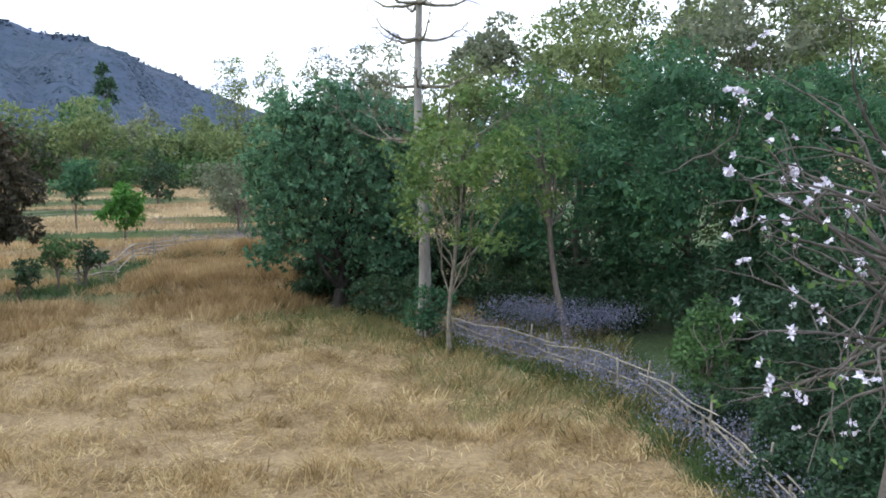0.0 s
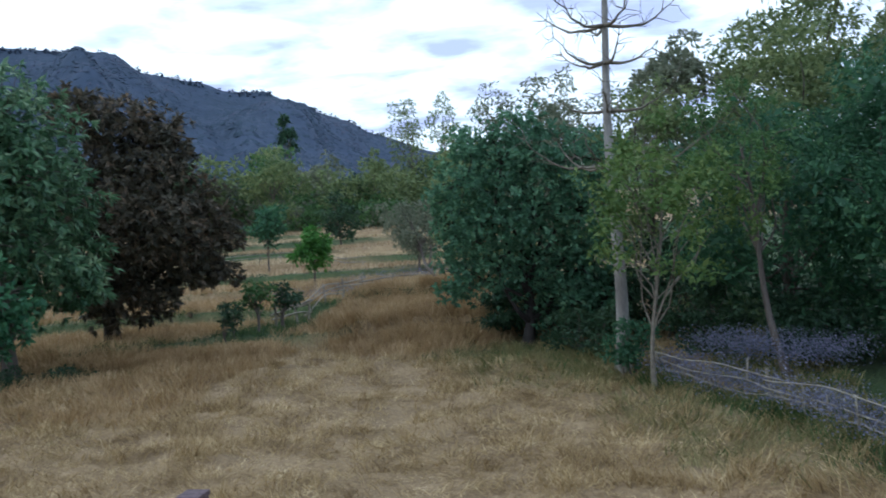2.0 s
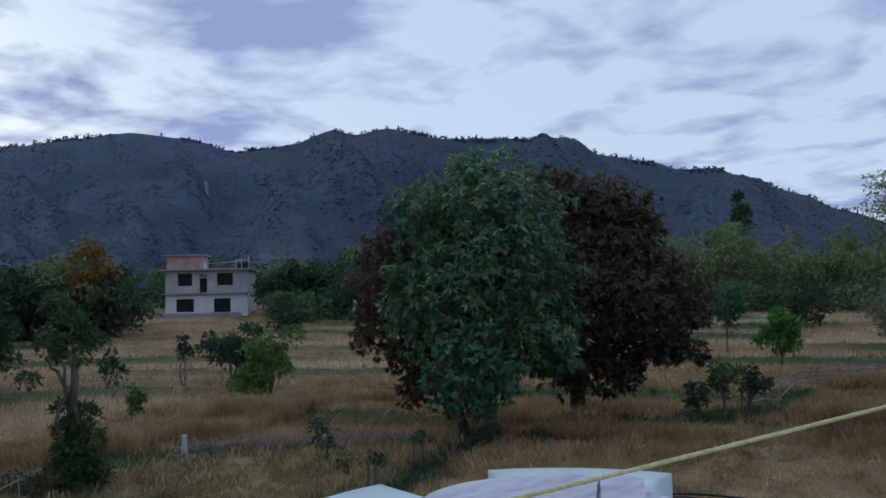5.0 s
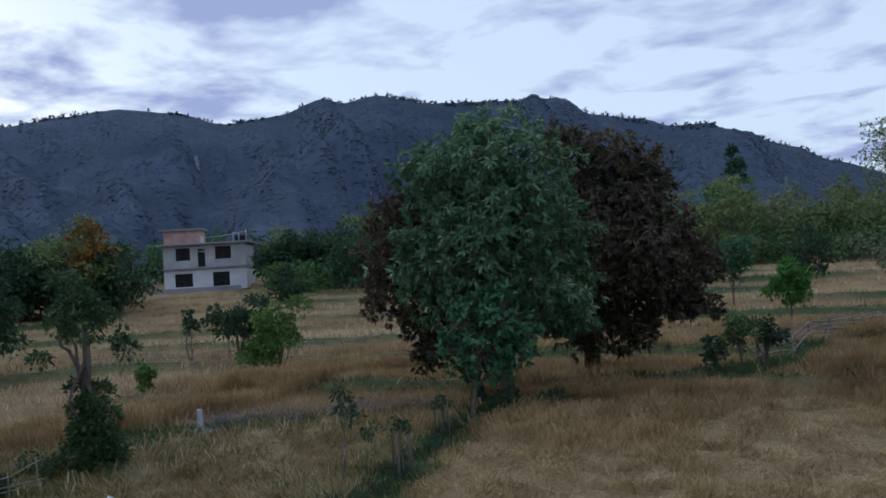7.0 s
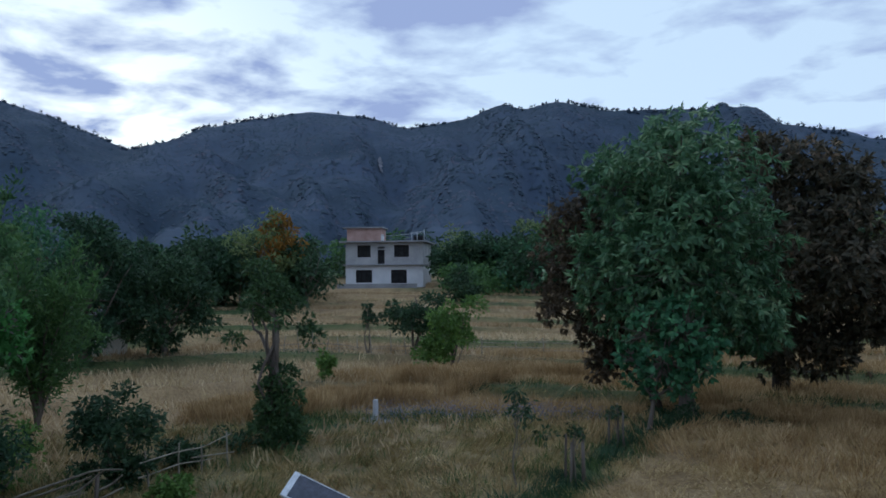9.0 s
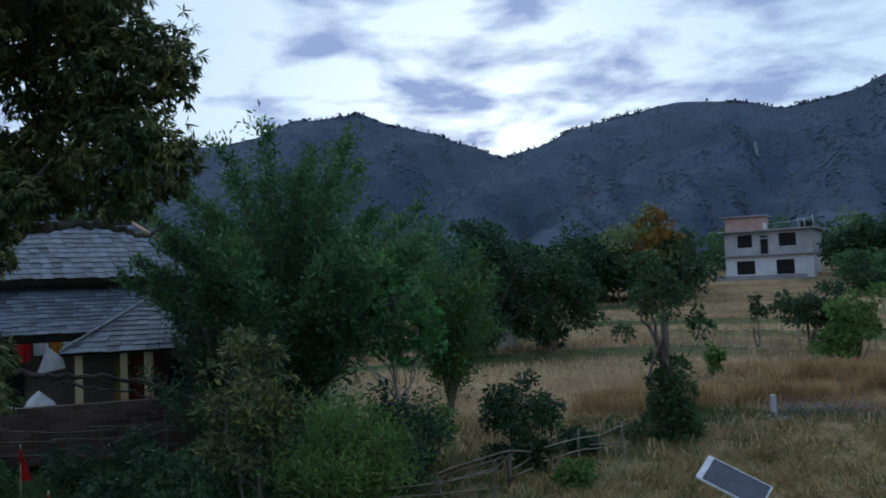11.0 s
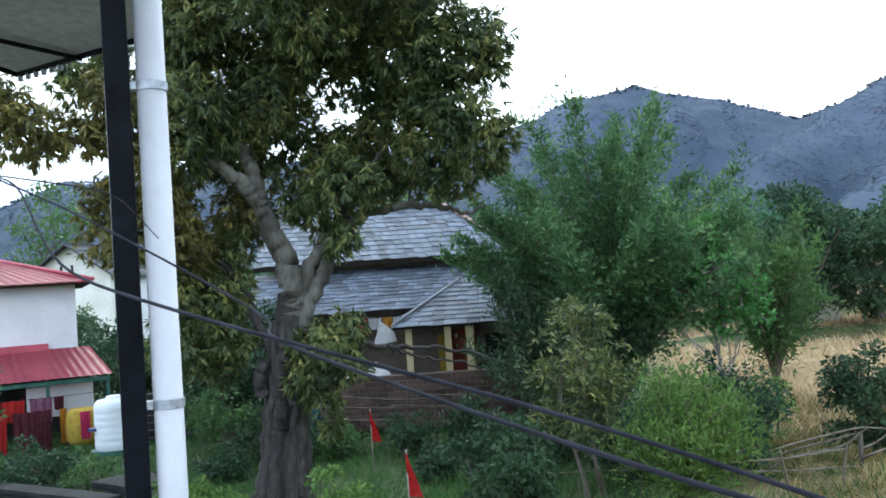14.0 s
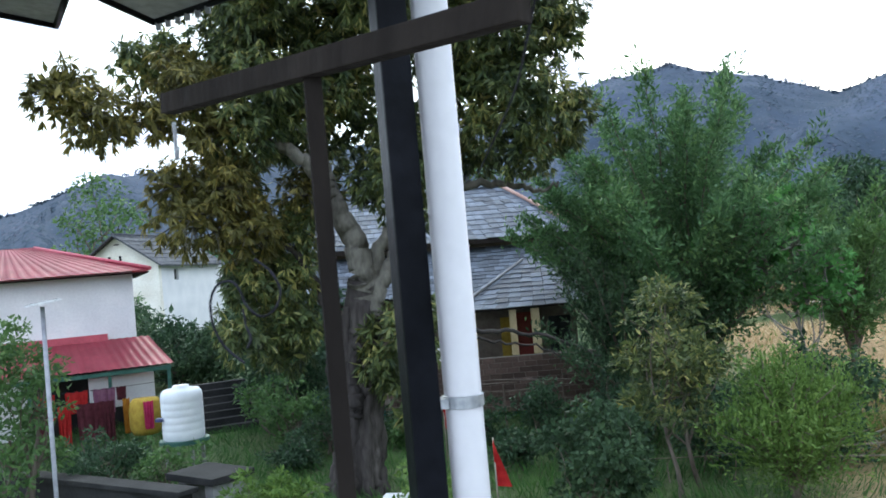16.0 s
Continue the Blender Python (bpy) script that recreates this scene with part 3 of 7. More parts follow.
# trees and bushes of the fields
crown_tree("mango_tree", "tall mango tree with drooping fresh green leaves in a ripe field", (-19.9, 24.2),
           [(-19.5, 23.8, 8.5, 1.65), (-20.5, 23.1, 7.9, 1.46), (-18.7, 24.4, 7.1, 1.45), (-20.5, 23.7, 6.5, 1.97), (-18.9, 24.3, 5.4, 1.74), (-21.1, 22.6, 5.0, 1.45), (-19.8, 23.6, 4.4, 1.83),
            (-18.1, 24.8, 3.8, 1.20), (-17.6, 25.1, 3.3, 0.70), (-22.0, 23.1, 8.6, 0.85), (-20.0, 23.5, 9.3, 0.82), (-21.7, 22.0, 5.9, 0.70), (-18.6, 23.3, 6.7, 1.49), (-19.3, 22.5, 5.3, 1.48),
            (-20.9, 25.3, 7.6, 1.24), (-19.9, 24.2, 3.1, 1.18)], (0.34, 0.09), F_MANGO, 9, 11, 0.75, 0.26)
crown_tree("mango_tree", "broad mango tree with dark bronze young leaves", (-19.9, 29.9),
           [(-20.5, 29.2, 9.6, 0.82), (-19.8, 29.7, 9.2, 0.96), (-18.5, 30.4, 8.8, 1.05), (-17.6, 30.9, 8.5, 0.73), (-20.2, 30.6, 7.4, 1.17), (-18.4, 30.5, 6.9, 1.59), (-17.4, 31.0, 5.6, 1.27),
            (-16.7, 31.4, 5.1, 0.90), (-18.9, 30.2, 5.1, 1.92), (-17.5, 30.9, 3.6, 1.00), (-17.0, 31.2, 3.1, 0.68), (-18.6, 30.3, 3.5, 1.25), (-19.8, 29.7, 3.1, 1.02), (-16.2, 31.6, 4.1, 0.45),
            (-20.6, 30.4, 5.4, 1.40), (-17.4, 31.0, 7.6, 0.73), (-18.3, 30.5, 2.5, 0.50), (-16.7, 31.3, 3.4, 0.50), (-17.3, 29.4, 5.0, 1.30), (-19.6, 29.9, 2.3, 0.95), (-18.5, 30.3, 2.1, 0.85), (-20.5, 29.6, 2.6, 0.85), (-15.9, 31.6, 3.0, 0.5), (-15.6, 31.8, 4.6, 0.55)], (0.32, 0.10), F_BROWN, 9, 10, 0.6, 0.26, M_BARK_DARK)
crown_tree("mango_tree", "mango tree with rusty brown foliage behind a greener one", (-21.3, 24.6),
           [(-23.6, 23.0, 6.7, 0.95), (-23.9, 22.8, 5.5, 0.87), (-23.5, 23.1, 4.5, 0.99), (-23.1, 23.4, 3.3, 0.87), (-24.1, 22.5, 4.7, 0.50), (-22.7, 23.8, 2.2, 0.58), (-23.3, 23.3, 7.3, 0.62),
            (-24.3, 22.3, 3.8, 0.37), (-23.0, 23.6, 1.8, 0.41), (-22.4, 24.4, 5.4, 1.2), (-22.4, 24.4, 3.6, 1.0)], (0.25, 0.085), F_BRONZE_RUST, 15, 10, 0.7, 0.2, M_BARK_DARK)
crown_tree("young_tree", "young broad-leaved tree with blue-green leaves in a ripe field", (-18.66, 20.7),
           [(-18.8, 21.0, 3.3, 0.77), (-18.0, 21.6, 3.3, 0.81), (-18.5, 21.2, 2.4, 0.84), (-17.8, 21.8, 2.4, 0.56), (-19.1, 20.7, 2.5, 0.49), (-18.3, 21.4, 3.7, 0.53), (-17.4, 22.0, 2.9, 0.42),
            (-18.2, 21.4, 1.9, 0.42)], (0.25, 0.13), F_TEAL, 10, 6, 0.45, 0.08, limbs=8, inner=0.08)
tree("bush", "bright yellow-green bush at the edge of a wheat field", -33.7, 25.1, 0.8, 4.0, 2.9, (0.22, 0.1), 4200, F_LIGHT, 0.08, clumps=16, stems=3, category="bush", shape=0.7,
     lobes=[(-34.4, 24.3, 1.4, 0.8), (-33.0, 26.0, 3.7, 0.6)])
tree("field_tree", "small crooked tree with sparse dark leaves in the wheat", -39.6, 27.3, 1.5, 4.6, 3.4, (0.2, 0.1), 5200, F_DARK, 0.09, clumps=12, stems=3, crown_gap=0.7)
tree("field_tree", "thin leafy tree on a field bank", -41.2, 25.3, 2.2, 3.9, 1.0, (0.2, 0.1), 500, F_DARK, 0.05, clumps=6, stems=2)
tree("bush", "small light green bush in the wheat", -34.0, 18.6, 0.9, 2.0, 1.0, (0.18, 0.1), 900, F_LIGHT, 0.04, clumps=7, category="bush")
tree("field_tree", "slim upright tree on a terrace bank", -24.7, 56.2, 3.0, 6.2, 3.0, (0.28, 0.13), 2600, F_DEEP, 0.07, clumps=14)
tree("field_tree", "bright green young tree beside a fence", -17.5, 45.6, 1.9, 4.2, 2.4, (0.24, 0.1), 3400, F_BRIGHT, 0.08, clumps=14, shape=0.85)
tree("field_tree", "small dark tree beside a bamboo fence", -14.5, 29.0, 1.1, 2.1, 1.2, (0.18, 0.09), 800, F_DARK, 0.035, clumps=8, stems=2)
tree("field_tree", "small olive tree beside a bamboo fence", -14.5, 31.2, 1.2, 2.7, 1.5, (0.18, 0.09), 1200, F_MID, 0.06, clumps=9)
tree("field_tree", "small leafy tree with a thick stem beside a bamboo fence", -14.0, 32.7, 1.3, 2.5, 1.6, (0.18, 0.09), 1200, F_DARK, 0.09, clumps=9)
tree("sapling", "thin staked sapling in cut grass", -16.7, 13.75, 1.3, 2.35, 0.9, (0.16, 0.06), 420, F_DARK, 0.025, M_BARK_TWIG, clumps=7, droop=0.9, category="sapling",
     lobes=[(-16.3, 14.2, 1.3, 0.25)])
tree("field_tree", "leaning tree with thin grey foliage at the field edge", -11.2, 44.5, 2.4, 5.6, 3.0, (0.2, 0.07), 3000, F_GREY, 0.12, clumps=16, base=(-9.3, 42.6))
tree("field_tree", "dark dense tree on a terrace", -24.7, 71.9, 2.6, 7.0, 3.6, (0.3, 0.14), 2400, F_DARK, 0.1, clumps=14)
tree("field_tree", "willow-like yellow-green tree at the wood edge", -37.6, 88.7, 4.8, 13.0, 6.0, (0.4, 0.14), 4200, F_OLIVE, 0.16, clumps=26, droop=1.2)
tree("field_tree", "leafy tree with a grey pale crown on a terrace", -13.3, 53.3, 2.0, 5.4, 3.4, (0.25, 0.1), 2800, F_GREY, 0.1, clumps=14)
for x, y, w, h in ((-19.0, 23.0, 1.6, 0.7), (-18.0, 24.4, 1.9, 0.55), (-20.4, 23.6, 1.3, 0.5)):
    tree("bush", "dark green weedy shrub at the foot of the mango trees", x, y, -0.2, lie(x, y) + h, w, (0.15, 0.07), 1300, F_DARK, 0.02, clumps=14, stems=3, category="bush", crown_gap=0.3)
# pollarded trunk with a few tufts
tree("pollard_tree", "pollarded tree with leaf tufts and dark ivy on its trunk", -24.15, 11.4, 2.9, 5.0, 2.0, (0.15, 0.07), 15000, F_POLLARD, 0.2, M_BARK, clumps=6, crown_gap=0.9, spread=0.25, limbs=7,
     lobes=[(-24.1 + 0.28 * math.cos(k * 2.3), 11.5 + 0.28 * math.sin(k * 2.3), 0.3 + 0.21 * k, 0.62 - 0.025 * k) for k in range(11)] + [(-24.6, 10.4, 3.2, 0.3), (-23.6, 12.3, 3.3, 0.35), (-24.6, 12.2, 0.4, 0.6), (-24.2, 11.3, 4.7, 0.5), (-24.3, 11.0, 5.2, 0.4), (-24.0, 11.7, 4.3, 0.4), (-24.4, 10.8, 4.1, 0.35)])
tree("bush", "dark weedy shrub beside a pollarded tree", -24.6, 10.6, -0.1, 0.9, 1.6, (0.12, 0.06), 1400, F_DARK, 0.02, clumps=10, stems=3, category="bush", crown_gap=0.3)
# wood on the fence side
crown_tree("wood_tree", "dense dark green tree standing over the field edge", (-3.75, 28.6),
           [(-5.3, 28.2, 5.7, 1.07), (-4.2, 28.4, 6.3, 1.07), (-3.1, 28.6, 6.5, 1.07), (-1.8, 28.7, 6.3, 1.00), (-5.7, 28.2, 4.3, 0.88), (-4.6, 28.4, 4.4, 1.26), (-3.2, 28.6, 4.8, 1.38),
            (-1.8, 28.7, 4.6, 1.11), (-5.6, 28.2, 2.8, 0.81), (-4.6, 28.4, 3.0, 0.92), (-3.2, 28.9, 3.1, 1.27), (-1.9, 28.9, 2.7, 1.11), (-5.3, 28.2, 6.9, 0.65), (-6.0, 28.1, 2.2, 0.42),
            (-2.3, 28.9, 1.6, 0.96), (-1.2, 28.9, 1.5, 0.77), (-3.5, 28.5, 7.2, 0.73), (-6.0, 28.1, 5.2, 0.57), (-1.3, 28.7, 3.6, 0.86)], (0.2, 0.085), F_WOOD, 14, 8, 0.3, 0.2, M_BARK_DARK, inner=0.5)
# bushes added behind the trunk to stand for the shade there
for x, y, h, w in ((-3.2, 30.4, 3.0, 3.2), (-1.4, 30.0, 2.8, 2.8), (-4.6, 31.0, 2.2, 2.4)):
    tree("bush", "bush in shade-darkened leaf at the foot of the wood", x, y, lie(x, y) - 0.2, h, w, (0.16, 0.07), 3600, F_SHADE, 0.04, clumps=20, stems=3, category="bush", crown_gap=0.4)
tree("wood_tree", "young tree with yellow-green leaves beside a bamboo fence", 0.55, 22.3, 2.6, 6.9, 5.6, (0.12, 0.065), 6200, F_YELLOW, 0.07, M_BARK_TWIG, clumps=40, crown_gap=0.45, spread=0.2,
     base=(0.15, 22.0))
tree("wood_tree", "leaning tree with thin olive crown", 2.6, 23.5, 4.2, 7.6, 3.0, (0.15, 0.06), 4600, F_MID, 0.1, M_BARK, clumps=24, base=(3.4, 22.6), crown_gap=0.65, spread=0.28)
tree("wood_tree", "feathery deep green tree in a thicket", 4.3, 27.0, 0.4, 7.8, 6.6, (0.14, 0.055), 34000, F_DEEP, 0.16, clumps=56, droop=0.7)
tree("wood_tree", "tall feathery deep green tree in a thicket", 7.0, 24.6, 0.3, 8.4, 5.8, (0.14, 0.055), 36000, F_DEEP, 0.16, clumps=56, droop=0.7)
tree("wood_tree", "feathery green tree in a thicket", 10.2, 22.6, 0.2, 8.2, 5.6, (0.14, 0.055), 30000, F_DEEP, 0.16, clumps=50, droop=0.7)
tree("wood_tree", "tall thin grey-green tree behind a thicket", 2.8, 37.9, 1.0, 11.6, 6.6, (0.24, 0.11), 17000, F_GREY, 0.16, clumps=40, crown_gap=0.6, spread=0.24)
tree("wood_tree", "tall olive tree behind a thicket", 8.0, 39.2, 1.0, 14.6, 8.2, (0.24, 0.11), 24000, F_OLIVE, 0.2, clumps=48, crown_gap=0.6, spread=0.26)
tree("wood_tree", "tall dark olive tree behind a thicket", 13.1, 35.7, 1.0, 15.0, 8.0, (0.24, 0.11), 24000, F_OLIVE, 0.2, clumps=44, crown_gap=0.6, spread=0.27)
tree("wood_tree", "tall airy green tree behind a thicket", 14.6, 28.4, 0.5, 13.0, 7.0, (0.22, 0.11), 22000, F_OLIVE, 0.18, clumps=40, crown_gap=0.6, spread=0.27)
# fence bushes: the shade of the wood is painted into their leaf colour
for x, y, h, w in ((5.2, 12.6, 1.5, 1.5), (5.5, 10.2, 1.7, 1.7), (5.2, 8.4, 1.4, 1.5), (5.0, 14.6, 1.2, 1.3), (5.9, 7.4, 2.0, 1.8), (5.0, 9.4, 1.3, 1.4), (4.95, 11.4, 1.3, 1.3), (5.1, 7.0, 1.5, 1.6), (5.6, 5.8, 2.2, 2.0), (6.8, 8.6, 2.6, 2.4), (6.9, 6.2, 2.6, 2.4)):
    tree("bush", "brambly bush in shade-darkened leaf behind a bamboo fence", x, y, -0.1, h, w, (0.10, 0.05), 4200, F_SHADE, 0.02, clumps=16, stems=3, category="bush", crown_gap=0.3)
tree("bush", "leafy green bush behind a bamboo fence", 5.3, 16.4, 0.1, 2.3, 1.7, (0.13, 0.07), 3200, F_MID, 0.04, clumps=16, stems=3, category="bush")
tree("bush", "tall bush in shade-darkened leaf behind a bamboo fence", 6.1, 13.7, 0.1, 3.0, 2.0, (0.12, 0.06), 7000, F_SHADE, 0.05, clumps=20, stems=3, category="bush")
tree("bush", "broad bush in shade-darkened leaf under a flowering tree", 6.4, 11.2, 0.1, 2.6, 2.2, (0.12, 0.055), 7000, F_SHADE, 0.05, clumps=20, stems=3, category="bush")
tree("bush", "deep green undergrowth bush beside a trunk", -1.6, 26.6, 0.0, 1.8, 2.4, (0.14, 0.07), 2600, F_DARK, 0.04, clumps=14, stems=3, category="bush")
tree("bush", "deep green undergrowth bush at a pole's foot", -0.3, 23.6, 0.0, 1.7, 1.5, (0.13, 0.07), 2400, F_DEEP, 0.04, clumps=12, stems=3, category="bush")
for k, (x, y, h, w) in enumerate([(1.9, 26.4, 2.6, 3.0), (4.6, 24.6, 2.2, 3.0), (7.6, 21.6, 2.6, 3.2), (9.2, 19.0, 3.0, 3.2), (8.2, 15.6, 3.4, 3.2), (9.0, 12.2, 3.4, 3.4), (-1.5, 30.6, 2.4, 4.0), (-5.0, 30.5, 1.6, 2.2),
                                  (6.6, 18.6, 2.0, 2.2), (1.0, 30.0, 4.0, 4.0), (12.5, 18.5, 6.0, 5.0), (8.6, 9.0, 3.0, 3.0)]):
    tree("bush", "dense undergrowth of the wood, mostly in shade-darkened leaf", x, y, 0.0, h, w, (0.16, 0.08), 5200, F_DARK if k % 3 == 0 else F_SHADE, 0.05, clumps=20, stems=3, category="bush")
for k, (x, y, z0, z1, w, mt) in enumerate([(5.5, 33, 3.0, 11.2, 6.0, F_OLIVE), (11.0, 31, 3.0, 12.0, 7.0, F_GREY), (18.5, 32, 2.0, 12.5, 8.0, F_OLIVE), (17, 24, 1.0, 9.5, 6.0, F_MID), (0.6, 33.5, 2.0, 9.6, 5.5, F_OLIVE),
                                         (13.5, 17.5, 0.5, 8.0, 5.0, F_DEEP), (-2.8, 36, 2.0, 9.0, 5.0, F_GREY), (-6.5, 40, 1.0, 7.5, 5.0, F_OLIVE)]):
    tree("wood_tree", "airy tall tree in the depth of the wood", x, y, z0, z1, w, (0.2, 0.09), 11000, mt, 0.16, clumps=44, crown_gap=0.5, spread=0.27)
# far trees at the wood edge beyond the fields
for k, (x, y, z1, w, mat, sh) in enumerate([(-27.0, 106.7, 20.0, 6.0, F_OLIVE, .7), (-23.0, 112.6, 20.4, 5.0, F_OLIVE, .9), (-12.8, 89, 17.8, 6.0, F_GREY, 1), (-5.0, 69.8, 16.2, 6.5, F_GREY, 1),
                                           (-29.5, 100, 13.0, 4.5, F_OLIVE, .5), (-17.5, 92, 12.5, 6.0, F_OLIVE, 1), (-10, 62, 10.5, 7.0, F_OLIVE, 1)]):
    tree("far_tree", "tall thin tree with airy foliage at the wood edge", x, y, lie(x, y) + (5 if z1 > 15 else 1), z1, w, (0.34, 0.13), 3400, mat, 0.16, clumps=30, crown_gap=0.6, spread=0.24, shape=sh)
rs = random.Random(11)
for k in range(46):                                              # wood edge, far left to far right of the fields
    az = 6 + k * 0.9 + rs.uniform(-0.5, 0.5)
    d = rs.uniform(98, 128)
    x, y = -1.5 - d * math.sin(radians(az)), d * math.cos(radians(az))
    tree("far_tree", "leafy tree of the wood edge below the hills", x, y, lie(x, y) + 0.3, lie(x, y) + rs.uniform(5.5, 10.0), rs.uniform(5, 8), (0.5, 0.24), 1900,
         rs.choice([F_OLIVE, F_OLIVE, F_MID, F_DARK, F_GREY]), 0.14, clumps=18, crown_gap=0.6, limbs=6)
for k in range(58):
    az = 44 + k * 1.1 + rs.uniform(-0.6, 0.6)
    d = rs.uniform(92, 112)
    if 49.5 < az < 61.4:
        d = rs.uniform(122, 140)
    x, y = -1.5 - d * math.sin(radians(az)), d * math.cos(radians(az))
    tree("far_tree", "dark leafy tree of the far hedge below the hills", x, y, lie(x, y) + 0.2, lie(x, y) + rs.uniform(3.8, 7.5), rs.uniform(5, 9), (0.45, 0.22), 1900,
         rs.choice([F_DARK, F_DARK, F_MID, F_DEEP]), 0.14, clumps=18, crown_gap=0.6, limbs=6)
for k in range(22):                                              # dark belt of trees either side of the concrete house
    az = (62.2 + k * 1.15) if k < 13 else 44.5 + (k - 13) * 0.92
    d = rs.uniform(80, 92) if k < 13 else rs.uniform(104, 116)
    x, y = -1.5 - d * math.sin(radians(az)), d * math.cos(radians(az))
    tree("far_tree", "dark dense tree of the belt beside a concrete house", x, y, lie(x, y) + 0.1, lie(x, y) + rs.uniform(4.6, 7.0), rs.uniform(5, 7), (0.4, 0.2), 3600, (F_DARK, F_SHADE)[k % 2], 0.16, clumps=22, crown_gap=0.5, limbs=6)
for k in range(34):                                              # scrub closing the wood edge
    az = 3 + k * 1.45 + rs.uniform(-0.5, 0.5)
    d = rs.uniform(90, 116)
    x, y = -1.5 - d * math.sin(radians(az)), d * math.cos(radians(az))
    tree("bush", "tangled scrub along the wood edge", x, y, lie(x, y) - 1.0, lie(x, y) + rs.uniform(2.2, 4.6), rs.uniform(7, 12), (0.45, 0.2), 2400, rs.choice([F_MID, F_MID, F_OLIVE, F_GREY]), 0.1, clumps=26, crown_gap=0.45, limbs=5, stems=3, category="bush", spread=0.3)
tree("pine_tree", "tall dark pine standing before the hills", -112.2, 279.7, 27.0, 42.0, 9.0, (1.2, 0.5), 1500, F_SHADE, 0.3, clumps=12, shape=0.6, crown_gap=0.6, spread=0.22)
tree("far_tree", "tall grey-leaved tree with open crown beyond the fields", -74.5, 35.0, 4.2, 12.0, 5.5, (0.4, 0.15), 3000, F_OLIVE, 0.2, M_BARK_PALE, clumps=22)
tree("far_tree", "tree turned orange at the top beyond the fields", -74.0, 36.6, 6.0, 11.2, 4.4, (0.4, 0.18), 2000, F_ORANGE, 0.2, clumps=14)
tree("far_tree", "dark round tree beyond the fields", -73.0, 39.0, 2.8, 9.0, 4.8, (0.4, 0.18), 2600, F_DARK, 0.2, clumps=16)
tree("far_tree", "dark round tree beyond the fields", -79.0, 30.5, 3.0, 10.2, 8.0, (0.4, 0.18), 3400, F_DARK, 0.2, clumps=20)
tree("far_tree", "leafy tree near a concrete house", -71.0, 66.0, 3.0, 11.6, 7.6, (0.4, 0.18), 3600, F_DARK, 0.2, clumps=22)
tree("far_tree", "dark bushy tree beside a concrete house", -68.2, 53.6, 2.6, 6.3, 3.8, (0.35, 0.16), 2200, F_DARK, 0.15, clumps=14)
tree("far_tree", "light feathery tree behind a concrete house", -92.2, 72, 5.5, 13.6, 5.2, (0.4, 0.15), 1800, F_OLIVE, 0.15, clumps=16)
tree("far_tree", "dark spreading tree beside the wheat", -46.3, 12.2, 0.7, 8.2, 5.2, (0.24, 0.11), 15000, F_SHADE, 0.25, clumps=26)
tree("far_tree", "green spreading tree beside the wheat", -47.0, 16.4, 0.9, 6.2, 5.4, (0.24, 0.11), 13000, F_DARK, 0.2, clumps=24, lobes=[(-46.6, 18.3, 4.2, 1.0)])
tree("far_tree", "leafy tree behind a hedge", -85, 18.4, 3.2, 12.4, 11, (0.45, 0.2), 4500, F_DEEP, 0.25, clumps=26)
tree("far_tree", "leafy tree with an even crown behind a hedge", -60, 8.5, 2.0, 9.5, 8, (0.35, 0.16), 4000, F_MID, 0.25, clumps=26)
for k in range(26):
    az = 82 + k * 2.1 + rs.uniform(-0.8, 0.8)
    d = rs.uniform(44, 74)
    if 106 < az < 128:
        d = rs.uniform(82, 100)
    x, y = -1.5 - d * math.sin(radians(az)), d * math.cos(radians(az))
    tree("far_tree", "leafy green tree behind the village houses", x, y, lie(x, y) + 0.3, lie(x, y) + rs.uniform(3.5, 6.5), rs.uniform(5, 7.5), (0.32, 0.15), 2600,
         rs.choice([F_DARK, F_MID, F_MID, F_DEEP]), 0.14, clumps=20, crown_gap=0.5, limbs=6)
for k, (x, y, h, w) in enumerate([(-24.6, -9.2, 2.2, 2.0), (-24.0, -8.0, 1.6, 1.6), (-23.6, -1.0, 1.2, 1.6), (-26.2, -10.2, 3.0, 2.2), (-22.6, 2.6, 2.0, 2.2), (-24.0, 4.4, 1.8, 2.0), (-21.2, 1.2, 1.2, 1.4),
                                  (-23.6, 8.6, 0.9, 1.2), (-20.4, 7.2, 0.7, 0.9), (-24.4, -6.0, 1.0, 1.4)]):
    tree("bush", "leafy shrub growing wild in the yard", x, y, 0.0, h, w, (0.13, 0.06), 2600, (F_MID, F_DARK, F_LIGHT)[k % 3], 0.04, clumps=14, stems=3, category="bush")
tree("yard_tree", "dense leafy tree beside the stone steps", -27.6, -10.0, 0.3, 4.8, 4.2, (0.17, 0.075), 12000, F_SHADE, 0.12, clumps=26)
tree("yard_tree", "leafy tree below the gabled house", -33.0, -12.6, 0.6, 4.8, 4.4, (0.2, 0.09), 6500, F_DARK, 0.12, clumps=26)
for x, y, h, w, m in ((-40.5, -22.4, 4.2, 4.4, F_DARK), (-37.0, -18.6, 3.4, 4.0, F_SHADE), (-44.5, -25.6, 4.6, 4.6, F_MID), (-36.0, -16.2, 3.2, 3.4, F_DARK)):
    tree("bush", "leafy grey-green bush growing below the gabled house", x, y, lie(x, y) - 0.2, h, w, (0.2, 0.09), 5200, m, 0.06, clumps=24, stems=3, category="bush")
tree("yard_tree", "dark leafy tree behind the big mango", -31.0, -8.8, 0.4, 4.4, 3.4, (0.2, 0.09), 5500, F_DARK, 0.12, clumps=22)
# yard and its hedge


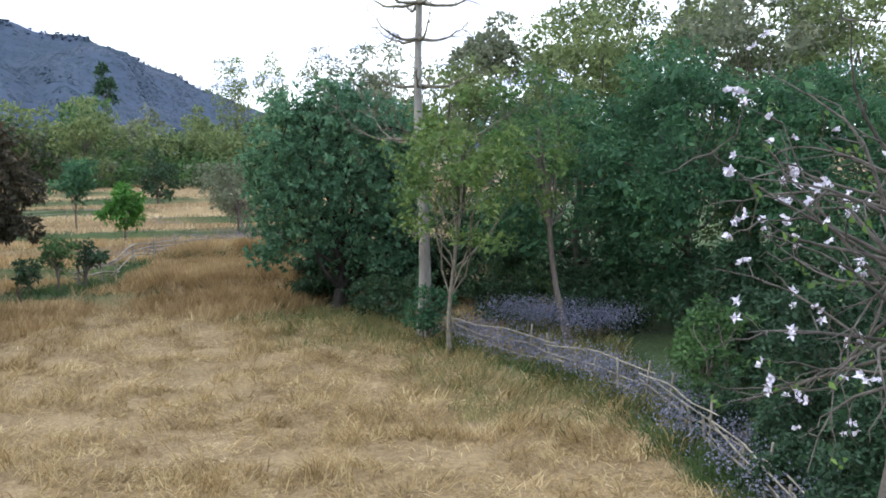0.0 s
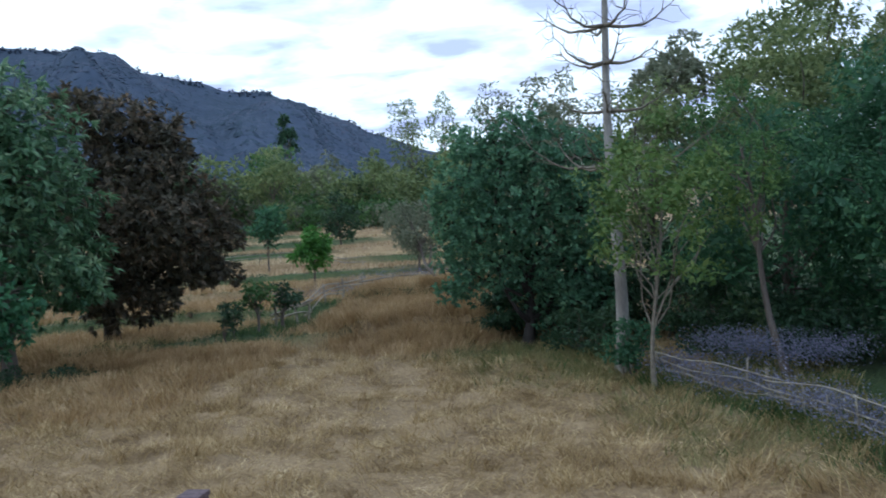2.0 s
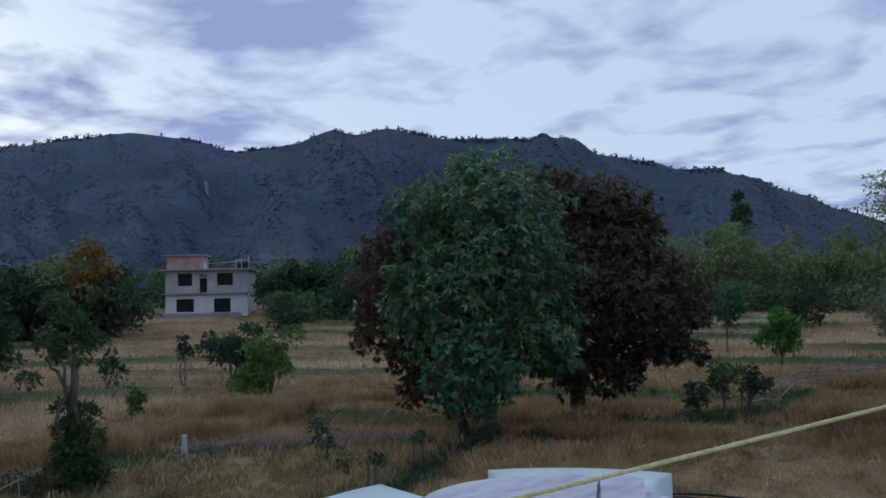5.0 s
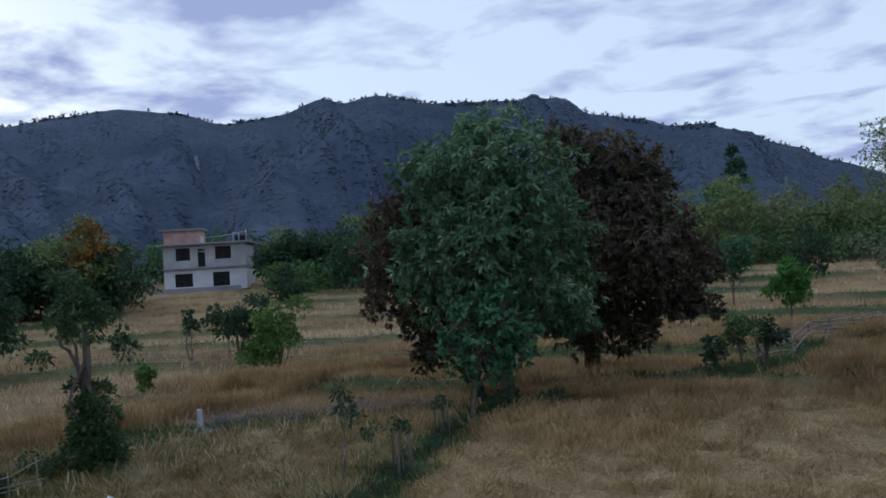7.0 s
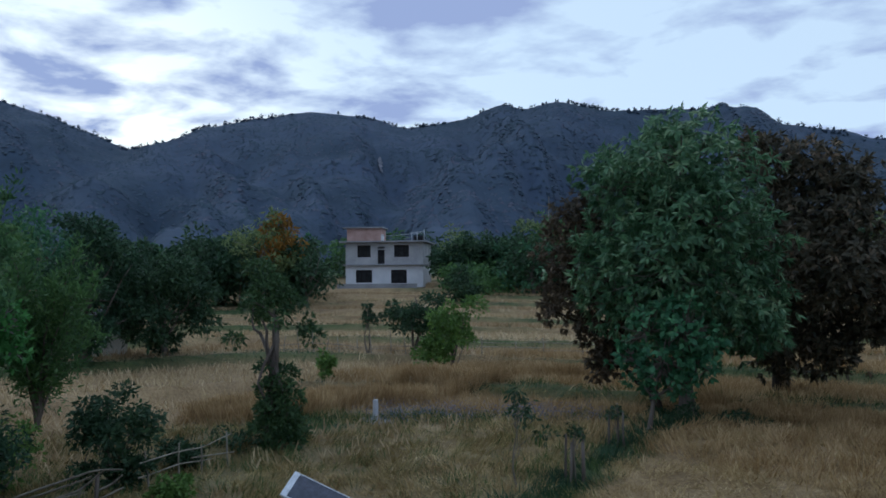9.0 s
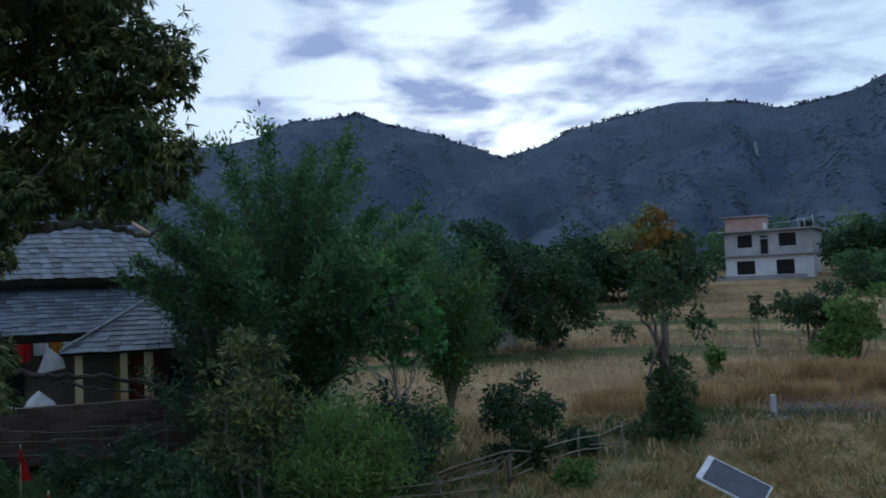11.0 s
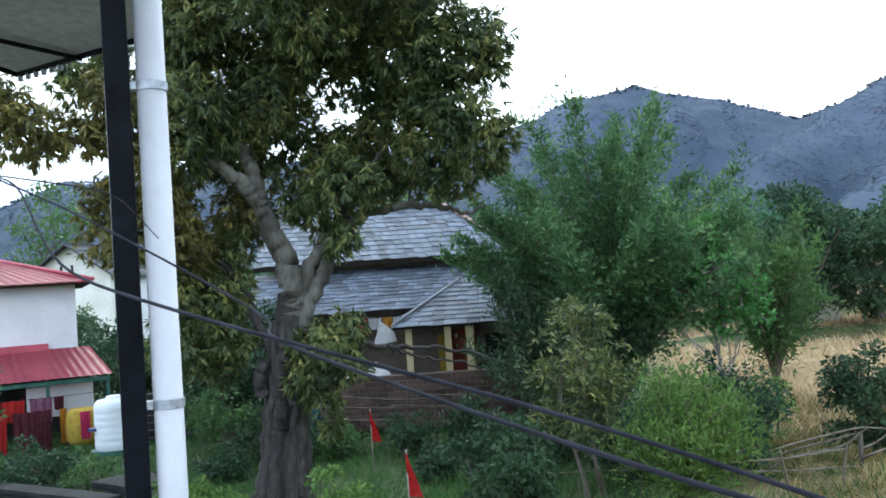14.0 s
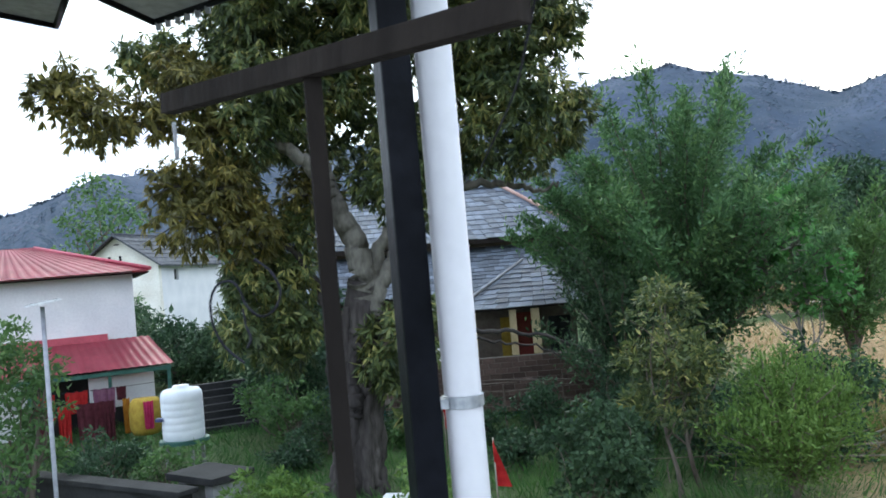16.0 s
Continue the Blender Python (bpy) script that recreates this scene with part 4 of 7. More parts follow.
def plume_tree(name, label, x, y, reach, top, stems, n, leaf, mat, seed, bark=None):
    """Many whippy stems rising and arching out from a low fork, leafy along most of their length."""
    rp = np.random.default_rng(seed)
    g = lie(x, y) - 0.05
    root = new(name)
    root.location = (x, y, g)
    wood, leaves = Pile(), Pile()
    for k in range(stems):
        a = rp.uniform(0, 2 * np.pi)
        out = reach * rp.uniform(0.15, 1.0) ** 0.7
        H = (top - g) * (1.0 - 0.42 * (out / reach) ** 1.6) * rp.uniform(0.72, 1.0)
        t = np.linspace(0, 1, 12)[:, None]
        d = np.array([math.cos(a), math.sin(a), 0])
        Q = np.array([0, 0, 0.2]) + d * out * (0.35 * t + 0.65 * t ** 1.7) + np.array([0, 0, H]) * (t ** 0.85 - 0.10 * (out / reach) * t ** 3) + rp.normal(size=(12, 3)) * 0.05 * t
        wood.add(tube(Q, np.linspace(0.055, 0.008, 12), 6))
        m = n // stems
        nc = 15
        fc = np.linspace(0.2, 1.0, nc) ** 0.85
        wide = 0.62 * np.sin(np.clip(fc, 0.1, 0.95) * np.pi) ** 0.7 + 0.12
        oc = unit(rp.normal(size=(nc, 3))) * (wide * rp.random(nc) ** 0.5)[:, None]
        pick = rp.integers(0, nc, m)
        feather = rp.random(m) < 0.62                               # leaves set along the stem, the rest in side clumps
        f = np.where(feather, rp.uniform(0.2, 1.0, m) ** 0.8, fc[pick])
        i = np.clip((f * 11).astype(int), 0, 10)
        w = (f * 11 - i)[:, None]
        base = Q[i] * (1 - w) + Q[i + 1] * w
        slim = 0.40 * np.sin(np.clip(f, 0.1, 0.96) * np.pi) ** 0.7 + 0.11
        near = unit(rp.normal(size=(m, 3))) * (slim * rp.random(m) ** 0.6)[:, None]
        away = oc[pick] + rp.normal(size=(m, 3)) * 0.16
        off = np.where(feather[:, None], near, away)
        ax = off * 1.0 + np.array([0, 0, 0.4]) + rp.normal(size=(m, 3)) * 0.4
        leaves.add(leaf_quads(base + off, ax, *leaf))
    wood.make("trunk", bark or M_BARK, root)
    leaves.make("crown", mat, root, smooth=False)
    return tagged(root, label, "tree")


plume_tree("feathery_tree", "large feathery green tree with upright plumes beside the slate house", -26.6, 1.4, 4.9, 10.5, 58, 68000, (0.18, 0.065), F_PLUME, 5)
plume_tree("feathery_tree", "dark feathery shrub growth under a larger tree", -25.0, -0.4, 3.0, 5.4, 26, 13000, (0.17, 0.05), F_DARK, 6)
plume_tree("feathery_tree", "upright leafy shoots behind the yard trees", -30.2, 6.6, 2.2, 7.4, 18, 9500, (0.23, 0.07), F_MID, 8)
crown_tree("young_tree", "young tree with bright green layered leaves", (-25.1, 4.1),
           [(-25.3, 3.3, 4.9, 0.63), (-25.4, 2.5, 4.5, 0.59), (-25.2, 3.9, 4.3, 0.66), (-25.3, 3.1, 3.8, 0.63), (-25.0, 4.6, 3.8, 0.50), (-25.4, 2.3, 3.7, 0.44), (-25.1, 4.1, 3.2, 0.47), (-25.2, 3.6, 5.3, 0.47),
            (-25.0, 4.9, 3.2, 0.31), (-25.4, 2.0, 4.6, 0.31)], (0.2, 0.085), F_LEAFY, 22, 8, 0.15, 0.06, M_BARK_PALE, limbs=10, inner=0.15)
tree("bush", "leafy dark bush beside a stick fence", -22.9, 6.7, 0.0, 2.7, 2.2, (0.15, 0.07), 6000, F_DARK, 0.05, clumps=16, stems=3, category="bush")
tree("yard_tree", "small tree with narrow grey-green leaves and pale stems", -19.0, 0.2, 1.1, 4.15, 2.2, (0.16, 0.045), 6500, F_YARD, 0.05, M_BARK, clumps=22, stems=2, droop=0.3, crown_gap=0.4)
plume_tree("feathery_bush", "light green feathery bush in the yard", -17.9, 1.8, 1.3, 3.0, 26, 11000, (0.12, 0.035), F_LIGHT, 9, M_BARK_TWIG)
tree("bush", "round dark green bush in the yard", -16.9, -1.5, -0.1, 2.3, 1.9, (0.11, 0.065), 7000, F_DARK, 0.05, clumps=18, stems=3, category="bush")
tree("bush", "low yellow-green bush below the terrace", -15.2, -3.9, 0.0, 1.7, 1.3, (0.10, 0.06), 2200, F_LIGHT, 0.03, clumps=12, stems=3, category="bush")
for x, y, h, w in ((-17.3, -6.9, 1.25, 1.3), (-16.6, -7.3, 1.3, 1.1), (-17.0, -4.1, 1.05, 1.1), (-15.9, -5.6, 0.9, 1.0)):
    tree("bush", "leafy yellow-green garden plant in the yard", x, y, -0.1, h, w, (0.12, 0.06), 2600, F_LIGHT, 0.02, clumps=14, stems=3, category="bush", crown_gap=0.4)
tree("bush", "dense green bush beside a solar lamp", -18.4, -12.6, 0.3, 4.4, 2.0, (0.13, 0.06), 5200, F_MID, 0.06, clumps=20, stems=3, category="bush")
tree("far_tree", "leafy bright green tree behind the gabled house", -67.2, -38.8, 3.0, 15.8, 8.0, (0.35, 0.16), 5200, F_MID, 0.3, clumps=28)
tree("far_tree", "round green tree behind the slate house", -57, -8.3, 3.0, 13.6, 6.0, (0.35, 0.15), 3600, F_MID, 0.25, clumps=22)


def yard_mango():
    """The big old mango in the yard: forked pale limbs, open crown of hanging leaf masses."""
    root = new("mango_tree")
    root.location = (-20.3, -6.5, 0.0)
    o = np.array([-20.3, -6.5, 0.0])
    wood, branches, leaves = Pile(), Pile(), Pile()

    def limb(pts, r0, r1, sides=10):
        P = np.array(pts, float) - o
        t = np.linspace(0, len(P) - 1, 6 * len(P))
        Q = np.stack([np.interp(t, range(len(P)), P[:, i]) for i in range(3)], 1)
        for _ in range(3):
            Q[1:-1] = (Q[:-2] + Q[1:-1] * 2 + Q[2:]) / 4
        Q[1:-1] += rng.normal(size=Q[1:-1].shape) * (0.028 if r0 < 0.4 else 0.012)
        rad = np.linspace(r0, r1, len(Q))
        wood.add(tube(Q, rad, sides))

    limb([(-20.36, -6.52, -0.2), (-20.34, -6.38, 0.4), (-20.38, -6.22, 1.56), (-20.41, -6.12, 2.78), (-20.44, -6.03, 3.75), (-20.46, -5.92, 4.45)], 0.52, 0.36, 18)
    wood, trunk = branches, wood
    limb([(-20.4, -5.92, 4.1), (-20.28, -5.9, 4.6), (-20.24, -6.01, 5.23), (-20.16, -6.26, 5.86), (-20.11, -6.43, 6.48), (-20.05, -6.58, 7.17), (-20.0, -6.73, 7.6), (-20.1, -6.6, 8.6)], 0.32, 0.10, 14)    # pale limb up to the head
    limb([(-20.11, -6.43, 6.4), (-19.88, -6.6, 6.75), (-19.77, -6.8, 7.03), (-19.63, -7.17, 7.34), (-19.45, -7.64, 7.5), (-18.7, -8.8, 7.6), (-17.6, -10.0, 7.9)], 0.19, 0.05)          # limb reaching out
    limb([(-19.5, -7.55, 7.5), (-19.36, -7.7, 7.75), (-19.41, -7.48, 8.0), (-19.58, -7.04, 8.23)], 0.11, 0.05)
    limb([(-20.4, -5.85, 4.2), (-20.46, -5.62, 4.9), (-20.55, -5.25, 5.56), (-20.63, -4.93, 5.97), (-21.2, -3.9, 7.6)], 0.20, 0.05)
    limb([(-20.3, -5.75, 3.7), (-20.36, -5.55, 4.3), (-20.55, -5.2, 5.0), (-20.75, -4.95, 5.6), (-20.9, -4.72, 6.0), (-21.1, -4.32, 6.18), (-21.3, -3.71, 6.31), (-21.45, -2.96, 6.32), (-21.5, -2.46, 6.16), (-21.6, -2.09, 6.04), (-21.7, -1.69, 6.22)], 0.19, 0.03)
    wood = trunk
    limb([(-20.4, -6.3, 2.9), (-20.4, -6.9, 4.2), (-20.3, -7.3, 5.2), (-19.5, -8.2, 5.7), (-18.9, -8.7, 6.2)], 0.12, 0.04)
    limb([(-20.4, -6.0, 2.9), (-21.6, -5.5, 3.35), (-22.75, -5.0, 3.17), (-22.97, -4.3, 3.02), (-23.15, -3.38, 2.94), (-23.27, -2.15, 2.72), (-23.33, -1.08, 2.17)], 0.10, 0.025)       # old bough lying towards the house
    limb([(-22.97, -4.3, 3.02), (-23.1, -3.6, 2.7), (-23.2, -2.6, 2.55), (-23.2, -2.0, 2.2)], 0.04, 0.015)
    for k in range(11):                                             # ribs and burrs of the old trunk
        a = k * 0.571 + rng.uniform(-0.2, 0.2)
        c, w = math.cos(a), math.sin(a)
        limb([(-20.36 + 0.56 * c, -6.45 + 0.56 * w, -0.2), (-20.36 + 0.42 * c, -6.34 + 0.42 * w, 0.7), (-20.38 + 0.41 * c, -6.2 + 0.41 * w, 2.0), (-20.42 + 0.33 * c, -6.05 + 0.33 * w, 3.6 + 0.4 * c)], rng.uniform(0.09, 0.16), 0.09, 8)
    for a, z, r in ((0.3, 1.9, 0.2), (0.9, 2.2, 0.17), (5.6, 2.7, 0.14), (0.6, 3.1, 0.13)):
        c, w = math.cos(a), math.sin(a)
        limb([(-20.4 + 0.4 * c, -6.35 + 0.4 * w, z - 0.35), (-20.4 + 0.52 * c, -6.35 + 0.52 * w, z), (-20.4 + 0.4 * c, -6.3 + 0.4 * w, z + 0.4)], r, r * 0.7, 9)
    green = [
        (-20.1, -6.1, 8.8, 0.78), (-20.0, -6.7, 8.3, 0.50), (-20.5, -4.9, 6.7, 0.81), (-20.3, -5.4, 6.4, 0.52), (-20.6, -4.3, 6.8, 0.52), (-22.1, -4.1, 7.2, 0.53),
        (-22.2, -3.5, 7.0, 0.45), (-20.8, -2.7, 8.2, 0.77), (-20.9, -2.0, 7.8, 0.82), (-20.9, -1.3, 7.5, 0.47), (-20.8, -2.3, 6.9, 0.54), (-20.8, -3.1, 7.6, 0.50), (-21.7, -4.0, 8.6, 0.69),
        (-22.0, -5.0, 10.0, 0.82), (-20.8, -3.0, 9.8, 1.02), (-20.9, -1.6, 9.7, 0.74), (-20.9, -1.3, 9.3, 0.43), (-20.7, -6.0, 10.4, 0.92), (-21.1, -4.4, 10.7, 1.06), (-19.8, -7.0, 8.0, 0.45),
        (-20.1, -4.7, 5.6, 0.34), (-21.1, -4.2, 9.5, 0.52), (-20.8, -2.3, 8.9, 0.58), (-21.3, -5.6, 10.0, 0.67), (-18.8, -7.6, 7.7, 0.57), (-18.9, -7.3, 8.5, 0.60), (-19.5, -8.0, 9.2, 0.56),
        (-18.8, -9.9, 9.2, 0.43), (-19.1, -9.3, 9.5, 0.38), (-20.4, -7.3, 5.7, 0.56), (-20.3, -7.4, 4.6, 0.51), (-20.3, -7.4, 3.6, 0.48), (-20.0, -8.3, 4.6, 0.58), (-19.9, -8.4, 3.5, 0.51)]
    bronze = [
        (-18.4, -8.4, 8.4, 0.58), (-18.3, -8.7, 8.7, 0.48), (-18.5, -8.2, 7.5, 0.50), (-18.1, -9.1, 7.9, 0.41), (-17.4, -10.2, 8.0, 0.53), (-17.2, -10.5, 8.4, 0.50), (-17.7, -9.8, 7.7, 0.36),
        (-18.7, -8.8, 6.0, 0.67), (-18.9, -8.3, 6.6, 0.60), (-18.6, -9.0, 6.6, 0.51), (-20.5, -7.0, 6.4, 0.48), (-19.5, -8.1, 5.7, 0.62)]
    green += [(-19.8, -5.2, 3.4, 0.46), (-19.8, -4.8, 3.0, 0.40), (-19.7, -5.5, 2.7, 0.40), (-19.9, -4.6, 3.7, 0.30), (-19.8, -5.3, 2.2, 0.3), (-19.7, -5.1, 1.7, 0.2),
              (-21.6, -6.2, 8.4, 0.75), (-21.6, -5.2, 7.6, 0.7), (-21.9, -4.6, 8.0, 0.6), (-21.4, -7.0, 7.4, 0.65), (-21.2, -7.4, 8.8, 0.8), (-21.8, -3.2, 9.0, 0.7), (-20.9, -8.0, 8.0, 0.6), (-20.6, -8.6, 7.0, 0.55),
              (-21.4, -6.6, 9.6, 0.8), (-20.2, -8.4, 9.6, 0.7), (-19.6, -9.2, 8.8, 0.55), (-20.8, -7.8, 10.2, 0.8), (-19.4, -7.4, 10.2, 0.8), (-20.6, -8.3, 5.6, 0.6), (-20.9, -8.0, 4.6, 0.6), (-20.9, -7.9, 3.2, 0.55)]
    head = [(-20.6 + 2.0 * math.cos(k * 2.4), -5.2 + 3.0 * math.sin(k * 2.4), 10.6 + 0.34 * k, 1.15) for k in range(9)]
    young = Pile()
    for pile, masses in ((leaves, green + head), (young, bronze)):
        tips, ways = crown_shell(masses, o, 26, 0.30)
        pile.add(whorls(tips, ways, 11, (0.25, 0.05), 1.35))
        for x, y, z, r in masses:
            m = int(560 * r * r) + 20
            d = unit(rng.normal(size=(m, 3)))
            pile.add(leaf_quads(np.array([x, y, z]) - o + d * (r * rng.uniform(0.2, 0.85, m))[:, None], rng.normal(size=(m, 3)), 0.27, 0.10))
        for j in rng.permutation(len(tips))[:220]:
            x, y, z, r = min(masses, key=lambda b: np.linalg.norm(np.array(b[:3]) - o - tips[j]) / b[3])
            branches.add(tube(bend(np.array([x, y, z]) - o, tips[j], 0.06, 4), np.linspace(0.028, 0.007, 4), 4))
    wood.make("trunk", M_BARK_MANGO, root, "old dark ribbed trunk")
    branches.make("limbs", M_BARK_LIMB, root, "pale forked limbs")
    leaves.make("crown", F_YARD, root, smooth=False)
    young.make("young_growth", F_BRONZE, root, "bronze and yellow young leaf tips", smooth=False)
    tagged(root, "huge old mango tree with forked pale limbs and bronze-green leaves", "tree")


yard_mango()
# shrubs before the wall; the yard's deep shade is put into their leaf
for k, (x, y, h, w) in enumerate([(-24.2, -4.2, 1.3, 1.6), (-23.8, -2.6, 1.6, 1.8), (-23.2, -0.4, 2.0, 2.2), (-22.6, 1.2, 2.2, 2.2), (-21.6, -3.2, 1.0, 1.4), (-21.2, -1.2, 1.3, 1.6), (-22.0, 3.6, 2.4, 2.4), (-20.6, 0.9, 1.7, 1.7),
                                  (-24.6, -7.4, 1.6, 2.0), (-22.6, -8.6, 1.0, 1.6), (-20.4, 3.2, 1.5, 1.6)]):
    tree("bush", "shrub in shade-darkened leaf growing wild in the yard", x, y, -0.1, h, w, (0.13, 0.055), 3000, F_SHADE, 0.03, clumps=18, stems=3, category="bush", crown_gap=0.3)


def bare_tree(name, label, x, y, top, r, whorls, seed):
    """Straight pale trunk with whorls of bare limbs."""
    rb = np.random.default_rng(seed)
    g = lie(x, y) - 0.1
    root = new(name)
    root.location = (x, y, g)
    wood = Pile()
    H = top - g
    z = np.linspace(0, H, 14)
    path = np.stack([0.06 * np.sin(z * 0.7), 0.05 * np.cos(z * 0.6), z], 1)
    wood.add(tube(path, r * (1 - 0.75 * z / H) * (1 + 0.4 * np.exp(-z * 2)), 12))
    for h, length, count in whorls:
        a0 = rb.uniform(0, 6.3)
        for k in range(count):
            a = a0 + k * 2 * math.pi / count + rb.uniform(-0.3, 0.3)
            d = np.array([math.cos(a), math.sin(a), 0])
            p = np.array([0, 0, h - g])
            t = np.linspace(0, 1, 9)[:, None]
            L = length * rb.uniform(0.7, 1.15)
            Q = p + d * L * t + np.array([0, 0, 1]) * L * (0.10 * t + 0.22 * t ** 3 - 0.1 * np.sin(3.1 * t)) + rb.normal(size=(9, 3)) * 0.02 * L * t
            twig = Pile()
            twig.add(tube(Q, np.linspace(r * 0.3, 0.008, 9), 6))
            for j in range(9):
                q0 = Q[int(rb.integers(3, 9))]
                dd = unit(d * 0.7 + rb.normal(size=3) * 0.6 + np.array([0, 0, 0.35]))
                twig.add(tube(bend(q0, q0 + dd * L * rb.uniform(0.15, 0.4), 0.08, 4), np.linspace(0.014, 0.004, 4), 4))
            twig.make("limb", M_BARK_TWIG, root)
    wood.make("trunk", M_BARK_PALE, root)
    return tagged(root, label, "tree")


bare_tree("silk_cotton_tree", "straight pale trunk with whorls of bare limbs", -0.62, 24.4, 13.5, 0.19,
          [(5.85, 2.6, 5), (7.3, 1.6, 4), (8.6, 1.9, 5), (9.6, 2.4, 5), (10.6, 2.2, 5), (11.8, 1.8, 5), (12.8, 1.3, 4)], 4)
bare_tree("dead_tree", "bare whitish tree below the hills", -80.5, 77.7, 16.0, 0.2, [(10, 2.0, 3), (12, 2.4, 4), (13.5, 2.0, 4), (14.8, 1.4, 3)], 9)

# ---- grass, straw and standing wheat ----


def scatter(n, inside, box, seed):
    r = random.Random(seed)
    pts = []
    x0, y0, x1, y1 = box
    tries = 0
    while len(pts) < n and tries < n * 12:
        tries += 1
        x, y = r.uniform(x0, x1), r.uniform(y0, y1)
        if r.random() < inside(x, y):
            pts.append((x, y, lay(x, y)))
    return np.array(pts)


def blades(name, label, pts, per, height, width, flat, material, spread=0.15, bent=False, uneven=1.0):
    """Tufts of two-part bent blades, upright (flat 0) or lodged (flat 1)."""
    n = len(pts) * per
    p = np.repeat(pts, per, 0) + np.concatenate([rng.normal(size=(n, 2)) * spread, np.zeros((n, 1))], 1)
    swirl = np.array([7.0 * noise.noise((x * 0.55, y * 0.55, 2.0)) + 4 * noise.noise((x * 1.6, y * 1.6, 4.0)) for x, y, z in pts])
    vary = np.array([noise.noise((x * 0.9, y * 0.9, 6.0)) + 0.6 * noise.noise((x * 2.3, y * 2.3, 8.0)) for x, y, z in pts])
    a = np.repeat(swirl, per) + rng.normal(size=n) * (1.1 if bent else 0.55)
    lean = np.clip(flat - np.repeat(vary, per) * 0.55 * min(1, flat) + rng.normal(size=n) * 0.18, 0, 1.35)
    L = height * rng.uniform(1 - 0.45 * uneven, 1 + 0.2 * uneven, n) * (1 + 0.5 * uneven * np.repeat(np.clip(vary, -0.8, 1), per))
    d = np.stack([np.cos(a) * np.sin(lean), np.sin(a) * np.sin(lean), np.cos(lean)], 1)
    lean2 = np.clip(lean + 0.45, 0, 1.75)
    d2 = np.stack([np.cos(a) * np.sin(lean2), np.sin(a) * np.sin(lean2), np.cos(lean2)], 1)
    b = a + rng.uniform(-1.6, 1.6, n)
    s = np.stack([np.cos(b), np.sin(b), np.zeros(n)], 1) * (width * 0.5 * rng.uniform(0.6, 1.3, n))[:, None]
    m = p + d * (L * 0.55)[:, None]
    t = m + d2 * (L * 0.45)[:, None]
    if bent:
        v = np.stack([p - s, p + s, m + s * 0.9, m - s * 0.9, t + s * 0.35, t - s * 0.35], 1).reshape(-1, 3)
        k = np.arange(n)[:, None] * 6
        q = np.concatenate([k + np.array([[0, 1, 2, 3]]), k + np.array([[3, 2, 4, 5]])], 1).reshape(-1, 4)
    else:
        v = np.stack([p - s, p + s, t + s * 0.5, t - s * 0.5], 1).reshape(-1, 3)
        q = np.arange(4 * n).reshape(n, 4)
    return tagged(new(name, fast_mesh(name, v, q, material)), label, "grass", kind="stuff")


def field(x, y):
    return max(0.0, 1 - 1.6 * greenness(x, y))


def patchy(x, y, s=0.35, k=0.0):
    return min(1, max(0, 0.55 + 1.3 * noise.noise((x * s, y * s, k))))


def near_field(x, y):
    d = math.hypot(x + 1.5, y)
    return field(x, y) * (1.0 if 8 < d < 34 and bank(x, y) < 0.1 else 0) * min(1, 16 / d + 0.2) * min(1, max(0.15, 0.7 + 1.8 * noise.noise((x * 0.95, y * 0.95, 3.0))))


blades("straw", "flattened tangled golden straw of the near field", scatter(17000, near_field, (-22, 6, 6, 36), 1), 8, 0.24, 0.017, 1.2, F_STRAW, 0.17, True)
blades("straw", "uneven tufts of upright golden straw", scatter(2100, lambda x, y: near_field(x, y) * patchy(x, y, 0.5) ** 2, (-22, 8, 6, 36), 2), 9, 0.34, 0.016, 0.55, F_STRAW, 0.12, True)
blades("wheat", "standing ripe wheat on the raised bank", scatter(7000, lambda x, y: min(1, 3 * bank(x, y)), (-15, 25, -2, 47), 3), 8, 0.5, 0.026, 0.42, F_GOLD, 0.16, uneven=0.7)
blades("wheat", "standing ripe wheat under the mango trees", scatter(7400, lambda x, y: field(x, y) * (1 if y > 19 else 0) * (bank(x, y) < 0.1), (-36, 19, -12, 48), 4), 7, 0.46, 0.026, 0.45, F_GOLD, 0.2, uneven=0.4)


def near_line(line, w):
    return lambda x, y: 1.0 if min(seg_dist(x, y, a, b) for a, b in zip(line, line[1:])) < w else 0.0


blades("wheat", "tall standing edge of a ripe wheat field above the cut meadow", scatter(2600, near_line([(-29.2, 12.4), (-30.2, 19.0), (-30.6, 26.6), (-27.5, 30.5)], 1.5), (-34, 10, -24, 33), 31), 9, 0.72, 0.034, 0.3, F_GOLD, 0.2, uneven=0.4)
blades("wheat", "standing golden wheat above the lodged straw", scatter(1700, near_line([(-20.6, 25.6), (-17, 27), (-13.6, 28.2)], 1.0), (-23, 22, -11, 31), 32), 9, 0.6, 0.026, 0.35, F_GOLD, 0.18, uneven=0.5)


def band(x, y, odd):
    return 1.0 if math.floor(terrace(x, y, math.hypot(x + 1.5, y))) % 2 == odd else 0.08


for odd, mat, look_of in ((0, F_PALE, "pale"), (1, F_WHEAT, "golden brown")):
    blades("wheat", look_of + " ripe wheat of the terraces beyond", scatter(6500, lambda x, y: field(x, y) * band(x, y, odd) * (1 if 24 < math.hypot(x, y) < 100 else 0), (-85, 2, -22, 70), 5 + 20 * odd), 5, 0.36, 0.055, 0.4, mat, 0.4, uneven=0.4)
    blades("wheat", look_of + " ripe wheat of the far terraces", scatter(3800, lambda x, y: field(x, y) * band(x, y, odd) * (1 if math.hypot(x, y) > 44 else 0), (-50, 40, 2, 112), 6 + 20 * odd), 5, 0.36, 0.065, 0.4, mat, 0.5, uneven=0.4)
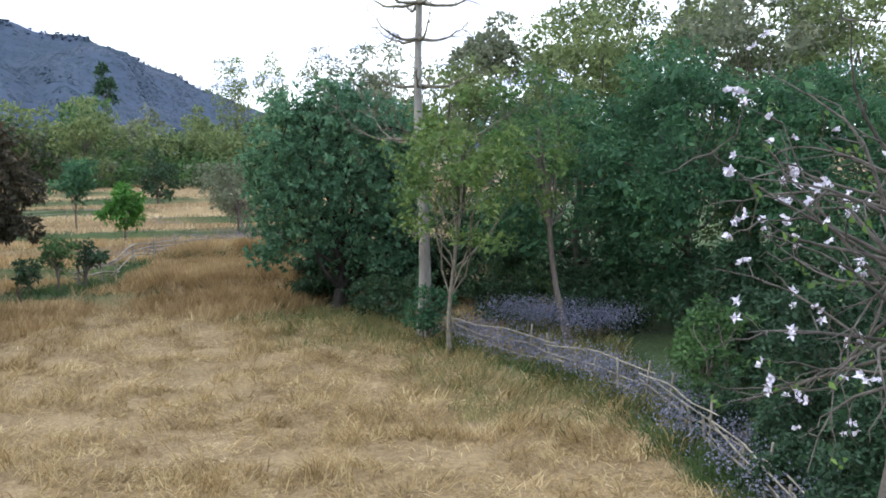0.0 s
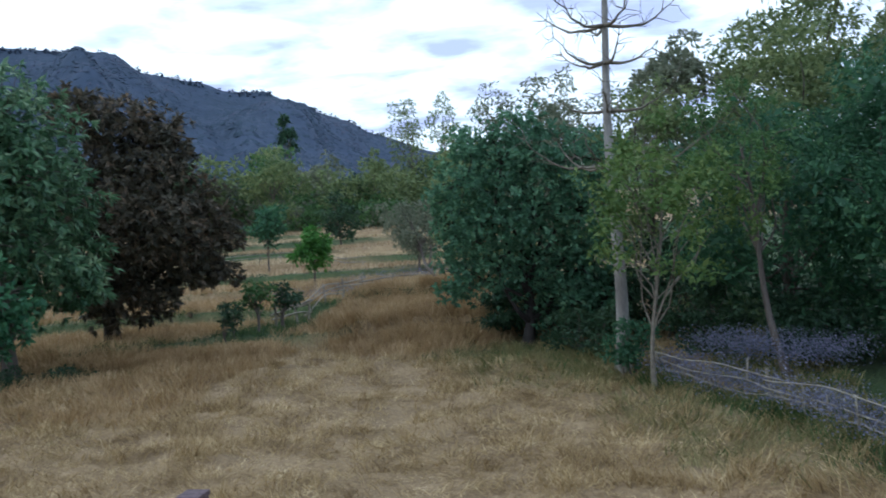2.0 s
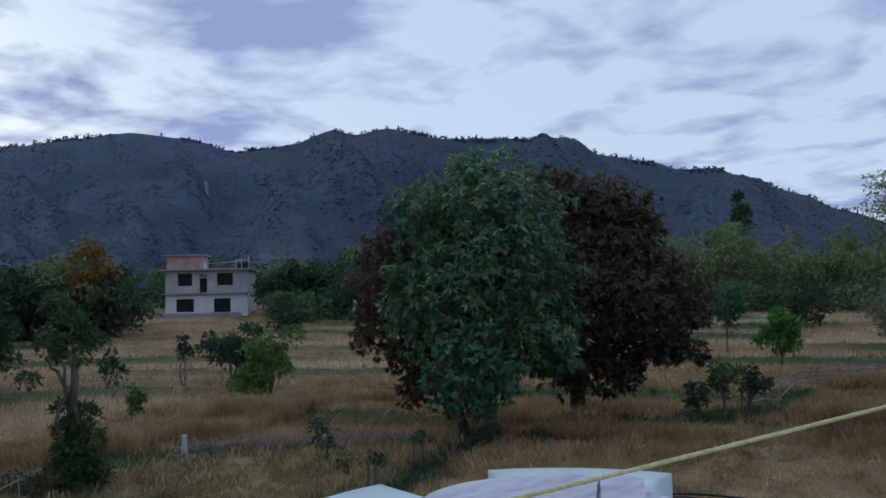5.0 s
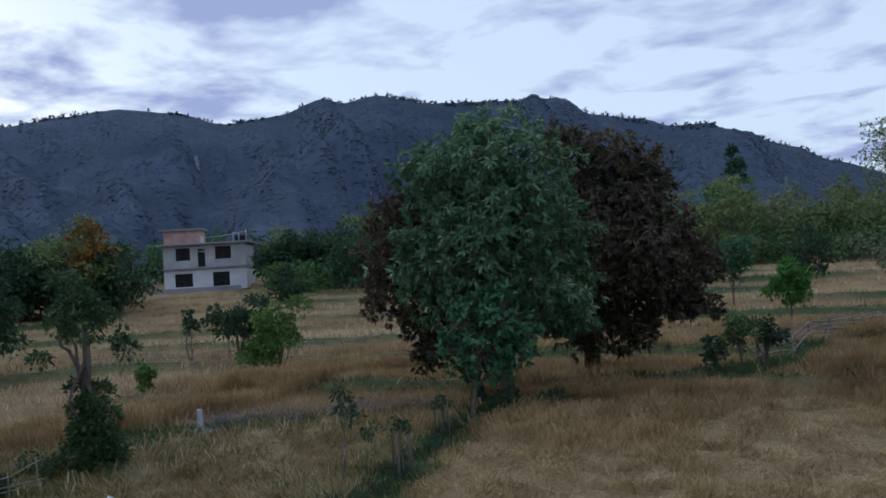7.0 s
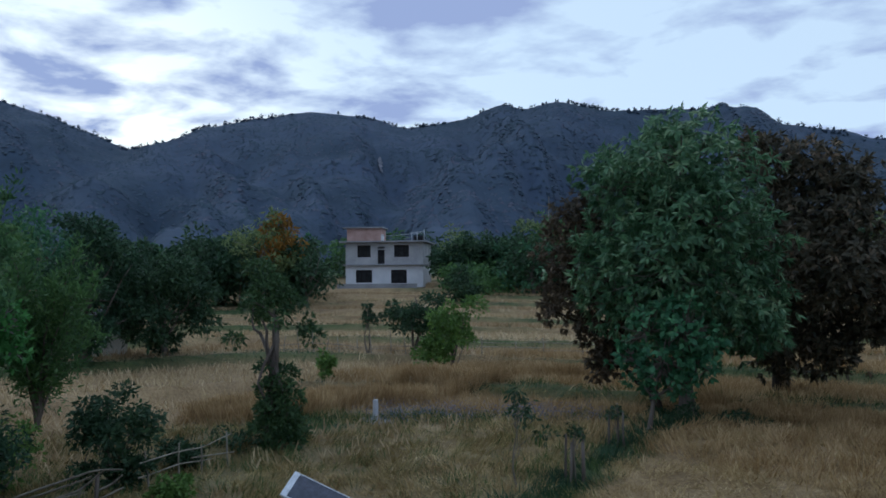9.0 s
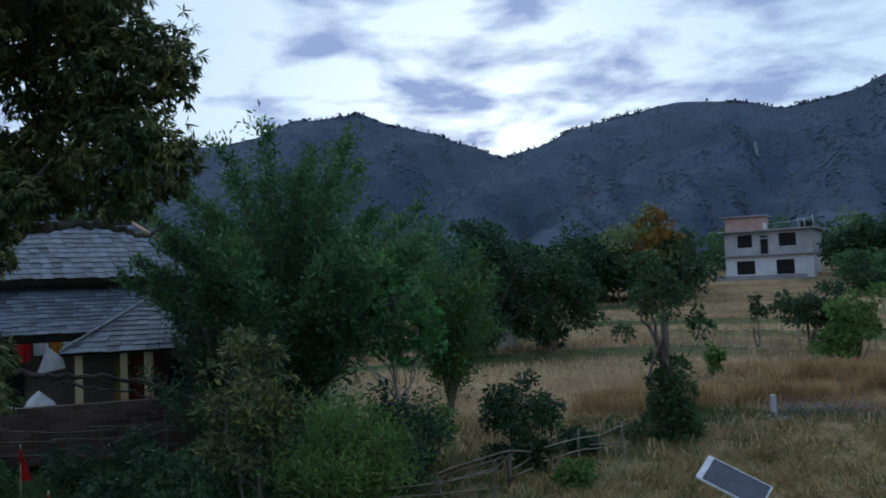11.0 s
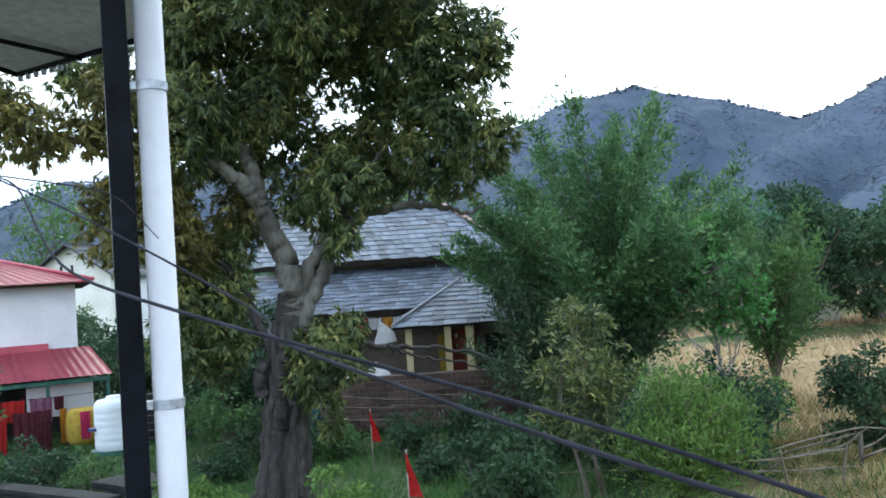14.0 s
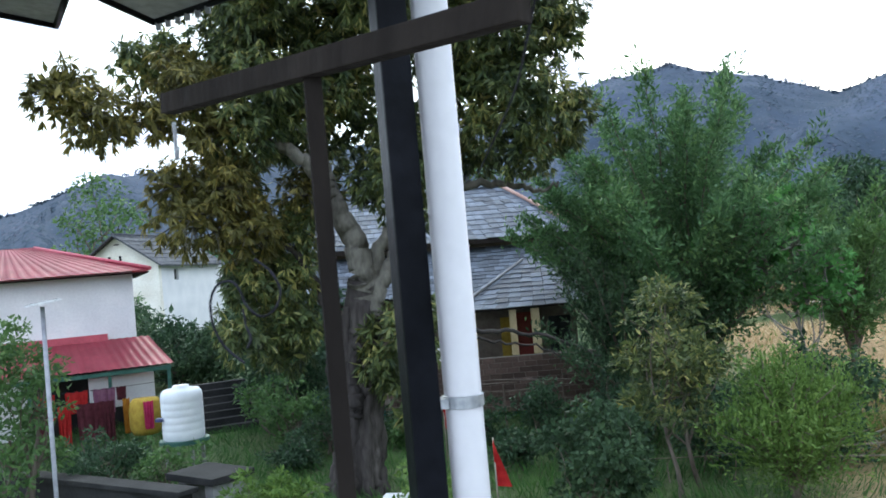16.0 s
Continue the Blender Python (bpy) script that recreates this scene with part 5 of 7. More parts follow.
blades("grass", "short dry yellow-green cut grass", scatter(8000, lambda x, y: (1 if 0.15 < greenness(x, y) < 0.8 else 0.1) * patchy(x, y, 0.9) * (lie(x, y) < 0.6), (-30, 4, -13, 26), 7), 6, 0.26, 0.018, 0.75, F_HAY, 0.16)
blades("grass", "half-dry olive grass before the wood", scatter(3600, lambda x, y: min(1, 1.6 * greenness(x, y)) * (x < 4.6), (-6, 14, 5, 29), 33), 7, 0.3, 0.018, 0.6, F_DRYGREEN, 0.16)
blades("weeds", "dark green weeds along the bank below the mango trees", scatter(900, lambda x, y: near_line([(-15.4, 12.2), (-16.8, 16.3), (-18.6, 20.0), (-20.2, 24.4), (-18.2, 25.4)], 0.45)(x, y) * patchy(x, y, 0.9), (-23, 10, -13, 28), 34), 9, 0.32, 0.024, 0.45, F_SHADE, 0.2)
blades("grass", "long green grass along fences and verges", scatter(4500, lambda x, y: greenness(x, y) * (x < 4.8), (-28, 4, 8, 50), 8), 8, 0.3, 0.018, 0.4, F_GRASS, 0.16)
blades("grass", "dark green grass on the banks between terraces", scatter(6000, lambda x, y: greenness(x, y) * (1 if 27 < math.hypot(x, y) < 95 else 0), (-80, 8, -3, 95), 10), 6, 0.24, 0.036, 0.7, F_DARK, 0.42, uneven=0.8)
blades("grass", "lush green grass of the yard", scatter(6500, lambda x, y: greenness(x, y), (-32, -18, -9, 6), 9), 8, 0.3, 0.018, 0.45, F_LAWN, 0.16)

blades("weeds", "rank green weeds along the foot of a bamboo fence", scatter(750, lambda x, y: near_line([(a - 0.3, b - 0.1) for a, b in FENCE], 0.5)(x, y) * patchy(x, y, 0.8, 2.0), (-2, 7, 7, 25), 41), 8, 0.3, 0.02, 0.45, F_GRASS, 0.18)


def lavender(label, pts, h):
    """Low weeds with pale violet bloom."""
    v = Pile()
    for x, y, z in pts:
        n = 30
        p = np.array([x, y, z]) + rng.normal(size=(n, 3)) * np.array([0.3, 0.3, 0.16]) + np.array([0, 0, h])
        v.add(leaf_quads(p, rng.normal(size=(n, 3)), 0.045, 0.04))
    tagged(v.make("flower_weeds", F_LAVENDER, smooth=False), label, "flowers", kind="stuff")


lavender("pale violet blooming weeds along a bamboo fence", scatter(430, near_line([(x + 0.25, y + 0.1) for x, y in FENCE], 0.6), (-1, 8, 7, 25), 21), 0.42)
lavender("pale violet blooming weeds under the trees", scatter(200, near_line([(2.2, 24.0), (4.3, 22.6)], 0.9), (0, 18, 9, 27), 22), 0.8)
lavender("grey violet weeds along a field bank", scatter(110, near_line([(-26, 16.5), (-24, 19), (-21.5, 21)], 0.9), (-30, 12, -16, 26), 23), 0.3)
lavender("grey violet weeds along a far fence", scatter(140, near_line([(-17, 41), (-13, 46), (-10, 52)], 1.6), (-22, 36, -5, 56), 24), 0.4)

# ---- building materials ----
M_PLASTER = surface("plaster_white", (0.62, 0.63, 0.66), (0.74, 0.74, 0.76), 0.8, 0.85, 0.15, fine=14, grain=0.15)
M_LIME = surface("limewash", (0.66, 0.62, 0.54), (0.84, 0.82, 0.76), 0.6, 0.9, 0.25, fine=9, grain=0.25)
# dark brown wall: the deep shade under the eaves is in its colour
M_EAVE_SHADED = surface("eave_shaded_wall", (0.13, 0.105, 0.085), (0.24, 0.2, 0.16), 0.8, 0.95, 0.4, fine=8)
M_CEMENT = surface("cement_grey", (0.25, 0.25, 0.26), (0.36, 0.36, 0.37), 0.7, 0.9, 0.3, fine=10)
M_RENDER = surface("bare_render", (0.34, 0.34, 0.35), (0.50, 0.49, 0.49), 0.6, 0.9, 0.3, fine=8)
M_BRICK = surface("brick", (0.085, 0.06, 0.05), (0.15, 0.10, 0.085), 3.0, 0.9, 0.5, per_object=0.4)
M_BRICKPAINT = surface("brick_pale", (0.40, 0.25, 0.21), (0.52, 0.35, 0.30), 1.5, 0.9, 0.3)
M_MORTAR = surface("mortar", (0.16, 0.14, 0.12), (0.25, 0.22, 0.19), 4.0, 0.95, 0.4)
M_SLATE = surface("slate", (0.082, 0.10, 0.132), (0.16, 0.185, 0.225), 2.0, 0.55, 0.4, c3=(0.42, 0.44, 0.47), per_object=0.5, spec=0.5)
M_SLATE_OLD = surface("old_slate", (0.05, 0.055, 0.065), (0.11, 0.115, 0.13), 1.6, 0.8, 0.6, fine=5, stretch=(1, 1, 3), c3=(0.17, 0.18, 0.19), spec=0.2)
M_DARKWOOD = surface("dark_timber", (0.012, 0.010, 0.009), (0.032, 0.026, 0.022), 4.0, 0.8, 0.5, fine=30, stretch=(1, 1, 0.3), spec=0.08)
M_STICK = surface("dry_bamboo", (0.22, 0.19, 0.15), (0.40, 0.36, 0.29), 3.0, 0.85, 0.3)
M_REDROOF = surface("red_sheet", (0.36, 0.05, 0.08), (0.48, 0.085, 0.125), 1.2, 0.45, 0.15, fine=22, spec=0.5)
M_GREENPAINT = surface("green_paint", (0.03, 0.09, 0.075), (0.06, 0.15, 0.12), 3.0, 0.6, 0.2)
M_TEALWALL = surface("teal_plinth", (0.02, 0.09, 0.12), (0.04, 0.15, 0.19), 2.0, 0.8, 0.2)
M_CREAM = surface("cream_paint", (0.55, 0.44, 0.24), (0.68, 0.57, 0.36), 2.0, 0.8, 0.2)
M_DOOR = surface("red_door", (0.16, 0.025, 0.02), (0.25, 0.05, 0.035), 3.0, 0.7, 0.2)
M_DARK = surface("dark_interior", (0.012, 0.012, 0.014), (0.03, 0.03, 0.032), 2.0, 0.9, 0.1)
M_TANK = surface("tank_plastic", (0.62, 0.76, 0.75), (0.73, 0.82, 0.83), 5.0, 0.36, 0.05, fine=30, spec=0.5, grain=0.16)
M_TANK_LINE = surface("tank_line", (0.42, 0.50, 0.50), (0.50, 0.58, 0.58), 6.0, 0.5, 0.03, grain=0.1)
M_TANKW = surface("tank_white", (0.72, 0.76, 0.8), (0.82, 0.85, 0.88), 2.0, 0.45, 0.06, grain=0.1)
M_TILE = surface("lid_slab", (0.46, 0.45, 0.52), (0.70, 0.67, 0.73), 22.0, 0.5, 0.25, fine=90, stretch=(1, 0.35, 1), grain=0.4)
M_STEEL = surface("galvanised", (0.30, 0.32, 0.35), (0.52, 0.54, 0.57), 26.0, 0.45, 0.15, metal=0.6, grain=0.35)
M_GIPIPE = surface("grey_pipe", (0.25, 0.26, 0.30), (0.36, 0.37, 0.42), 9.0, 0.5, 0.1, fine=60, grain=0.2)
M_PVC = surface("white_pvc", (0.46, 0.46, 0.485), (0.58, 0.575, 0.6), 1.2, 0.4, 0.03, fine=20, spec=0.5, grain=0.1)
M_BLACKPAINT = surface("black_paint", (0.004, 0.0045, 0.006), (0.010, 0.011, 0.015), 5.0, 0.35, 0.1, fine=25, spec=0.05)
M_ROPE = surface("yellow_rope", (0.66, 0.58, 0.24), (0.82, 0.75, 0.38), 60.0, 0.8, 0.5, fine=220, grain=0.3)
M_CABLE = surface("black_cable", (0.012, 0.012, 0.016), (0.03, 0.03, 0.04), 20.0, 0.7, 0.1, spec=0.1)
M_SHEET = surface("grey_sheet", (0.20, 0.215, 0.225), (0.30, 0.315, 0.325), 1.5, 0.6, 0.1, fine=20)
M_SOLAR = surface("solar_cell", (0.03, 0.035, 0.06), (0.05, 0.055, 0.09), 9.0, 0.2, 0.02, spec=0.6)
M_ALU = surface("aluminium_frame", (0.6, 0.62, 0.66), (0.75, 0.77, 0.8), 9.0, 0.4, 0.05)
M_VENT = surface("brown_vent", (0.09, 0.06, 0.065), (0.16, 0.11, 0.11), 30.0, 0.7, 0.3)
M_BLUE = surface("blue_collar", (0.05, 0.06, 0.14), (0.09, 0.1, 0.2), 20.0, 0.6, 0.1)
M_PETAL = surface("petal", (0.72, 0.66, 0.78), (0.86, 0.82, 0.9), 30.0, 0.7, 0.1)
M_CONC = surface("terrace_concrete", (0.28, 0.28, 0.27), (0.4, 0.39, 0.38), 1.5, 0.9, 0.4, fine=14)


def cloth(name, a, b):
    return surface(name, a, b, 6.0, 0.9, 0.3, fine=60)


C_RED, C_PINK = cloth("cloth_red", (0.45, 0.02, 0.025), (0.6, 0.04, 0.04)), cloth("cloth_pink", (0.5, 0.03, 0.12), (0.65, 0.06, 0.2))
C_MAUVE, C_ORANGE = cloth("cloth_mauve", (0.25, 0.1, 0.18), (0.36, 0.17, 0.26)), cloth("cloth_orange", (0.5, 0.22, 0.03), (0.62, 0.32, 0.05))
C_WHITE, C_DARK = cloth("cloth_white", (0.6, 0.6, 0.62), (0.75, 0.75, 0.76)), cloth("cloth_maroon", (0.09, 0.02, 0.03), (0.16, 0.04, 0.06))
C_MUSTARD = cloth("cloth_mustard", (0.3, 0.2, 0.03), (0.42, 0.3, 0.05))


# ---- mesh helpers ----
def part(name, bm, material, parent=None, label="", smooth=False):
    me = bpy.data.meshes.new(name)
    bm.normal_update()
    bm.to_mesh(me)
    bm.free()
    me.materials.append(material)
    if smooth:
        for p in me.polygons:
            p.use_smooth = True
    ob = new(name, me)
    if parent:
        ob.parent = parent
    if label:
        ob["label"] = label
    return ob


def box(x0, y0, z0, x1, y1, z1, bevel=0.0, bm=None):
    own = bm is None
    bm = bm or bmesh.new()
    vs = [bm.verts.new(p) for p in ((x0, y0, z0), (x1, y0, z0), (x1, y1, z0), (x0, y1, z0), (x0, y0, z1), (x1, y0, z1), (x1, y1, z1), (x0, y1, z1))]
    for f in ((3, 2, 1, 0), (4, 5, 6, 7), (0, 1, 5, 4), (1, 2, 6, 5), (2, 3, 7, 6), (3, 0, 4, 7)):
        bm.faces.new([vs[i] for i in f])
    if bevel and own:
        bmesh.ops.bevel(bm, geom=bm.edges[:], offset=bevel, segments=2, affect='EDGES', profile=0.7)
    return bm


def poly(verts, faces):
    bm = bmesh.new()
    vs = [bm.verts.new(v) for v in verts]
    for f in faces:
        bm.faces.new([vs[i] for i in f])
    return bm


def slab(points, thick, up=(0, 0, 1)):
    """A sheet of some thickness under a flat outline."""
    u = Vector(up) * thick
    n = len(points)
    v = [Vector(p) for p in points] + [Vector(p) - u for p in points]
    return poly(v, [list(range(n)), list(range(2 * n - 1, n - 1, -1))] + [[i, i + n, (i + 1) % n + n, (i + 1) % n] for i in range(n)])


def ring(r, z0, z1, n=40, r1=None):
    """A closed drum standing from z0 to z1."""
    bm = bmesh.new()
    r1 = r if r1 is None else r1
    lo = [bm.verts.new((r * math.cos(2 * math.pi * i / n), r * math.sin(2 * math.pi * i / n), z0)) for i in range(n)]
    hi = [bm.verts.new((r1 * math.cos(2 * math.pi * i / n), r1 * math.sin(2 * math.pi * i / n), z1)) for i in range(n)]
    for i in range(n):
        bm.faces.new((lo[i], lo[(i + 1) % n], hi[(i + 1) % n], hi[i]))
    bm.faces.new(hi)
    bm.faces.new(lo[::-1])
    return bm


def lathe(profile, n=48):
    bm = bmesh.new()
    rows = [[bm.verts.new((r * math.cos(2 * math.pi * i / n), r * math.sin(2 * math.pi * i / n), z)) for i in range(n)] for r, z in profile]
    for a, b in zip(rows, rows[1:]):
        for i in range(n):
            bm.faces.new((a[i], a[(i + 1) % n], b[(i + 1) % n], b[i]))
    bm.faces.new(rows[-1])
    bm.faces.new(rows[0][::-1])
    return bm


def rod(name, pts, r, material, parent=None, label="", sides=8, r1=None, smooth_line=True):
    """A round bar, cable or stick along points."""
    P = np.array(pts, float)
    if len(P) > 2 and smooth_line:
        t = np.linspace(0, len(P) - 1, 8 * len(P))
        P = np.stack([np.interp(t, range(len(P)), P[:, i]) for i in range(3)], 1)
        for _ in range(10):
            P[1:-1] = (P[:-2] + 2 * P[1:-1] + P[2:]) / 4
    v, q = tube(P, np.linspace(r, r if r1 is None else r1, len(P)), sides)
    k = len(P)
    me = bpy.data.meshes.new(name)
    caps = [tuple(range(sides - 1, -1, -1)), tuple(range((k - 1) * sides, k * sides))]
    me.from_pydata([tuple(a) for a in v], [], [tuple(a) for a in q] + caps)
    me.materials.append(material)
    for p in me.polygons:
        p.use_smooth = len(p.vertices) == 4
    ob = new(name, me)
    if parent:
        ob.parent = parent
    if label:
        ob["label"] = label
    return ob


def thing(name, label, category, x=0, y=0, z=0, rz=0, group="", kind=""):
    ob = new(name)
    ob.matrix_world = pose(x, y, z, 0, 0, rz)
    return tagged(ob, label, category, group, kind)


def wall_with_holes(w, h, t, holes):
    """A wall in the xz plane from x 0..w, thickness t behind y 0, with openings (x0, z0, x1, z1) cut through."""
    bm = bmesh.new()
    xs = sorted({0, w, *[a for o in holes for a in (o[0], o[2])]})
    zs = sorted({0, h, *[a for o in holes for a in (o[1], o[3])]})
    for x0, x1 in zip(xs, xs[1:]):
        for z0, z1 in zip(zs, zs[1:]):
            cx, cz = (x0 + x1) / 2, (z0 + z1) / 2
            if not any(o[0] < cx < o[2] and o[1] < cz < o[3] for o in holes):
                box(x0, 0, z0, x1, t, z1, bm=bm)
    bmesh.ops.remove_doubles(bm, verts=bm.verts[:], dist=1e-5)
    bm.verts.index_update()
    seen = {}
    for f in bm.faces:
        seen.setdefault(tuple(sorted(v.index for v in f.verts)), []).append(f)
    bmesh.ops.delete(bm, geom=[f for fs in seen.values() if len(fs) > 1 for f in fs], context='FACES')
    return bm


def window(parent, x0, z0, x1, z1, panes, y=0.1, grille=False):
    """Frame, panes and mullions set into an opening."""
    f = part("window", box(x0, y, z0, x1, y + 0.05, z0 + 0.06), M_DARKWOOD, parent)
    bars = bmesh.new()
    box(x0, y, z1 - 0.06, x1, y + 0.05, z1, bm=bars)
    for k in range(panes + 1):
        x = x0 + (x1 - x0) * k / panes
        box(max(x0, x - 0.04), y + 0.002, z0 + 0.06, min(x1, x + 0.04), y + 0.048, z1 - 0.06, bm=bars)
    part("window_frame", bars, M_DARKWOOD if grille else M_DOOR, f)
    for k in range(panes):
        xa, xb = x0 + (x1 - x0) * k / panes + 0.04, x0 + (x1 - x0) * (k + 1) / panes - 0.04
        part("pane", box(xa, y + 0.02, z0 + 0.06, xb, y + 0.03, z1 - 0.06), M_DARK, f)
    return f


# ---- concrete house beyond the fields ----
def concrete_house():
    h = thing("house", "two-storey concrete house with white ground floor and unplastered upper floor", "house", -95.0, 56.2, 4.5, 46)
    W, D = 9.9, 7.6
    low = [(1.3, 0.6, 3.4, 2.2), (5.8, 0.5, 7.8, 2.2)]
    up = [(1.5, 0.9, 3.2, 2.4), (4.1, 0.05, 5.0, 2.2), (6.2, 0.9, 8.1, 2.4)]
    part("wall", wall_with_holes(W, 2.75, 0.2, low), M_PLASTER, h, "white painted ground floor wall")
    u = part("wall", wall_with_holes(W, 2.75, 0.2, up), M_RENDER, h, "bare grey cement upper wall")
    u.location.z = 2.9
    part("wall", box(W - 0.2, 0.205, 0, W, D, 2.75), M_PLASTER, h)
    part("wall", box(W - 0.2, 0.205, 2.9, W, D, 5.65), M_RENDER, h)
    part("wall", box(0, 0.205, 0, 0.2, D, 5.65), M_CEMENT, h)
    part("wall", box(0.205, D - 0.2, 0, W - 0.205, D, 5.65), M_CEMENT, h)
    part("floor_slab", box(-0.25, -0.6, 2.755, W + 0.1, D, 2.895), M_CEMENT, h, "projecting concrete ledge")
    part("roof", box(-0.7, -0.8, 5.655, W + 0.5, D + 0.3, 5.83), M_CEMENT, h, "flat concrete roof slab")
    for (a, b, c, d), n in zip(low + [up[0], up[2]], (3, 2, 3, 3)):
        dz = 2.9 if (a, b, c, d) in up else 0
        window(h, a, b + dz, c, d + dz, n, grille=True)
    dr = part("door", box(4.15, 0.1, 2.95, 4.95, 0.14, 4.75), M_DARK, h, "dark doorway")
    part("lintel", box(4.1, 0.08, 4.76, 5.0, 0.16, 4.84), M_PLASTER, dr)
    part("stair_room", box(-0.1, 1.2, 5.83, 4.3, 4.6, 7.55), M_BRICKPAINT, h, "pinkish brick stair room on the roof")
    part("stair_roof", box(-0.55, 0.8, 7.555, 4.6, 5.0, 7.7), M_CEMENT, h)
    part("beam", box(4.31, 1.3, 5.83, 4.55, 2.0, 6.7), M_PLASTER, h)
    for x in (8.3, 9.0, 9.9):
        rod("roof_post", [(x, 1.0, 5.8), (x, 1.0, 7.0 + 0.3 * (x > 9.5))], 0.06, M_STEEL, h, "", 6)
    rod("roof_rail", [(4.6, 1.0, 6.5), (9.9, 1.0, 6.85)], 0.035, M_STEEL, h, "", 6)
    rod("roof_rail", [(8.3, 1.0, 6.9), (9.9, 1.0, 7.05)], 0.035, M_STEEL, h, "", 6)
    part("tank_base", box(8.4, 2.0, 5.83, 9.6, 3.2, 6.6), M_DARK, h)
    w = thing("boundary_wall", "low rubble wall in front of a concrete house", "wall", -93.9, 55.6, 4.2, 46)
    part("masonry", box(-1.0, -0.6, 0, 9.0, -0.25, 0.75), M_CEMENT, w)
    s = thing("shed", "white wall and dark roof of a low shed beside the house", "shed", -84.6, 65.6, 4.2, 46)
    part("wall", box(0, 0, 0, 0.8, 3.0, 2.2), M_LIME, s)
    part("wall", box(1.0, 0.4, 0, 4.4, 3.0, 2.0), M_CEMENT, s)
    part("roof", slab([(-0.3, -0.4, 2.45), (4.8, -0.4, 2.45), (4.8, 3.4, 2.75), (-0.3, 3.4, 2.75)], 0.08), M_DARK, s)


concrete_house()


# ---- slate-roofed house in the yard ----
def slate_field(parent, a, b, c, d, rows, width=0.36):
    """Overlapping slates over the roof plane a-b (eave) to d-c (top)."""
    a, b, c, d = (Vector(p) for p in (a, b, c, d))
    nrm = (b - a).cross(d - a).normalized()
    rr = random.Random(int(1000 * abs(a.x + b.y + c.z)) + rows)
    for r in range(rows):
        f0, f1 = r / rows, (r + 1.28) / rows
        p0, p1 = a.lerp(d, f0), b.lerp(c, f0)
        q0, q1 = a.lerp(d, min(f1, 1.0)), b.lerp(c, min(f1, 1.0))
        L = (p1 - p0).length
        n = max(2, round(L / width))
        off = 0.5 * (r % 2)
        for k in range(n + 1):
            s0, s1 = max(0, (k - off) / n), min(1, (k + 1 - off) / n)
            if s1 - s0 < 0.2 / n:
                continue
            j = [rr.uniform(-0.035, 0.035), rr.uniform(-0.022, 0.026)]
            g = 0.006
            v = [p0.lerp(p1, s0) + (p1 - p0).normalized() * g, p0.lerp(p1, s1) - (p1 - p0).normalized() * g, q0.lerp(q1, s1) - (p1 - p0).normalized() * g, q0.lerp(q1, s0) + (p1 - p0).normalized() * g]
            down = (a - d).normalized() * (0.02 + j[0])
            lift = nrm * (0.035 + j[1] * 0.5)
            v[0] += down + lift
            v[1] += down + lift
            v[2] += nrm * 0.008
            v[3] += nrm * 0.008
            o = v[0].copy()
            bm = poly([p - o for p in v] + [p - o - nrm * 0.018 for p in v], [(0, 1, 2, 3), (7, 6, 5, 4), (0, 4, 5, 1), (1, 5, 6, 2), (2, 6, 7, 3), (3, 7, 4, 0)])
            part("slate", bm, M_SLATE, parent).location = o


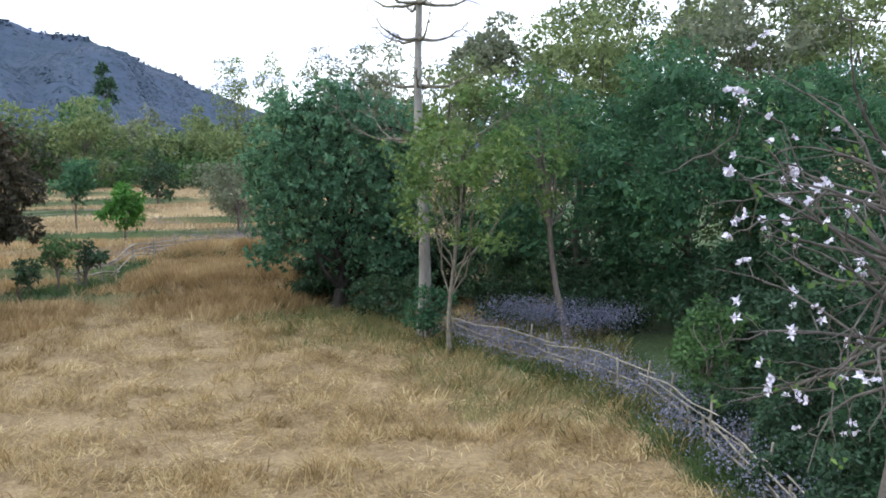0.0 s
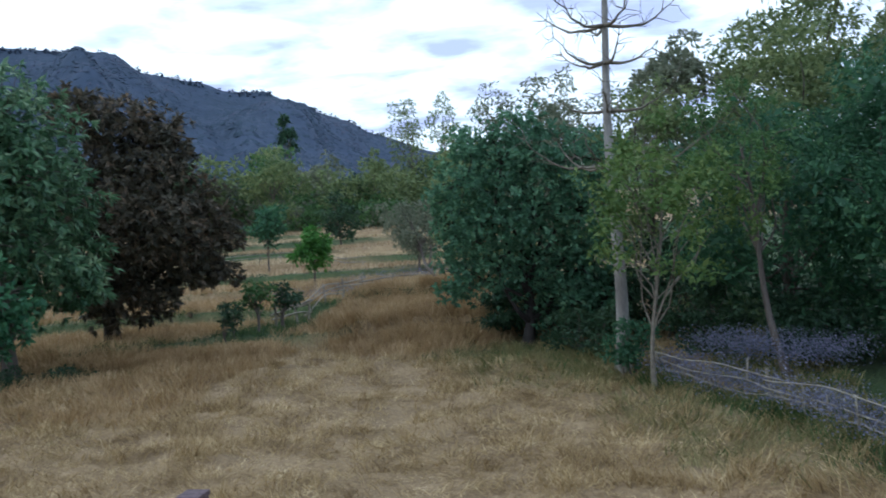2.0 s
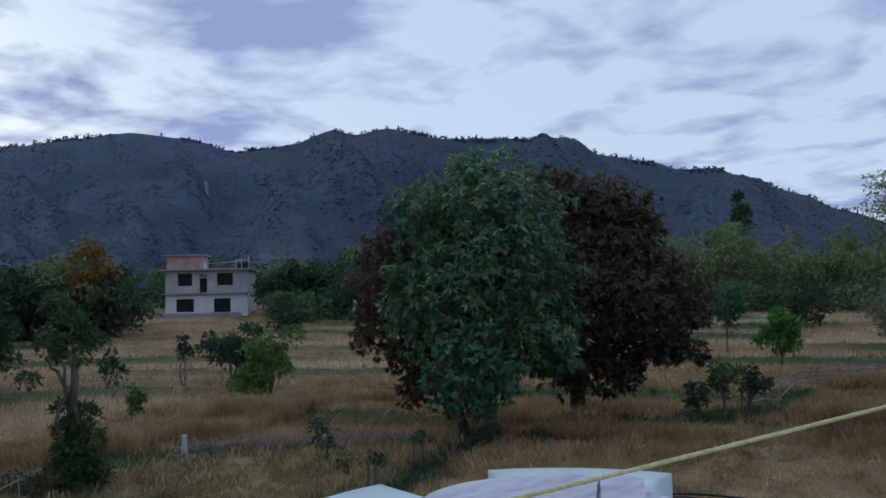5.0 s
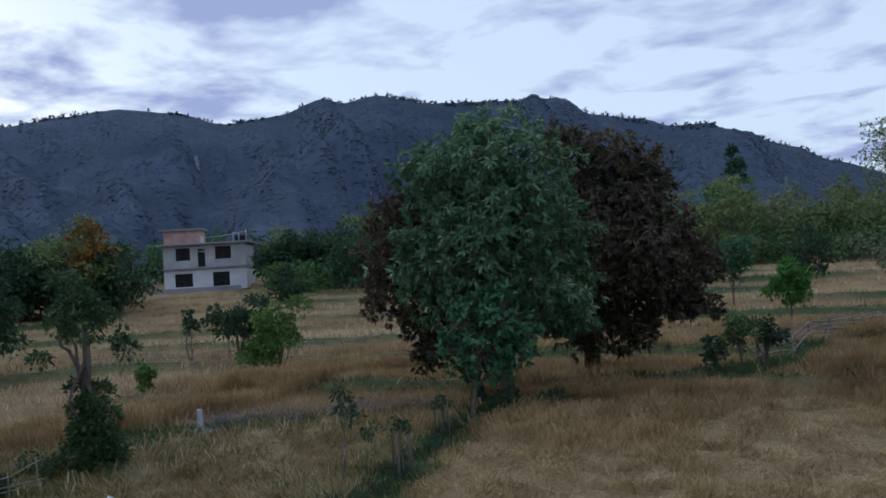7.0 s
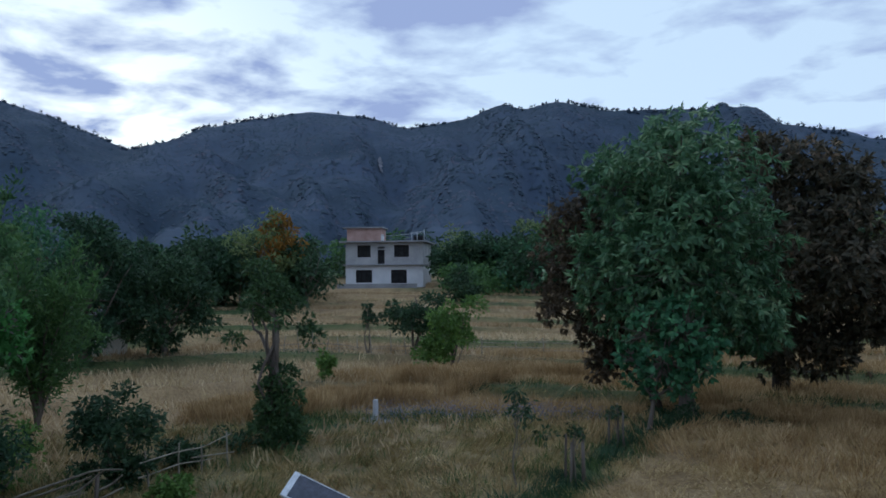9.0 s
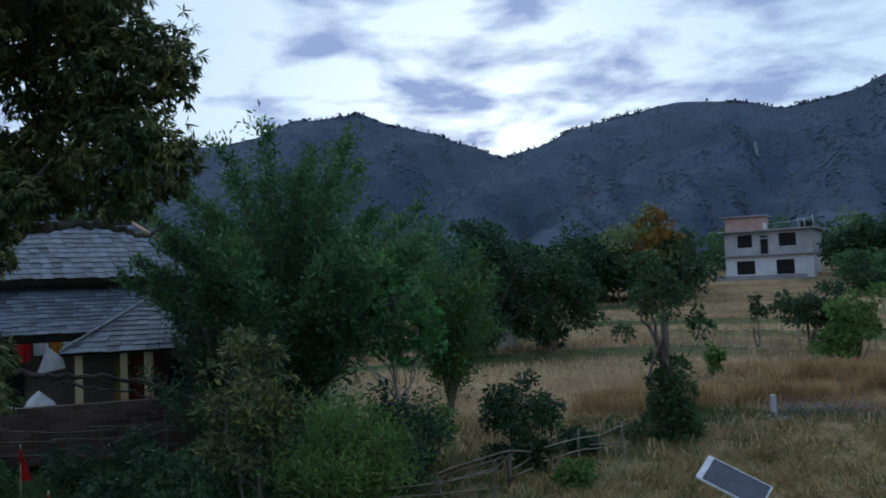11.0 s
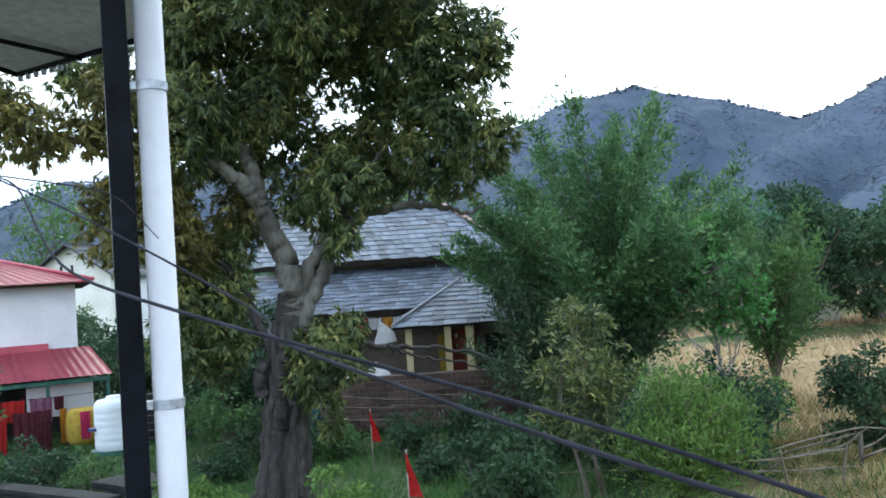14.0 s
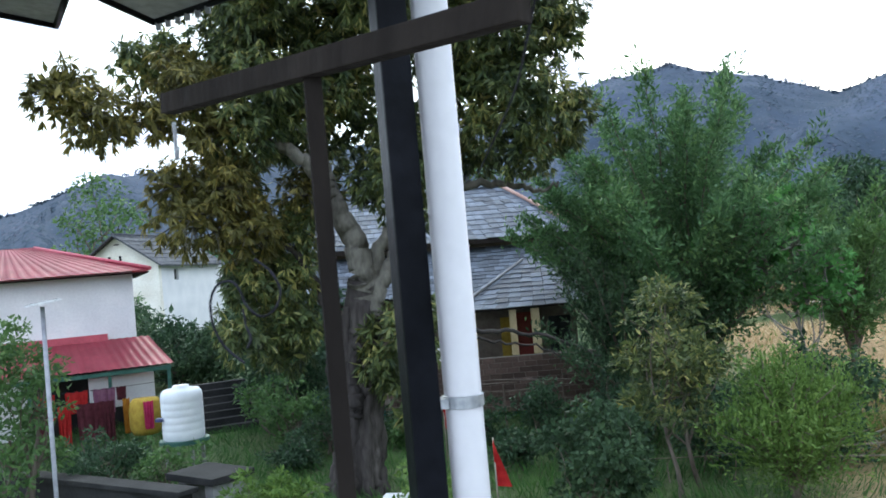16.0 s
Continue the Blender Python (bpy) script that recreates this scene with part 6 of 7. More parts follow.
def slate_house():
    h = thing("house", "old house with two-tiered slate roof and porch", "house", -29.0, -4.3, 0.15, 97.5)
    # walls
    # both storeys take the wall colour darkened for eave shade
    part("wall", box(-5.2, 1.2, 0.4, 2.9, 4.4, 3.9), M_EAVE_SHADED, h, "brown ground floor wall darkened for the eave shade")
    part("wall", box(-5.0, 2.2, 3.9, 2.7, 4.3, 5.2), M_EAVE_SHADED, h)
    part("plinth", box(-5.4, -1.4, 0.0, 3.4, 4.6, 0.9), M_TEALWALL, h, "teal painted plinth")
    # roof boards under the slates
    lo = [(-5.6, -0.05, 3.62), (3.3, -0.05, 3.62), (3.0, 2.1, 5.02), (-5.6, 2.1, 5.02)]
    up = [(-5.6, 1.75, 5.28), (3.4, 1.75, 5.28), (1.0, 4.7, 7.2), (-5.6, 4.7, 7.2)]
    hip = [(3.4, 1.75, 5.28), (3.4, 7.0, 5.28), (1.0, 4.7, 7.2)]
    back = [(3.4, 7.0, 5.28), (-5.6, 7.0, 5.28), (-5.6, 4.7, 7.2), (1.0, 4.7, 7.2)]
    r1 = part("roof", slab(lo, 0.06), M_DARKWOOD, h, "lower slate roof")
    r2 = part("roof", slab(up, 0.06), M_DARKWOOD, h, "upper slate roof")
    part("roof", slab(hip, 0.05), M_SLATE, h, "hipped slate end")
    part("roof", slab(back, 0.05), M_SLATE, h)
    part("fascia", box(-5.6, 1.66, 5.12, 3.45, 1.74, 5.26), M_DARKWOOD, h)
    part("fascia", box(-5.6, -0.14, 3.46, 3.35, -0.06, 3.6), M_DARKWOOD, h)
    # porch with a hipped roof
    pr = [[(-0.9, -1.75, 3.12), (3.9, -1.75, 3.12), (2.1, 0.55, 4.45), (1.3, 0.55, 4.45)], [(-0.9, 0.6, 3.32), (-0.9, -1.75, 3.12), (1.3, 0.55, 4.45), (1.25, 0.62, 4.45)],
          [(3.9, -1.75, 3.12), (3.9, 0.9, 3.2), (2.15, 0.62, 4.45), (2.1, 0.55, 4.45)]]
    porch = [part("porch_roof", slab(p, 0.06), M_DARKWOOD, h, "slate porch roof") for p in pr]
    for x, w in ((-0.45, 0.2), (0.72, 0.2), (1.38, 0.24), (3.6, 0.22)):
        part("pillar", box(x - w / 2, -1.5, 0.9, x + w / 2, -1.28, 3.06, 0.02), M_CREAM, h, "cream painted porch pillar")
    part("door", box(0.86, 1.1, 0.9, 1.7, 1.18, 2.8), M_DOOR, h, "dark red door")
    part("door", box(-3.0, 1.1, 0.9, -2.1, 1.18, 2.7), M_DARK, h, "dark doorway")
    part("window", box(2.0, 1.12, 1.5, 2.7, 1.18, 2.6), M_DARK, h)
    rod("ridge_cap", [(3.4, 1.75, 5.36), (1.0, 4.7, 7.3)], 0.07, M_BRICKPAINT, h, "reddish ridge tiles", 6)
    rod("ridge_cap", [(-5.6, 4.7, 7.26), (1.0, 4.7, 7.26)], 0.08, M_SLATE, h, "", 6)
    rod("porch_ridge", [(-0.9, -1.75, 3.2), (1.3, 0.55, 4.50)], 0.035, M_CEMENT, h, "grey mortar ridge", 6)
    # slates, laid in rows
    slate_field(r2, *[Vector(p) for p in up], 11, 0.31)
    slate_field(r1, *[Vector(p) for p in lo], 12, 0.33)
    for p, q in zip(porch, pr):
        slate_field(p, *[Vector(v) for v in q], 10 if q is pr[0] else 8)
    # washing and household things under the eaves
    g = "washing under the eaves"
    for x, m, w, dz in ((-2.0, C_RED, 0.5, 0.5), (-1.5, C_WHITE, 0.4, 0.35), (-1.1, C_ORANGE, 0.3, 0.4), (-0.75, C_WHITE, 0.35, 0.3)):
        c = thing("hanging_cloth", "cloth hung under the slate eave", "cloth", *(h.matrix_world @ Vector((x, -0.3, 3.4))), 97.5, g)
        part("cloth", hanging(w, dz, 0.02), m, c)
    w = thing("canvas_sheet", "white canvas sheet slung between porch posts", "canvas", *(h.matrix_world @ Vector((-0.95, -0.75, 3.3))), 97.5)
    part("canvas", slab([(-0.62, 0, -0.75), (0.12, 0.0, -0.62), (0.05, 0.05, -0.35), (-0.35, 0.02, 0.02), (-0.46, 0.0, -0.28)], 0.02, (0, -1, 0)), C_WHITE, w)
    w = thing("wall_board", "mustard painted board beside a red door", "board", *(h.matrix_world @ Vector((0.62, 0.9, 0.9))), 97.5)
    part("board", box(-0.18, 0, 0, 0.18, 0.04, 1.8, 0.006), C_MUSTARD, w)
    w = thing("canvas_bundle", "white canvas draped over a heap beside the house", "bundle", *(h.matrix_world @ Vector((-2.2, -0.9, 0.85))), 97.5)
    part("canvas", heap(0.75, 0.5, 0.75), C_WHITE, w, "", True)
    w = thing("canvas_bundle", "grey sheet spread over a low heap beside the house", "bundle", *(h.matrix_world @ Vector((-1.5, -1.05, 0.9))), 97.5)
    part("canvas", heap(0.66, 0.34, 0.98), C_WHITE, w, "", True)


def hanging(w, h, fold):
    bm = bmesh.new()
    n, m = 9, 4
    g = [[bm.verts.new((w * (i / n - 0.5) * (1 - 0.1 * j / m), fold * math.sin(i * 2.4) * (0.4 + j / m), -h * j / m + 0.015 * math.sin(i * 1.7))) for i in range(n + 1)] for j in range(m + 1)]
    for j in range(m):
        for i in range(n):
            bm.faces.new((g[j][i], g[j + 1][i], g[j + 1][i + 1], g[j][i + 1]))
    bmesh.ops.solidify(bm, geom=bm.faces[:], thickness=0.008)
    return bm


def heap(rx, ry, h):
    bm = bmesh.new()
    bmesh.ops.create_icosphere(bm, subdivisions=3, radius=1)
    for v in bm.verts:
        n = noise.noise(v.co * 1.7 + Vector((rx, h, 2)))
        v.co = Vector((v.co.x * rx * (1 + 0.25 * n), v.co.y * ry * (1 + 0.25 * n), max(0, v.co.z) ** 0.8 * h * (1 + 0.4 * n)))
    return bm


slate_house()


# masonry bank below the slate house
def block_wall(name, label, x, y, z, rz, length, courses, seed, mat=M_BRICK, bl=0.34, bh=0.155):
    w = thing(name, label, "wall", x, y, z, rz)
    core = part("mortar", box(0, 0.02, 0, length, 0.3, courses * bh), M_MORTAR, w)
    rr = random.Random(seed)
    shapes = []
    for k in range(6):
        bm = box(-bl / 2 + 0.006, 0, 0.005, bl / 2 - 0.006, 0.2, bh - 0.008)
        for v in bm.verts:
            v.co += Vector((rr.uniform(-0.008, 0.008), rr.uniform(-0.012, 0.008), rr.uniform(-0.006, 0.006)))
        me = bpy.data.meshes.new("brick")
        bm.to_mesh(me)
        bm.free()
        me.materials.append(mat)
        shapes.append(me)
    for c in range(courses):
        n = int(length / bl)
        for k in range(n):
            b = new("brick", rr.choice(shapes))
            b.parent = core
            b.location = (bl / 2 + k * bl + (bl / 2 if c % 2 and k < n - 1 else 0), rr.uniform(-0.012, 0.012), c * bh)
    return w


block_wall("brick_wall", "weathered red masonry wall below the slate house", -26.75, -7.2, 0.35, 95, 7.4, 10, 3)


# ---- red-roofed house ----
def corrugated(p0, p1, q1, q0, waves, amp, thick=0.012):
    """A ribbed sheet between the eave p0-p1 and the top q0-q1."""
    bm = bmesh.new()
    p0, p1, q1, q0 = (Vector(p) for p in (p0, p1, q1, q0))
    n = waves * 4
    nrm = (p1 - p0).cross(q0 - p0).normalized()
    lo, hi = [], []
    for i in range(n + 1):
        h = nrm * amp * (1, 1, 0, 0)[i % 4]
        lo.append(bm.verts.new(p0.lerp(p1, i / n) + h))
        hi.append(bm.verts.new(q0.lerp(q1, i / n) + h))
    for i in range(n):
        bm.faces.new((lo[i], lo[i + 1], hi[i + 1], hi[i]))
    bmesh.ops.solidify(bm, geom=bm.faces[:], thickness=thick)
    return bm


def red_house():
    h = thing("house", "white two-storey house with red sheet roof", "house", -29.43, -16.09, 0.3, 122)
    # local x runs away along the front to the west end at 0, front faces -y
    W, D, H = 8.0, 6.0, 5.1
    part("wall", wall_with_holes(W, H, 0.22, []), M_PLASTER, h, "plain white painted wall").location = (-W, 0, 0)
    part("wall", box(-0.22, 0.225, 0, 0, D, H), M_PLASTER, h)
    part("wall", box(-W, 0.225, 0, -W + 0.22, D, H), M_PLASTER, h)
    part("wall", box(-W + 0.22, D - 0.22, 0, -0.22, D, H), M_PLASTER, h)
    e = 0.55
    a, b, c, d = (-W - e, -e, H - 0.02), (e, -e, H - 0.02), (e, D + e, H - 0.02), (-W - e, D + e, H - 0.02)
    r, s = (-3.0, D / 2, H + 1.15), (-W + 3.0, D / 2, H + 1.15)
    part("roof", corrugated(a, b, r, s, 26, 0.016), M_REDROOF, h, "red ribbed sheet roof")
    part("roof", corrugated(b, c, r, r, 18, 0.016), M_REDROOF, h, "red ribbed sheet roof")
    part("roof", corrugated(c, d, s, r, 26, 0.035), M_REDROOF, h)
    part("ceiling_board", box(-W - e + 0.05, -e + 0.05, H - 0.1, e - 0.05, D + e - 0.05, H - 0.06), M_DARKWOOD, h)
    rod("ridge_cap", [(e, -e, H + 0.04), r], 0.07, M_REDROOF, h, "", 6)
    # lean-to in front
    part("porch_roof", corrugated((-5.2, -2.7, 2.1), (0.85, -2.7, 2.1), (0.35, -0.05, 2.9), (-5.2, -0.05, 2.9), 24, 0.016), M_REDROOF, h, "red sheet lean-to roof")
    part("flashing", box(-4.6, -0.16, 2.85, -0.9, -0.02, 3.1), M_REDROOF, h)
    for x in (-3.2, -1.0, 0.7):
        part("post", box(x - 0.05, -2.6, 0, x + 0.05, -2.5, 2.06), M_GREENPAINT, h, "green painted post")
    part("beam", box(-5.2, -2.62, 1.92, 0.78, -2.48, 2.04), M_GREENPAINT, h)
    # near-black sheet along the white wall, under the lean-to roof
    part("dark_back_sheet", box(-3.4, -0.2, 0.0, 0.3, -0.05, 2.6), M_DARK, h)
    part("white_panel", box(-1.6, -2.0, 0.9, 0.3, -1.9, 1.85), M_PLASTER, h)
    line = h.matrix_world
    clothes = [(-1.95, C_RED, .62, .62), (-1.2, C_MAUVE, .62, .75), (-2.75, C_RED, .45, .75), (-0.72, C_DARK, .28, .4), (-2.3, C_RED, .34, 1.15), (-1.62, C_DARK, .72, 1.05), (-1.12, C_DARK, .34, 1.2), (-2.9, C_DARK, .4, 1.1), (-0.62, C_ORANGE, .2, 1.02)]
    ln = thing("clothes_line", "thin line with washing before the lean-to", "clothes line", *(line @ Vector((0, -2.95, 1.62))), 122)
    rod("line", [(-3.3, 0, 0.0), (-1.0, 0, -0.05), (0.7, 0, 0.0)], 0.008, M_CABLE, ln, "", 5)
    for x, m, w, ht in clothes:
        c = thing("hanging_cloth", "coloured washing hung on a line", "cloth", *(line @ Vector((x, -2.95 - (0.25 if ht > 1 else 0.0), 1.6 - (0.35 if ht > 1 else 0)))), 122, "washing on the line")
        part("cloth", hanging(w, ht, 0.04), m, c)
    d0 = thing("drum", "large mustard sack-covered drum with a red cloth", "drum", *(line @ Vector((-0.1, -3.3, 0.15))), 122)
    part("body", lathe([(0.36, 0), (0.46, 0.15), (0.48, 0.6), (0.44, 0.95), (0.36, 1.05)], 20), C_MUSTARD, d0, "", True)
    c = part("red_cloth", hanging(0.28, 0.8, 0.02), C_PINK, d0, "red cloth hung over the side")
    c.location = (0.05, -0.5, 1.0)


red_house()


def gabled_house():
    h = thing("house", "old whitewashed house with stained gable and slate roof", "house", -58.05, -35.68, 0.95, 85)
    W, D, H, A = 6.2, 8.5, 5.9, 7.95
    g = poly([(0, 0, 0), (W, 0, 0), (W, 0, H), (W / 2, 0, A), (0, 0, H), (0, 0.3, 0), (W, 0.3, 0), (W, 0.3, H), (W / 2, 0.3, A), (0, 0.3, H)],
             [(0, 1, 2, 3, 4), (9, 8, 7, 6, 5), (1, 0, 5, 6), (2, 1, 6, 7), (3, 2, 7, 8), (4, 3, 8, 9), (0, 4, 9, 5)])
    # gable limewash is warmer and paler than the side wall's plaster
    part("wall", g, M_LIME, h, "warm cream gable wall with flaking plaster")
    sw = part("wall", wall_with_holes(D, H, 0.3, [(1.6, 4.6, 2.2, 5.4)]), M_PLASTER, h, "whitewashed side wall")
    sw.matrix_local = pose(W, 0.305, 0, 0, 0, 90)
    part("window", box(W - 0.25, 1.95, 4.65, W - 0.2, 2.5, 5.35), M_DARK, h, "small dark window")
    part("wall", box(0, 0.31, 0, 0.3, D, H), M_PLASTER, h)
    for x0, x1, z0, z1 in ((2.35, 2.55, 6.1, 6.55), (3.2, 3.4, 6.1, 6.55), (2.85, 3.3, 7.3, 7.38)):
        part("vent", box(x0, -0.02, z0, x1, -0.004, z1), M_DARK, h)
    o = 0.5
    for sx in (0, 1):
        xe, s = (-o, 1) if not sx else (W + o, -1)
        ze = H - (A - H) / (W / 2) * o + 0.04
        p = [(xe, -o, ze + .08), (W / 2, -o, A + .1), (W / 2, D, A + .1), (xe, D, ze + .08)]
        part("roof", slab(p if not sx else p[::-1], 0.14), M_SLATE_OLD, h, "dark slate roof slope")
    rod("ridge_cap", [(W / 2, -o, A + 0.13), (W / 2, D, A + 0.13)], 0.09, M_SLATE_OLD, h, "", 6)
    for zc in range(7):                                              # courses of slate on the slope towards the yard
        k = (zc + 0.5) / 7
        xe, ze = W / 2 + (W / 2 + o) * k, A + 0.1 - (A - H) / (W / 2) * (W / 2 + o) * k + 0.012
        part("slate_course", box(xe - 0.02, -o, ze, xe + 0.02, D, ze + 0.03), M_SLATE_OLD, h)
    part("fascia", slab([(-o, -o - 0.03, H - 0.66 * o), (W / 2, -o - 0.03, A - 0.02), (W / 2, -o + 0.06, A - 0.02), (-o, -o + 0.06, H - 0.66 * o)], 0.2), M_DARKWOOD, h)
    wl = thing("compound_wall", "low grey compound wall below a whitewashed house", "wall", *(h.matrix_world @ Vector((-4.0, -3.4, -0.6))), 85)
    part("wall", box(0, 0, 0, 7.9, 0.25, 1.1, 0.02), M_CEMENT, wl)
    part("coping", box(-0.03, -0.04, 1.104, 7.93, 0.29, 1.18, 0.01), M_CEMENT, wl)
    f = thing("iron_gate", "rusty iron railing before a whitewashed house", "gate", *(h.matrix_world @ Vector((4.2, -3.0, 0.1))), 85)
    rod("rail", [(0, 0, 1.15), (3.0, 0, 1.2)], 0.03, M_DARKWOOD, f, "", 6)
    for k in range(9):
        rod("bar", [(k * 3 / 8, 0, 0), (k * 3 / 8, 0, 1.18)], 0.02, M_DARKWOOD, f, "", 6)
    part("pillar", box(3.0, -0.15, 0, 3.4, 0.2, 1.4), M_CEMENT, f)


gabled_house()
# near-black cement for the garden wall, bench slab and steps
M_DARKCEMENT = surface("dark_cement", (0.012, 0.013, 0.014), (0.034, 0.034, 0.035), 1.2, 0.9, 0.5, fine=12)

# ---- fences ----


def stick_fence(label, line, rails, h, gap, seed, r=0.02, tilt=0.12, category="fence", wood=None):
    wood = wood or M_STICK
    rr = random.Random(seed)
    x0, y0 = line[0]
    f = thing("stick_fence", label, category, x0, y0, lie(x0, y0))
    o = Vector((x0, y0, lie(x0, y0)))
    posts = []
    for (ax, ay), (bx, by) in zip(line, line[1:]):
        n = max(1, round(math.hypot(bx - ax, by - ay) / gap))
        for k in range(n):
            t = (k + rr.uniform(-0.2, 0.2)) / n
            x, y = ax + (bx - ax) * t, ay + (by - ay) * t
            posts.append(Vector((x, y, lie(x, y) - 0.1)) - o)
    for p in posts:
        top = p + Vector((rr.uniform(-tilt, tilt), rr.uniform(-tilt, tilt), h * rr.uniform(0.75, 1.25) + 0.1))
        rod("post", [p, (p + top) / 2 + Vector((rr.uniform(-.03, .03), rr.uniform(-.03, .03), 0)), top], r * 1.3, wood, f, "", 6, r)
    for z in rails:
        k = 0
        while k < len(posts) - 1:
            j = min(len(posts) - 1, k + rr.randint(2, 4))
            pts = [posts[i] + Vector((rr.uniform(-.06, .06), rr.uniform(-.06, .06), z + 0.1 + rr.uniform(-0.1, 0.1))) for i in range(k, j + 1)]
            d = (pts[-1] - pts[0]).normalized() * 0.3
            rod("rail", [pts[0] - d, *pts, pts[-1] + d], r * 0.9, wood, f, "", 6, r * 0.6)
            k = j
    return f


stick_fence("weathered bamboo fence along the field and wood", FENCE, (0.28, 0.5, 0.72), 0.85, 1.05, 5, 0.022)
stick_fence("loose bamboo poles laid along a fence", [(4.2, 17.0), (4.5, 14.0), (4.7, 11.0), (4.6, 8.6)], (0.35, 0.6), 0.6, 1.6, 6, 0.02)
stick_fence("bamboo fence along a green bank", [(-14.6, 33.5), (-14.2, 38), (-12.6, 43), (-9.0, 46.5)], (0.5, 0.75, 0.95), 1.05, 1.5, 8, 0.045)
stick_fence("low stick fence in the far terraces", [(-33, 56), (-25, 60), (-16, 58)], (0.4, 0.7), 0.7, 2.2, 9, 0.035)
stick_fence("thin wire and stick fence in the wheat", [(-38, 28.5), (-33, 33), (-28, 36)], (0.4, 0.75), 0.8, 1.8, 10, 0.025)
stick_fence("dry brushwood fence on a field bank", [(-44.5, 22), (-41, 25.5), (-38.6, 28)], (0.2, 0.4), 1.0, 0.8, 12, 0.025, 0.3)
stick_fence("crooked stick fence beside the yard", [(-19.6, 2.9), (-20.0, 5.0), (-20.4, 6.0)], (0.35, 0.6), 0.75, 0.9, 13, 0.022, 0.25, wood=M_BARK_TWIG)
stick_fence("broken stick fence between yard and field", [(-22.2, 7.4), (-23.0, 8.8), (-23.8, 10.4)], (0.4, 0.7), 0.8, 0.9, 14, 0.022, 0.2)
stick_fence("rough pole fence before the masonry wall", [(-25.4, -7.5), (-25.3, -4.6), (-25.4, -1.2)], (0.75, 1.1, 1.4), 1.5, 1.3, 15, 0.025, 0.2, wood=M_BARK)
stick_fence("slack line of pale poles across the yard", [(-19.9, -1.2), (-19.7, 1.1), (-19.4, 3.0)], (0.5,), 0.5, 1.1, 16, 0.013, 0.1, wood=M_BARK_TWIG)
# bent branches thrown over the yard fence
br = thing("brushwood", "long arched dry branches heaped at the yard edge", "brushwood", -20.8, 4.8, 0)
for line in ([(-0.27, -1.35, 0.09), (-0.14, -0.71, 0.56), (0.09, 0.3, 0.84), (0.25, 0.87, 1.0), (0.39, 1.35, 0.96)],
             [(-0.1, -1.08, 0.09), (-0.02, -0.68, 0.25), (-0.06, -0.81, 0.52)],
             [(-0.2, -0.45, 0.35), (-0.08, 0.1, 0.45), (0.07, 0.59, 0.58), (0.15, 0.92, 0.87), (0.19, 1.03, 0.95)],
             [(0.14, 0.9, 0.34), (0.3, 1.4, 0.58)],
             [(-0.08, 0.92, 0.47), (0.01, 1.22, 0.6), (0.09, 1.44, 0.79)],
             [(-0.19, -1.19, 0.14), (-0.19, -0.53, 0.47), (0.03, 0.24, 0.69), (0.2, 0.79, 0.86)]):
    rod("branch", line, 0.034, M_BARK_TWIG, br, "", 7, 0.016)
rod("stake", [(0.04, 0.94, 0.85), (0.03, 0.91, -0.1)], 0.045, M_BARK, br, "", 7)
# stakes in the field
for x, y, n in ((-16.3, 15.15, 5), (-18.05, 18.6, 3)):
    st = thing("stakes", "cluster of rough wooden stakes guarding a sapling", "stakes", x, y, lie(x, y), group="guarded saplings")
    for k in range(n):
        a = 6.28 * k / n
        rod("stake", [(0.24 * math.cos(a), 0.24 * math.sin(a), -0.1), (0.22 * math.cos(a), 0.2 * math.sin(a), 1.05 + 0.15 * (k % 2))], 0.035, M_BARK, st, "", 7, 0.028)
    tree("sapling", "guarded sapling with a few leaves among stakes", x, y, 1.0, 1.55, 0.5, (0.13, 0.06), 220, F_DARK, 0.02, M_BARK_TWIG, clumps=5, category="sapling")
mk = thing("boundary_stone", "pale upright pipe stub on a small stone base", "marker", -25.7, 15.75, lie(-25.7, 15.75))
part("stub", ring(0.09, 0, 0.75, 12), M_PVC, mk)
part("base", box(-0.7, -0.35, 0, 0.6, 0.35, 0.1, 0.03), M_CEMENT, mk)


# ---- yard things ----
def water_tank(x, y, z):
    t = thing("water_tank", "white plastic water tank on a low stand", "water tank", x, y, lie(x, y))
    prof = [(0.49, 0), (0.5, 0.03)]
    for k in range(6):
        z0 = 0.08 + k * 0.17
        prof += [(0.5, z0), (0.507, z0 + 0.03), (0.507, z0 + 0.11), (0.5, z0 + 0.14)]
    prof += [(0.49, 1.14), (0.42, 1.22), (0.2, 1.26), (0.2, 1.31), (0.03, 1.32)]
    g = part("body", lathe([(r, zz + z) for r, zz in prof], 32), M_TANKW, t, "", True)
    part("logo_bar", box(0.28, -0.5, z + 0.5, 0.46, -0.3, z + 0.58), M_BLUE, t, "faded blue printed mark")
    part("stand", ring(0.6, z - 0.09, z - 0.002, 24), M_GREENPAINT, t)
    for k in range(4):
        a = 0.8 + k * 1.57
        part("leg", box(0.45 * math.cos(a) - 0.04, 0.45 * math.sin(a) - 0.04, -0.05, 0.45 * math.cos(a) + 0.04, 0.45 * math.sin(a) + 0.04, z - 0.092), M_CEMENT, t)


water_tank(-22.7, -11.35, 0.85)


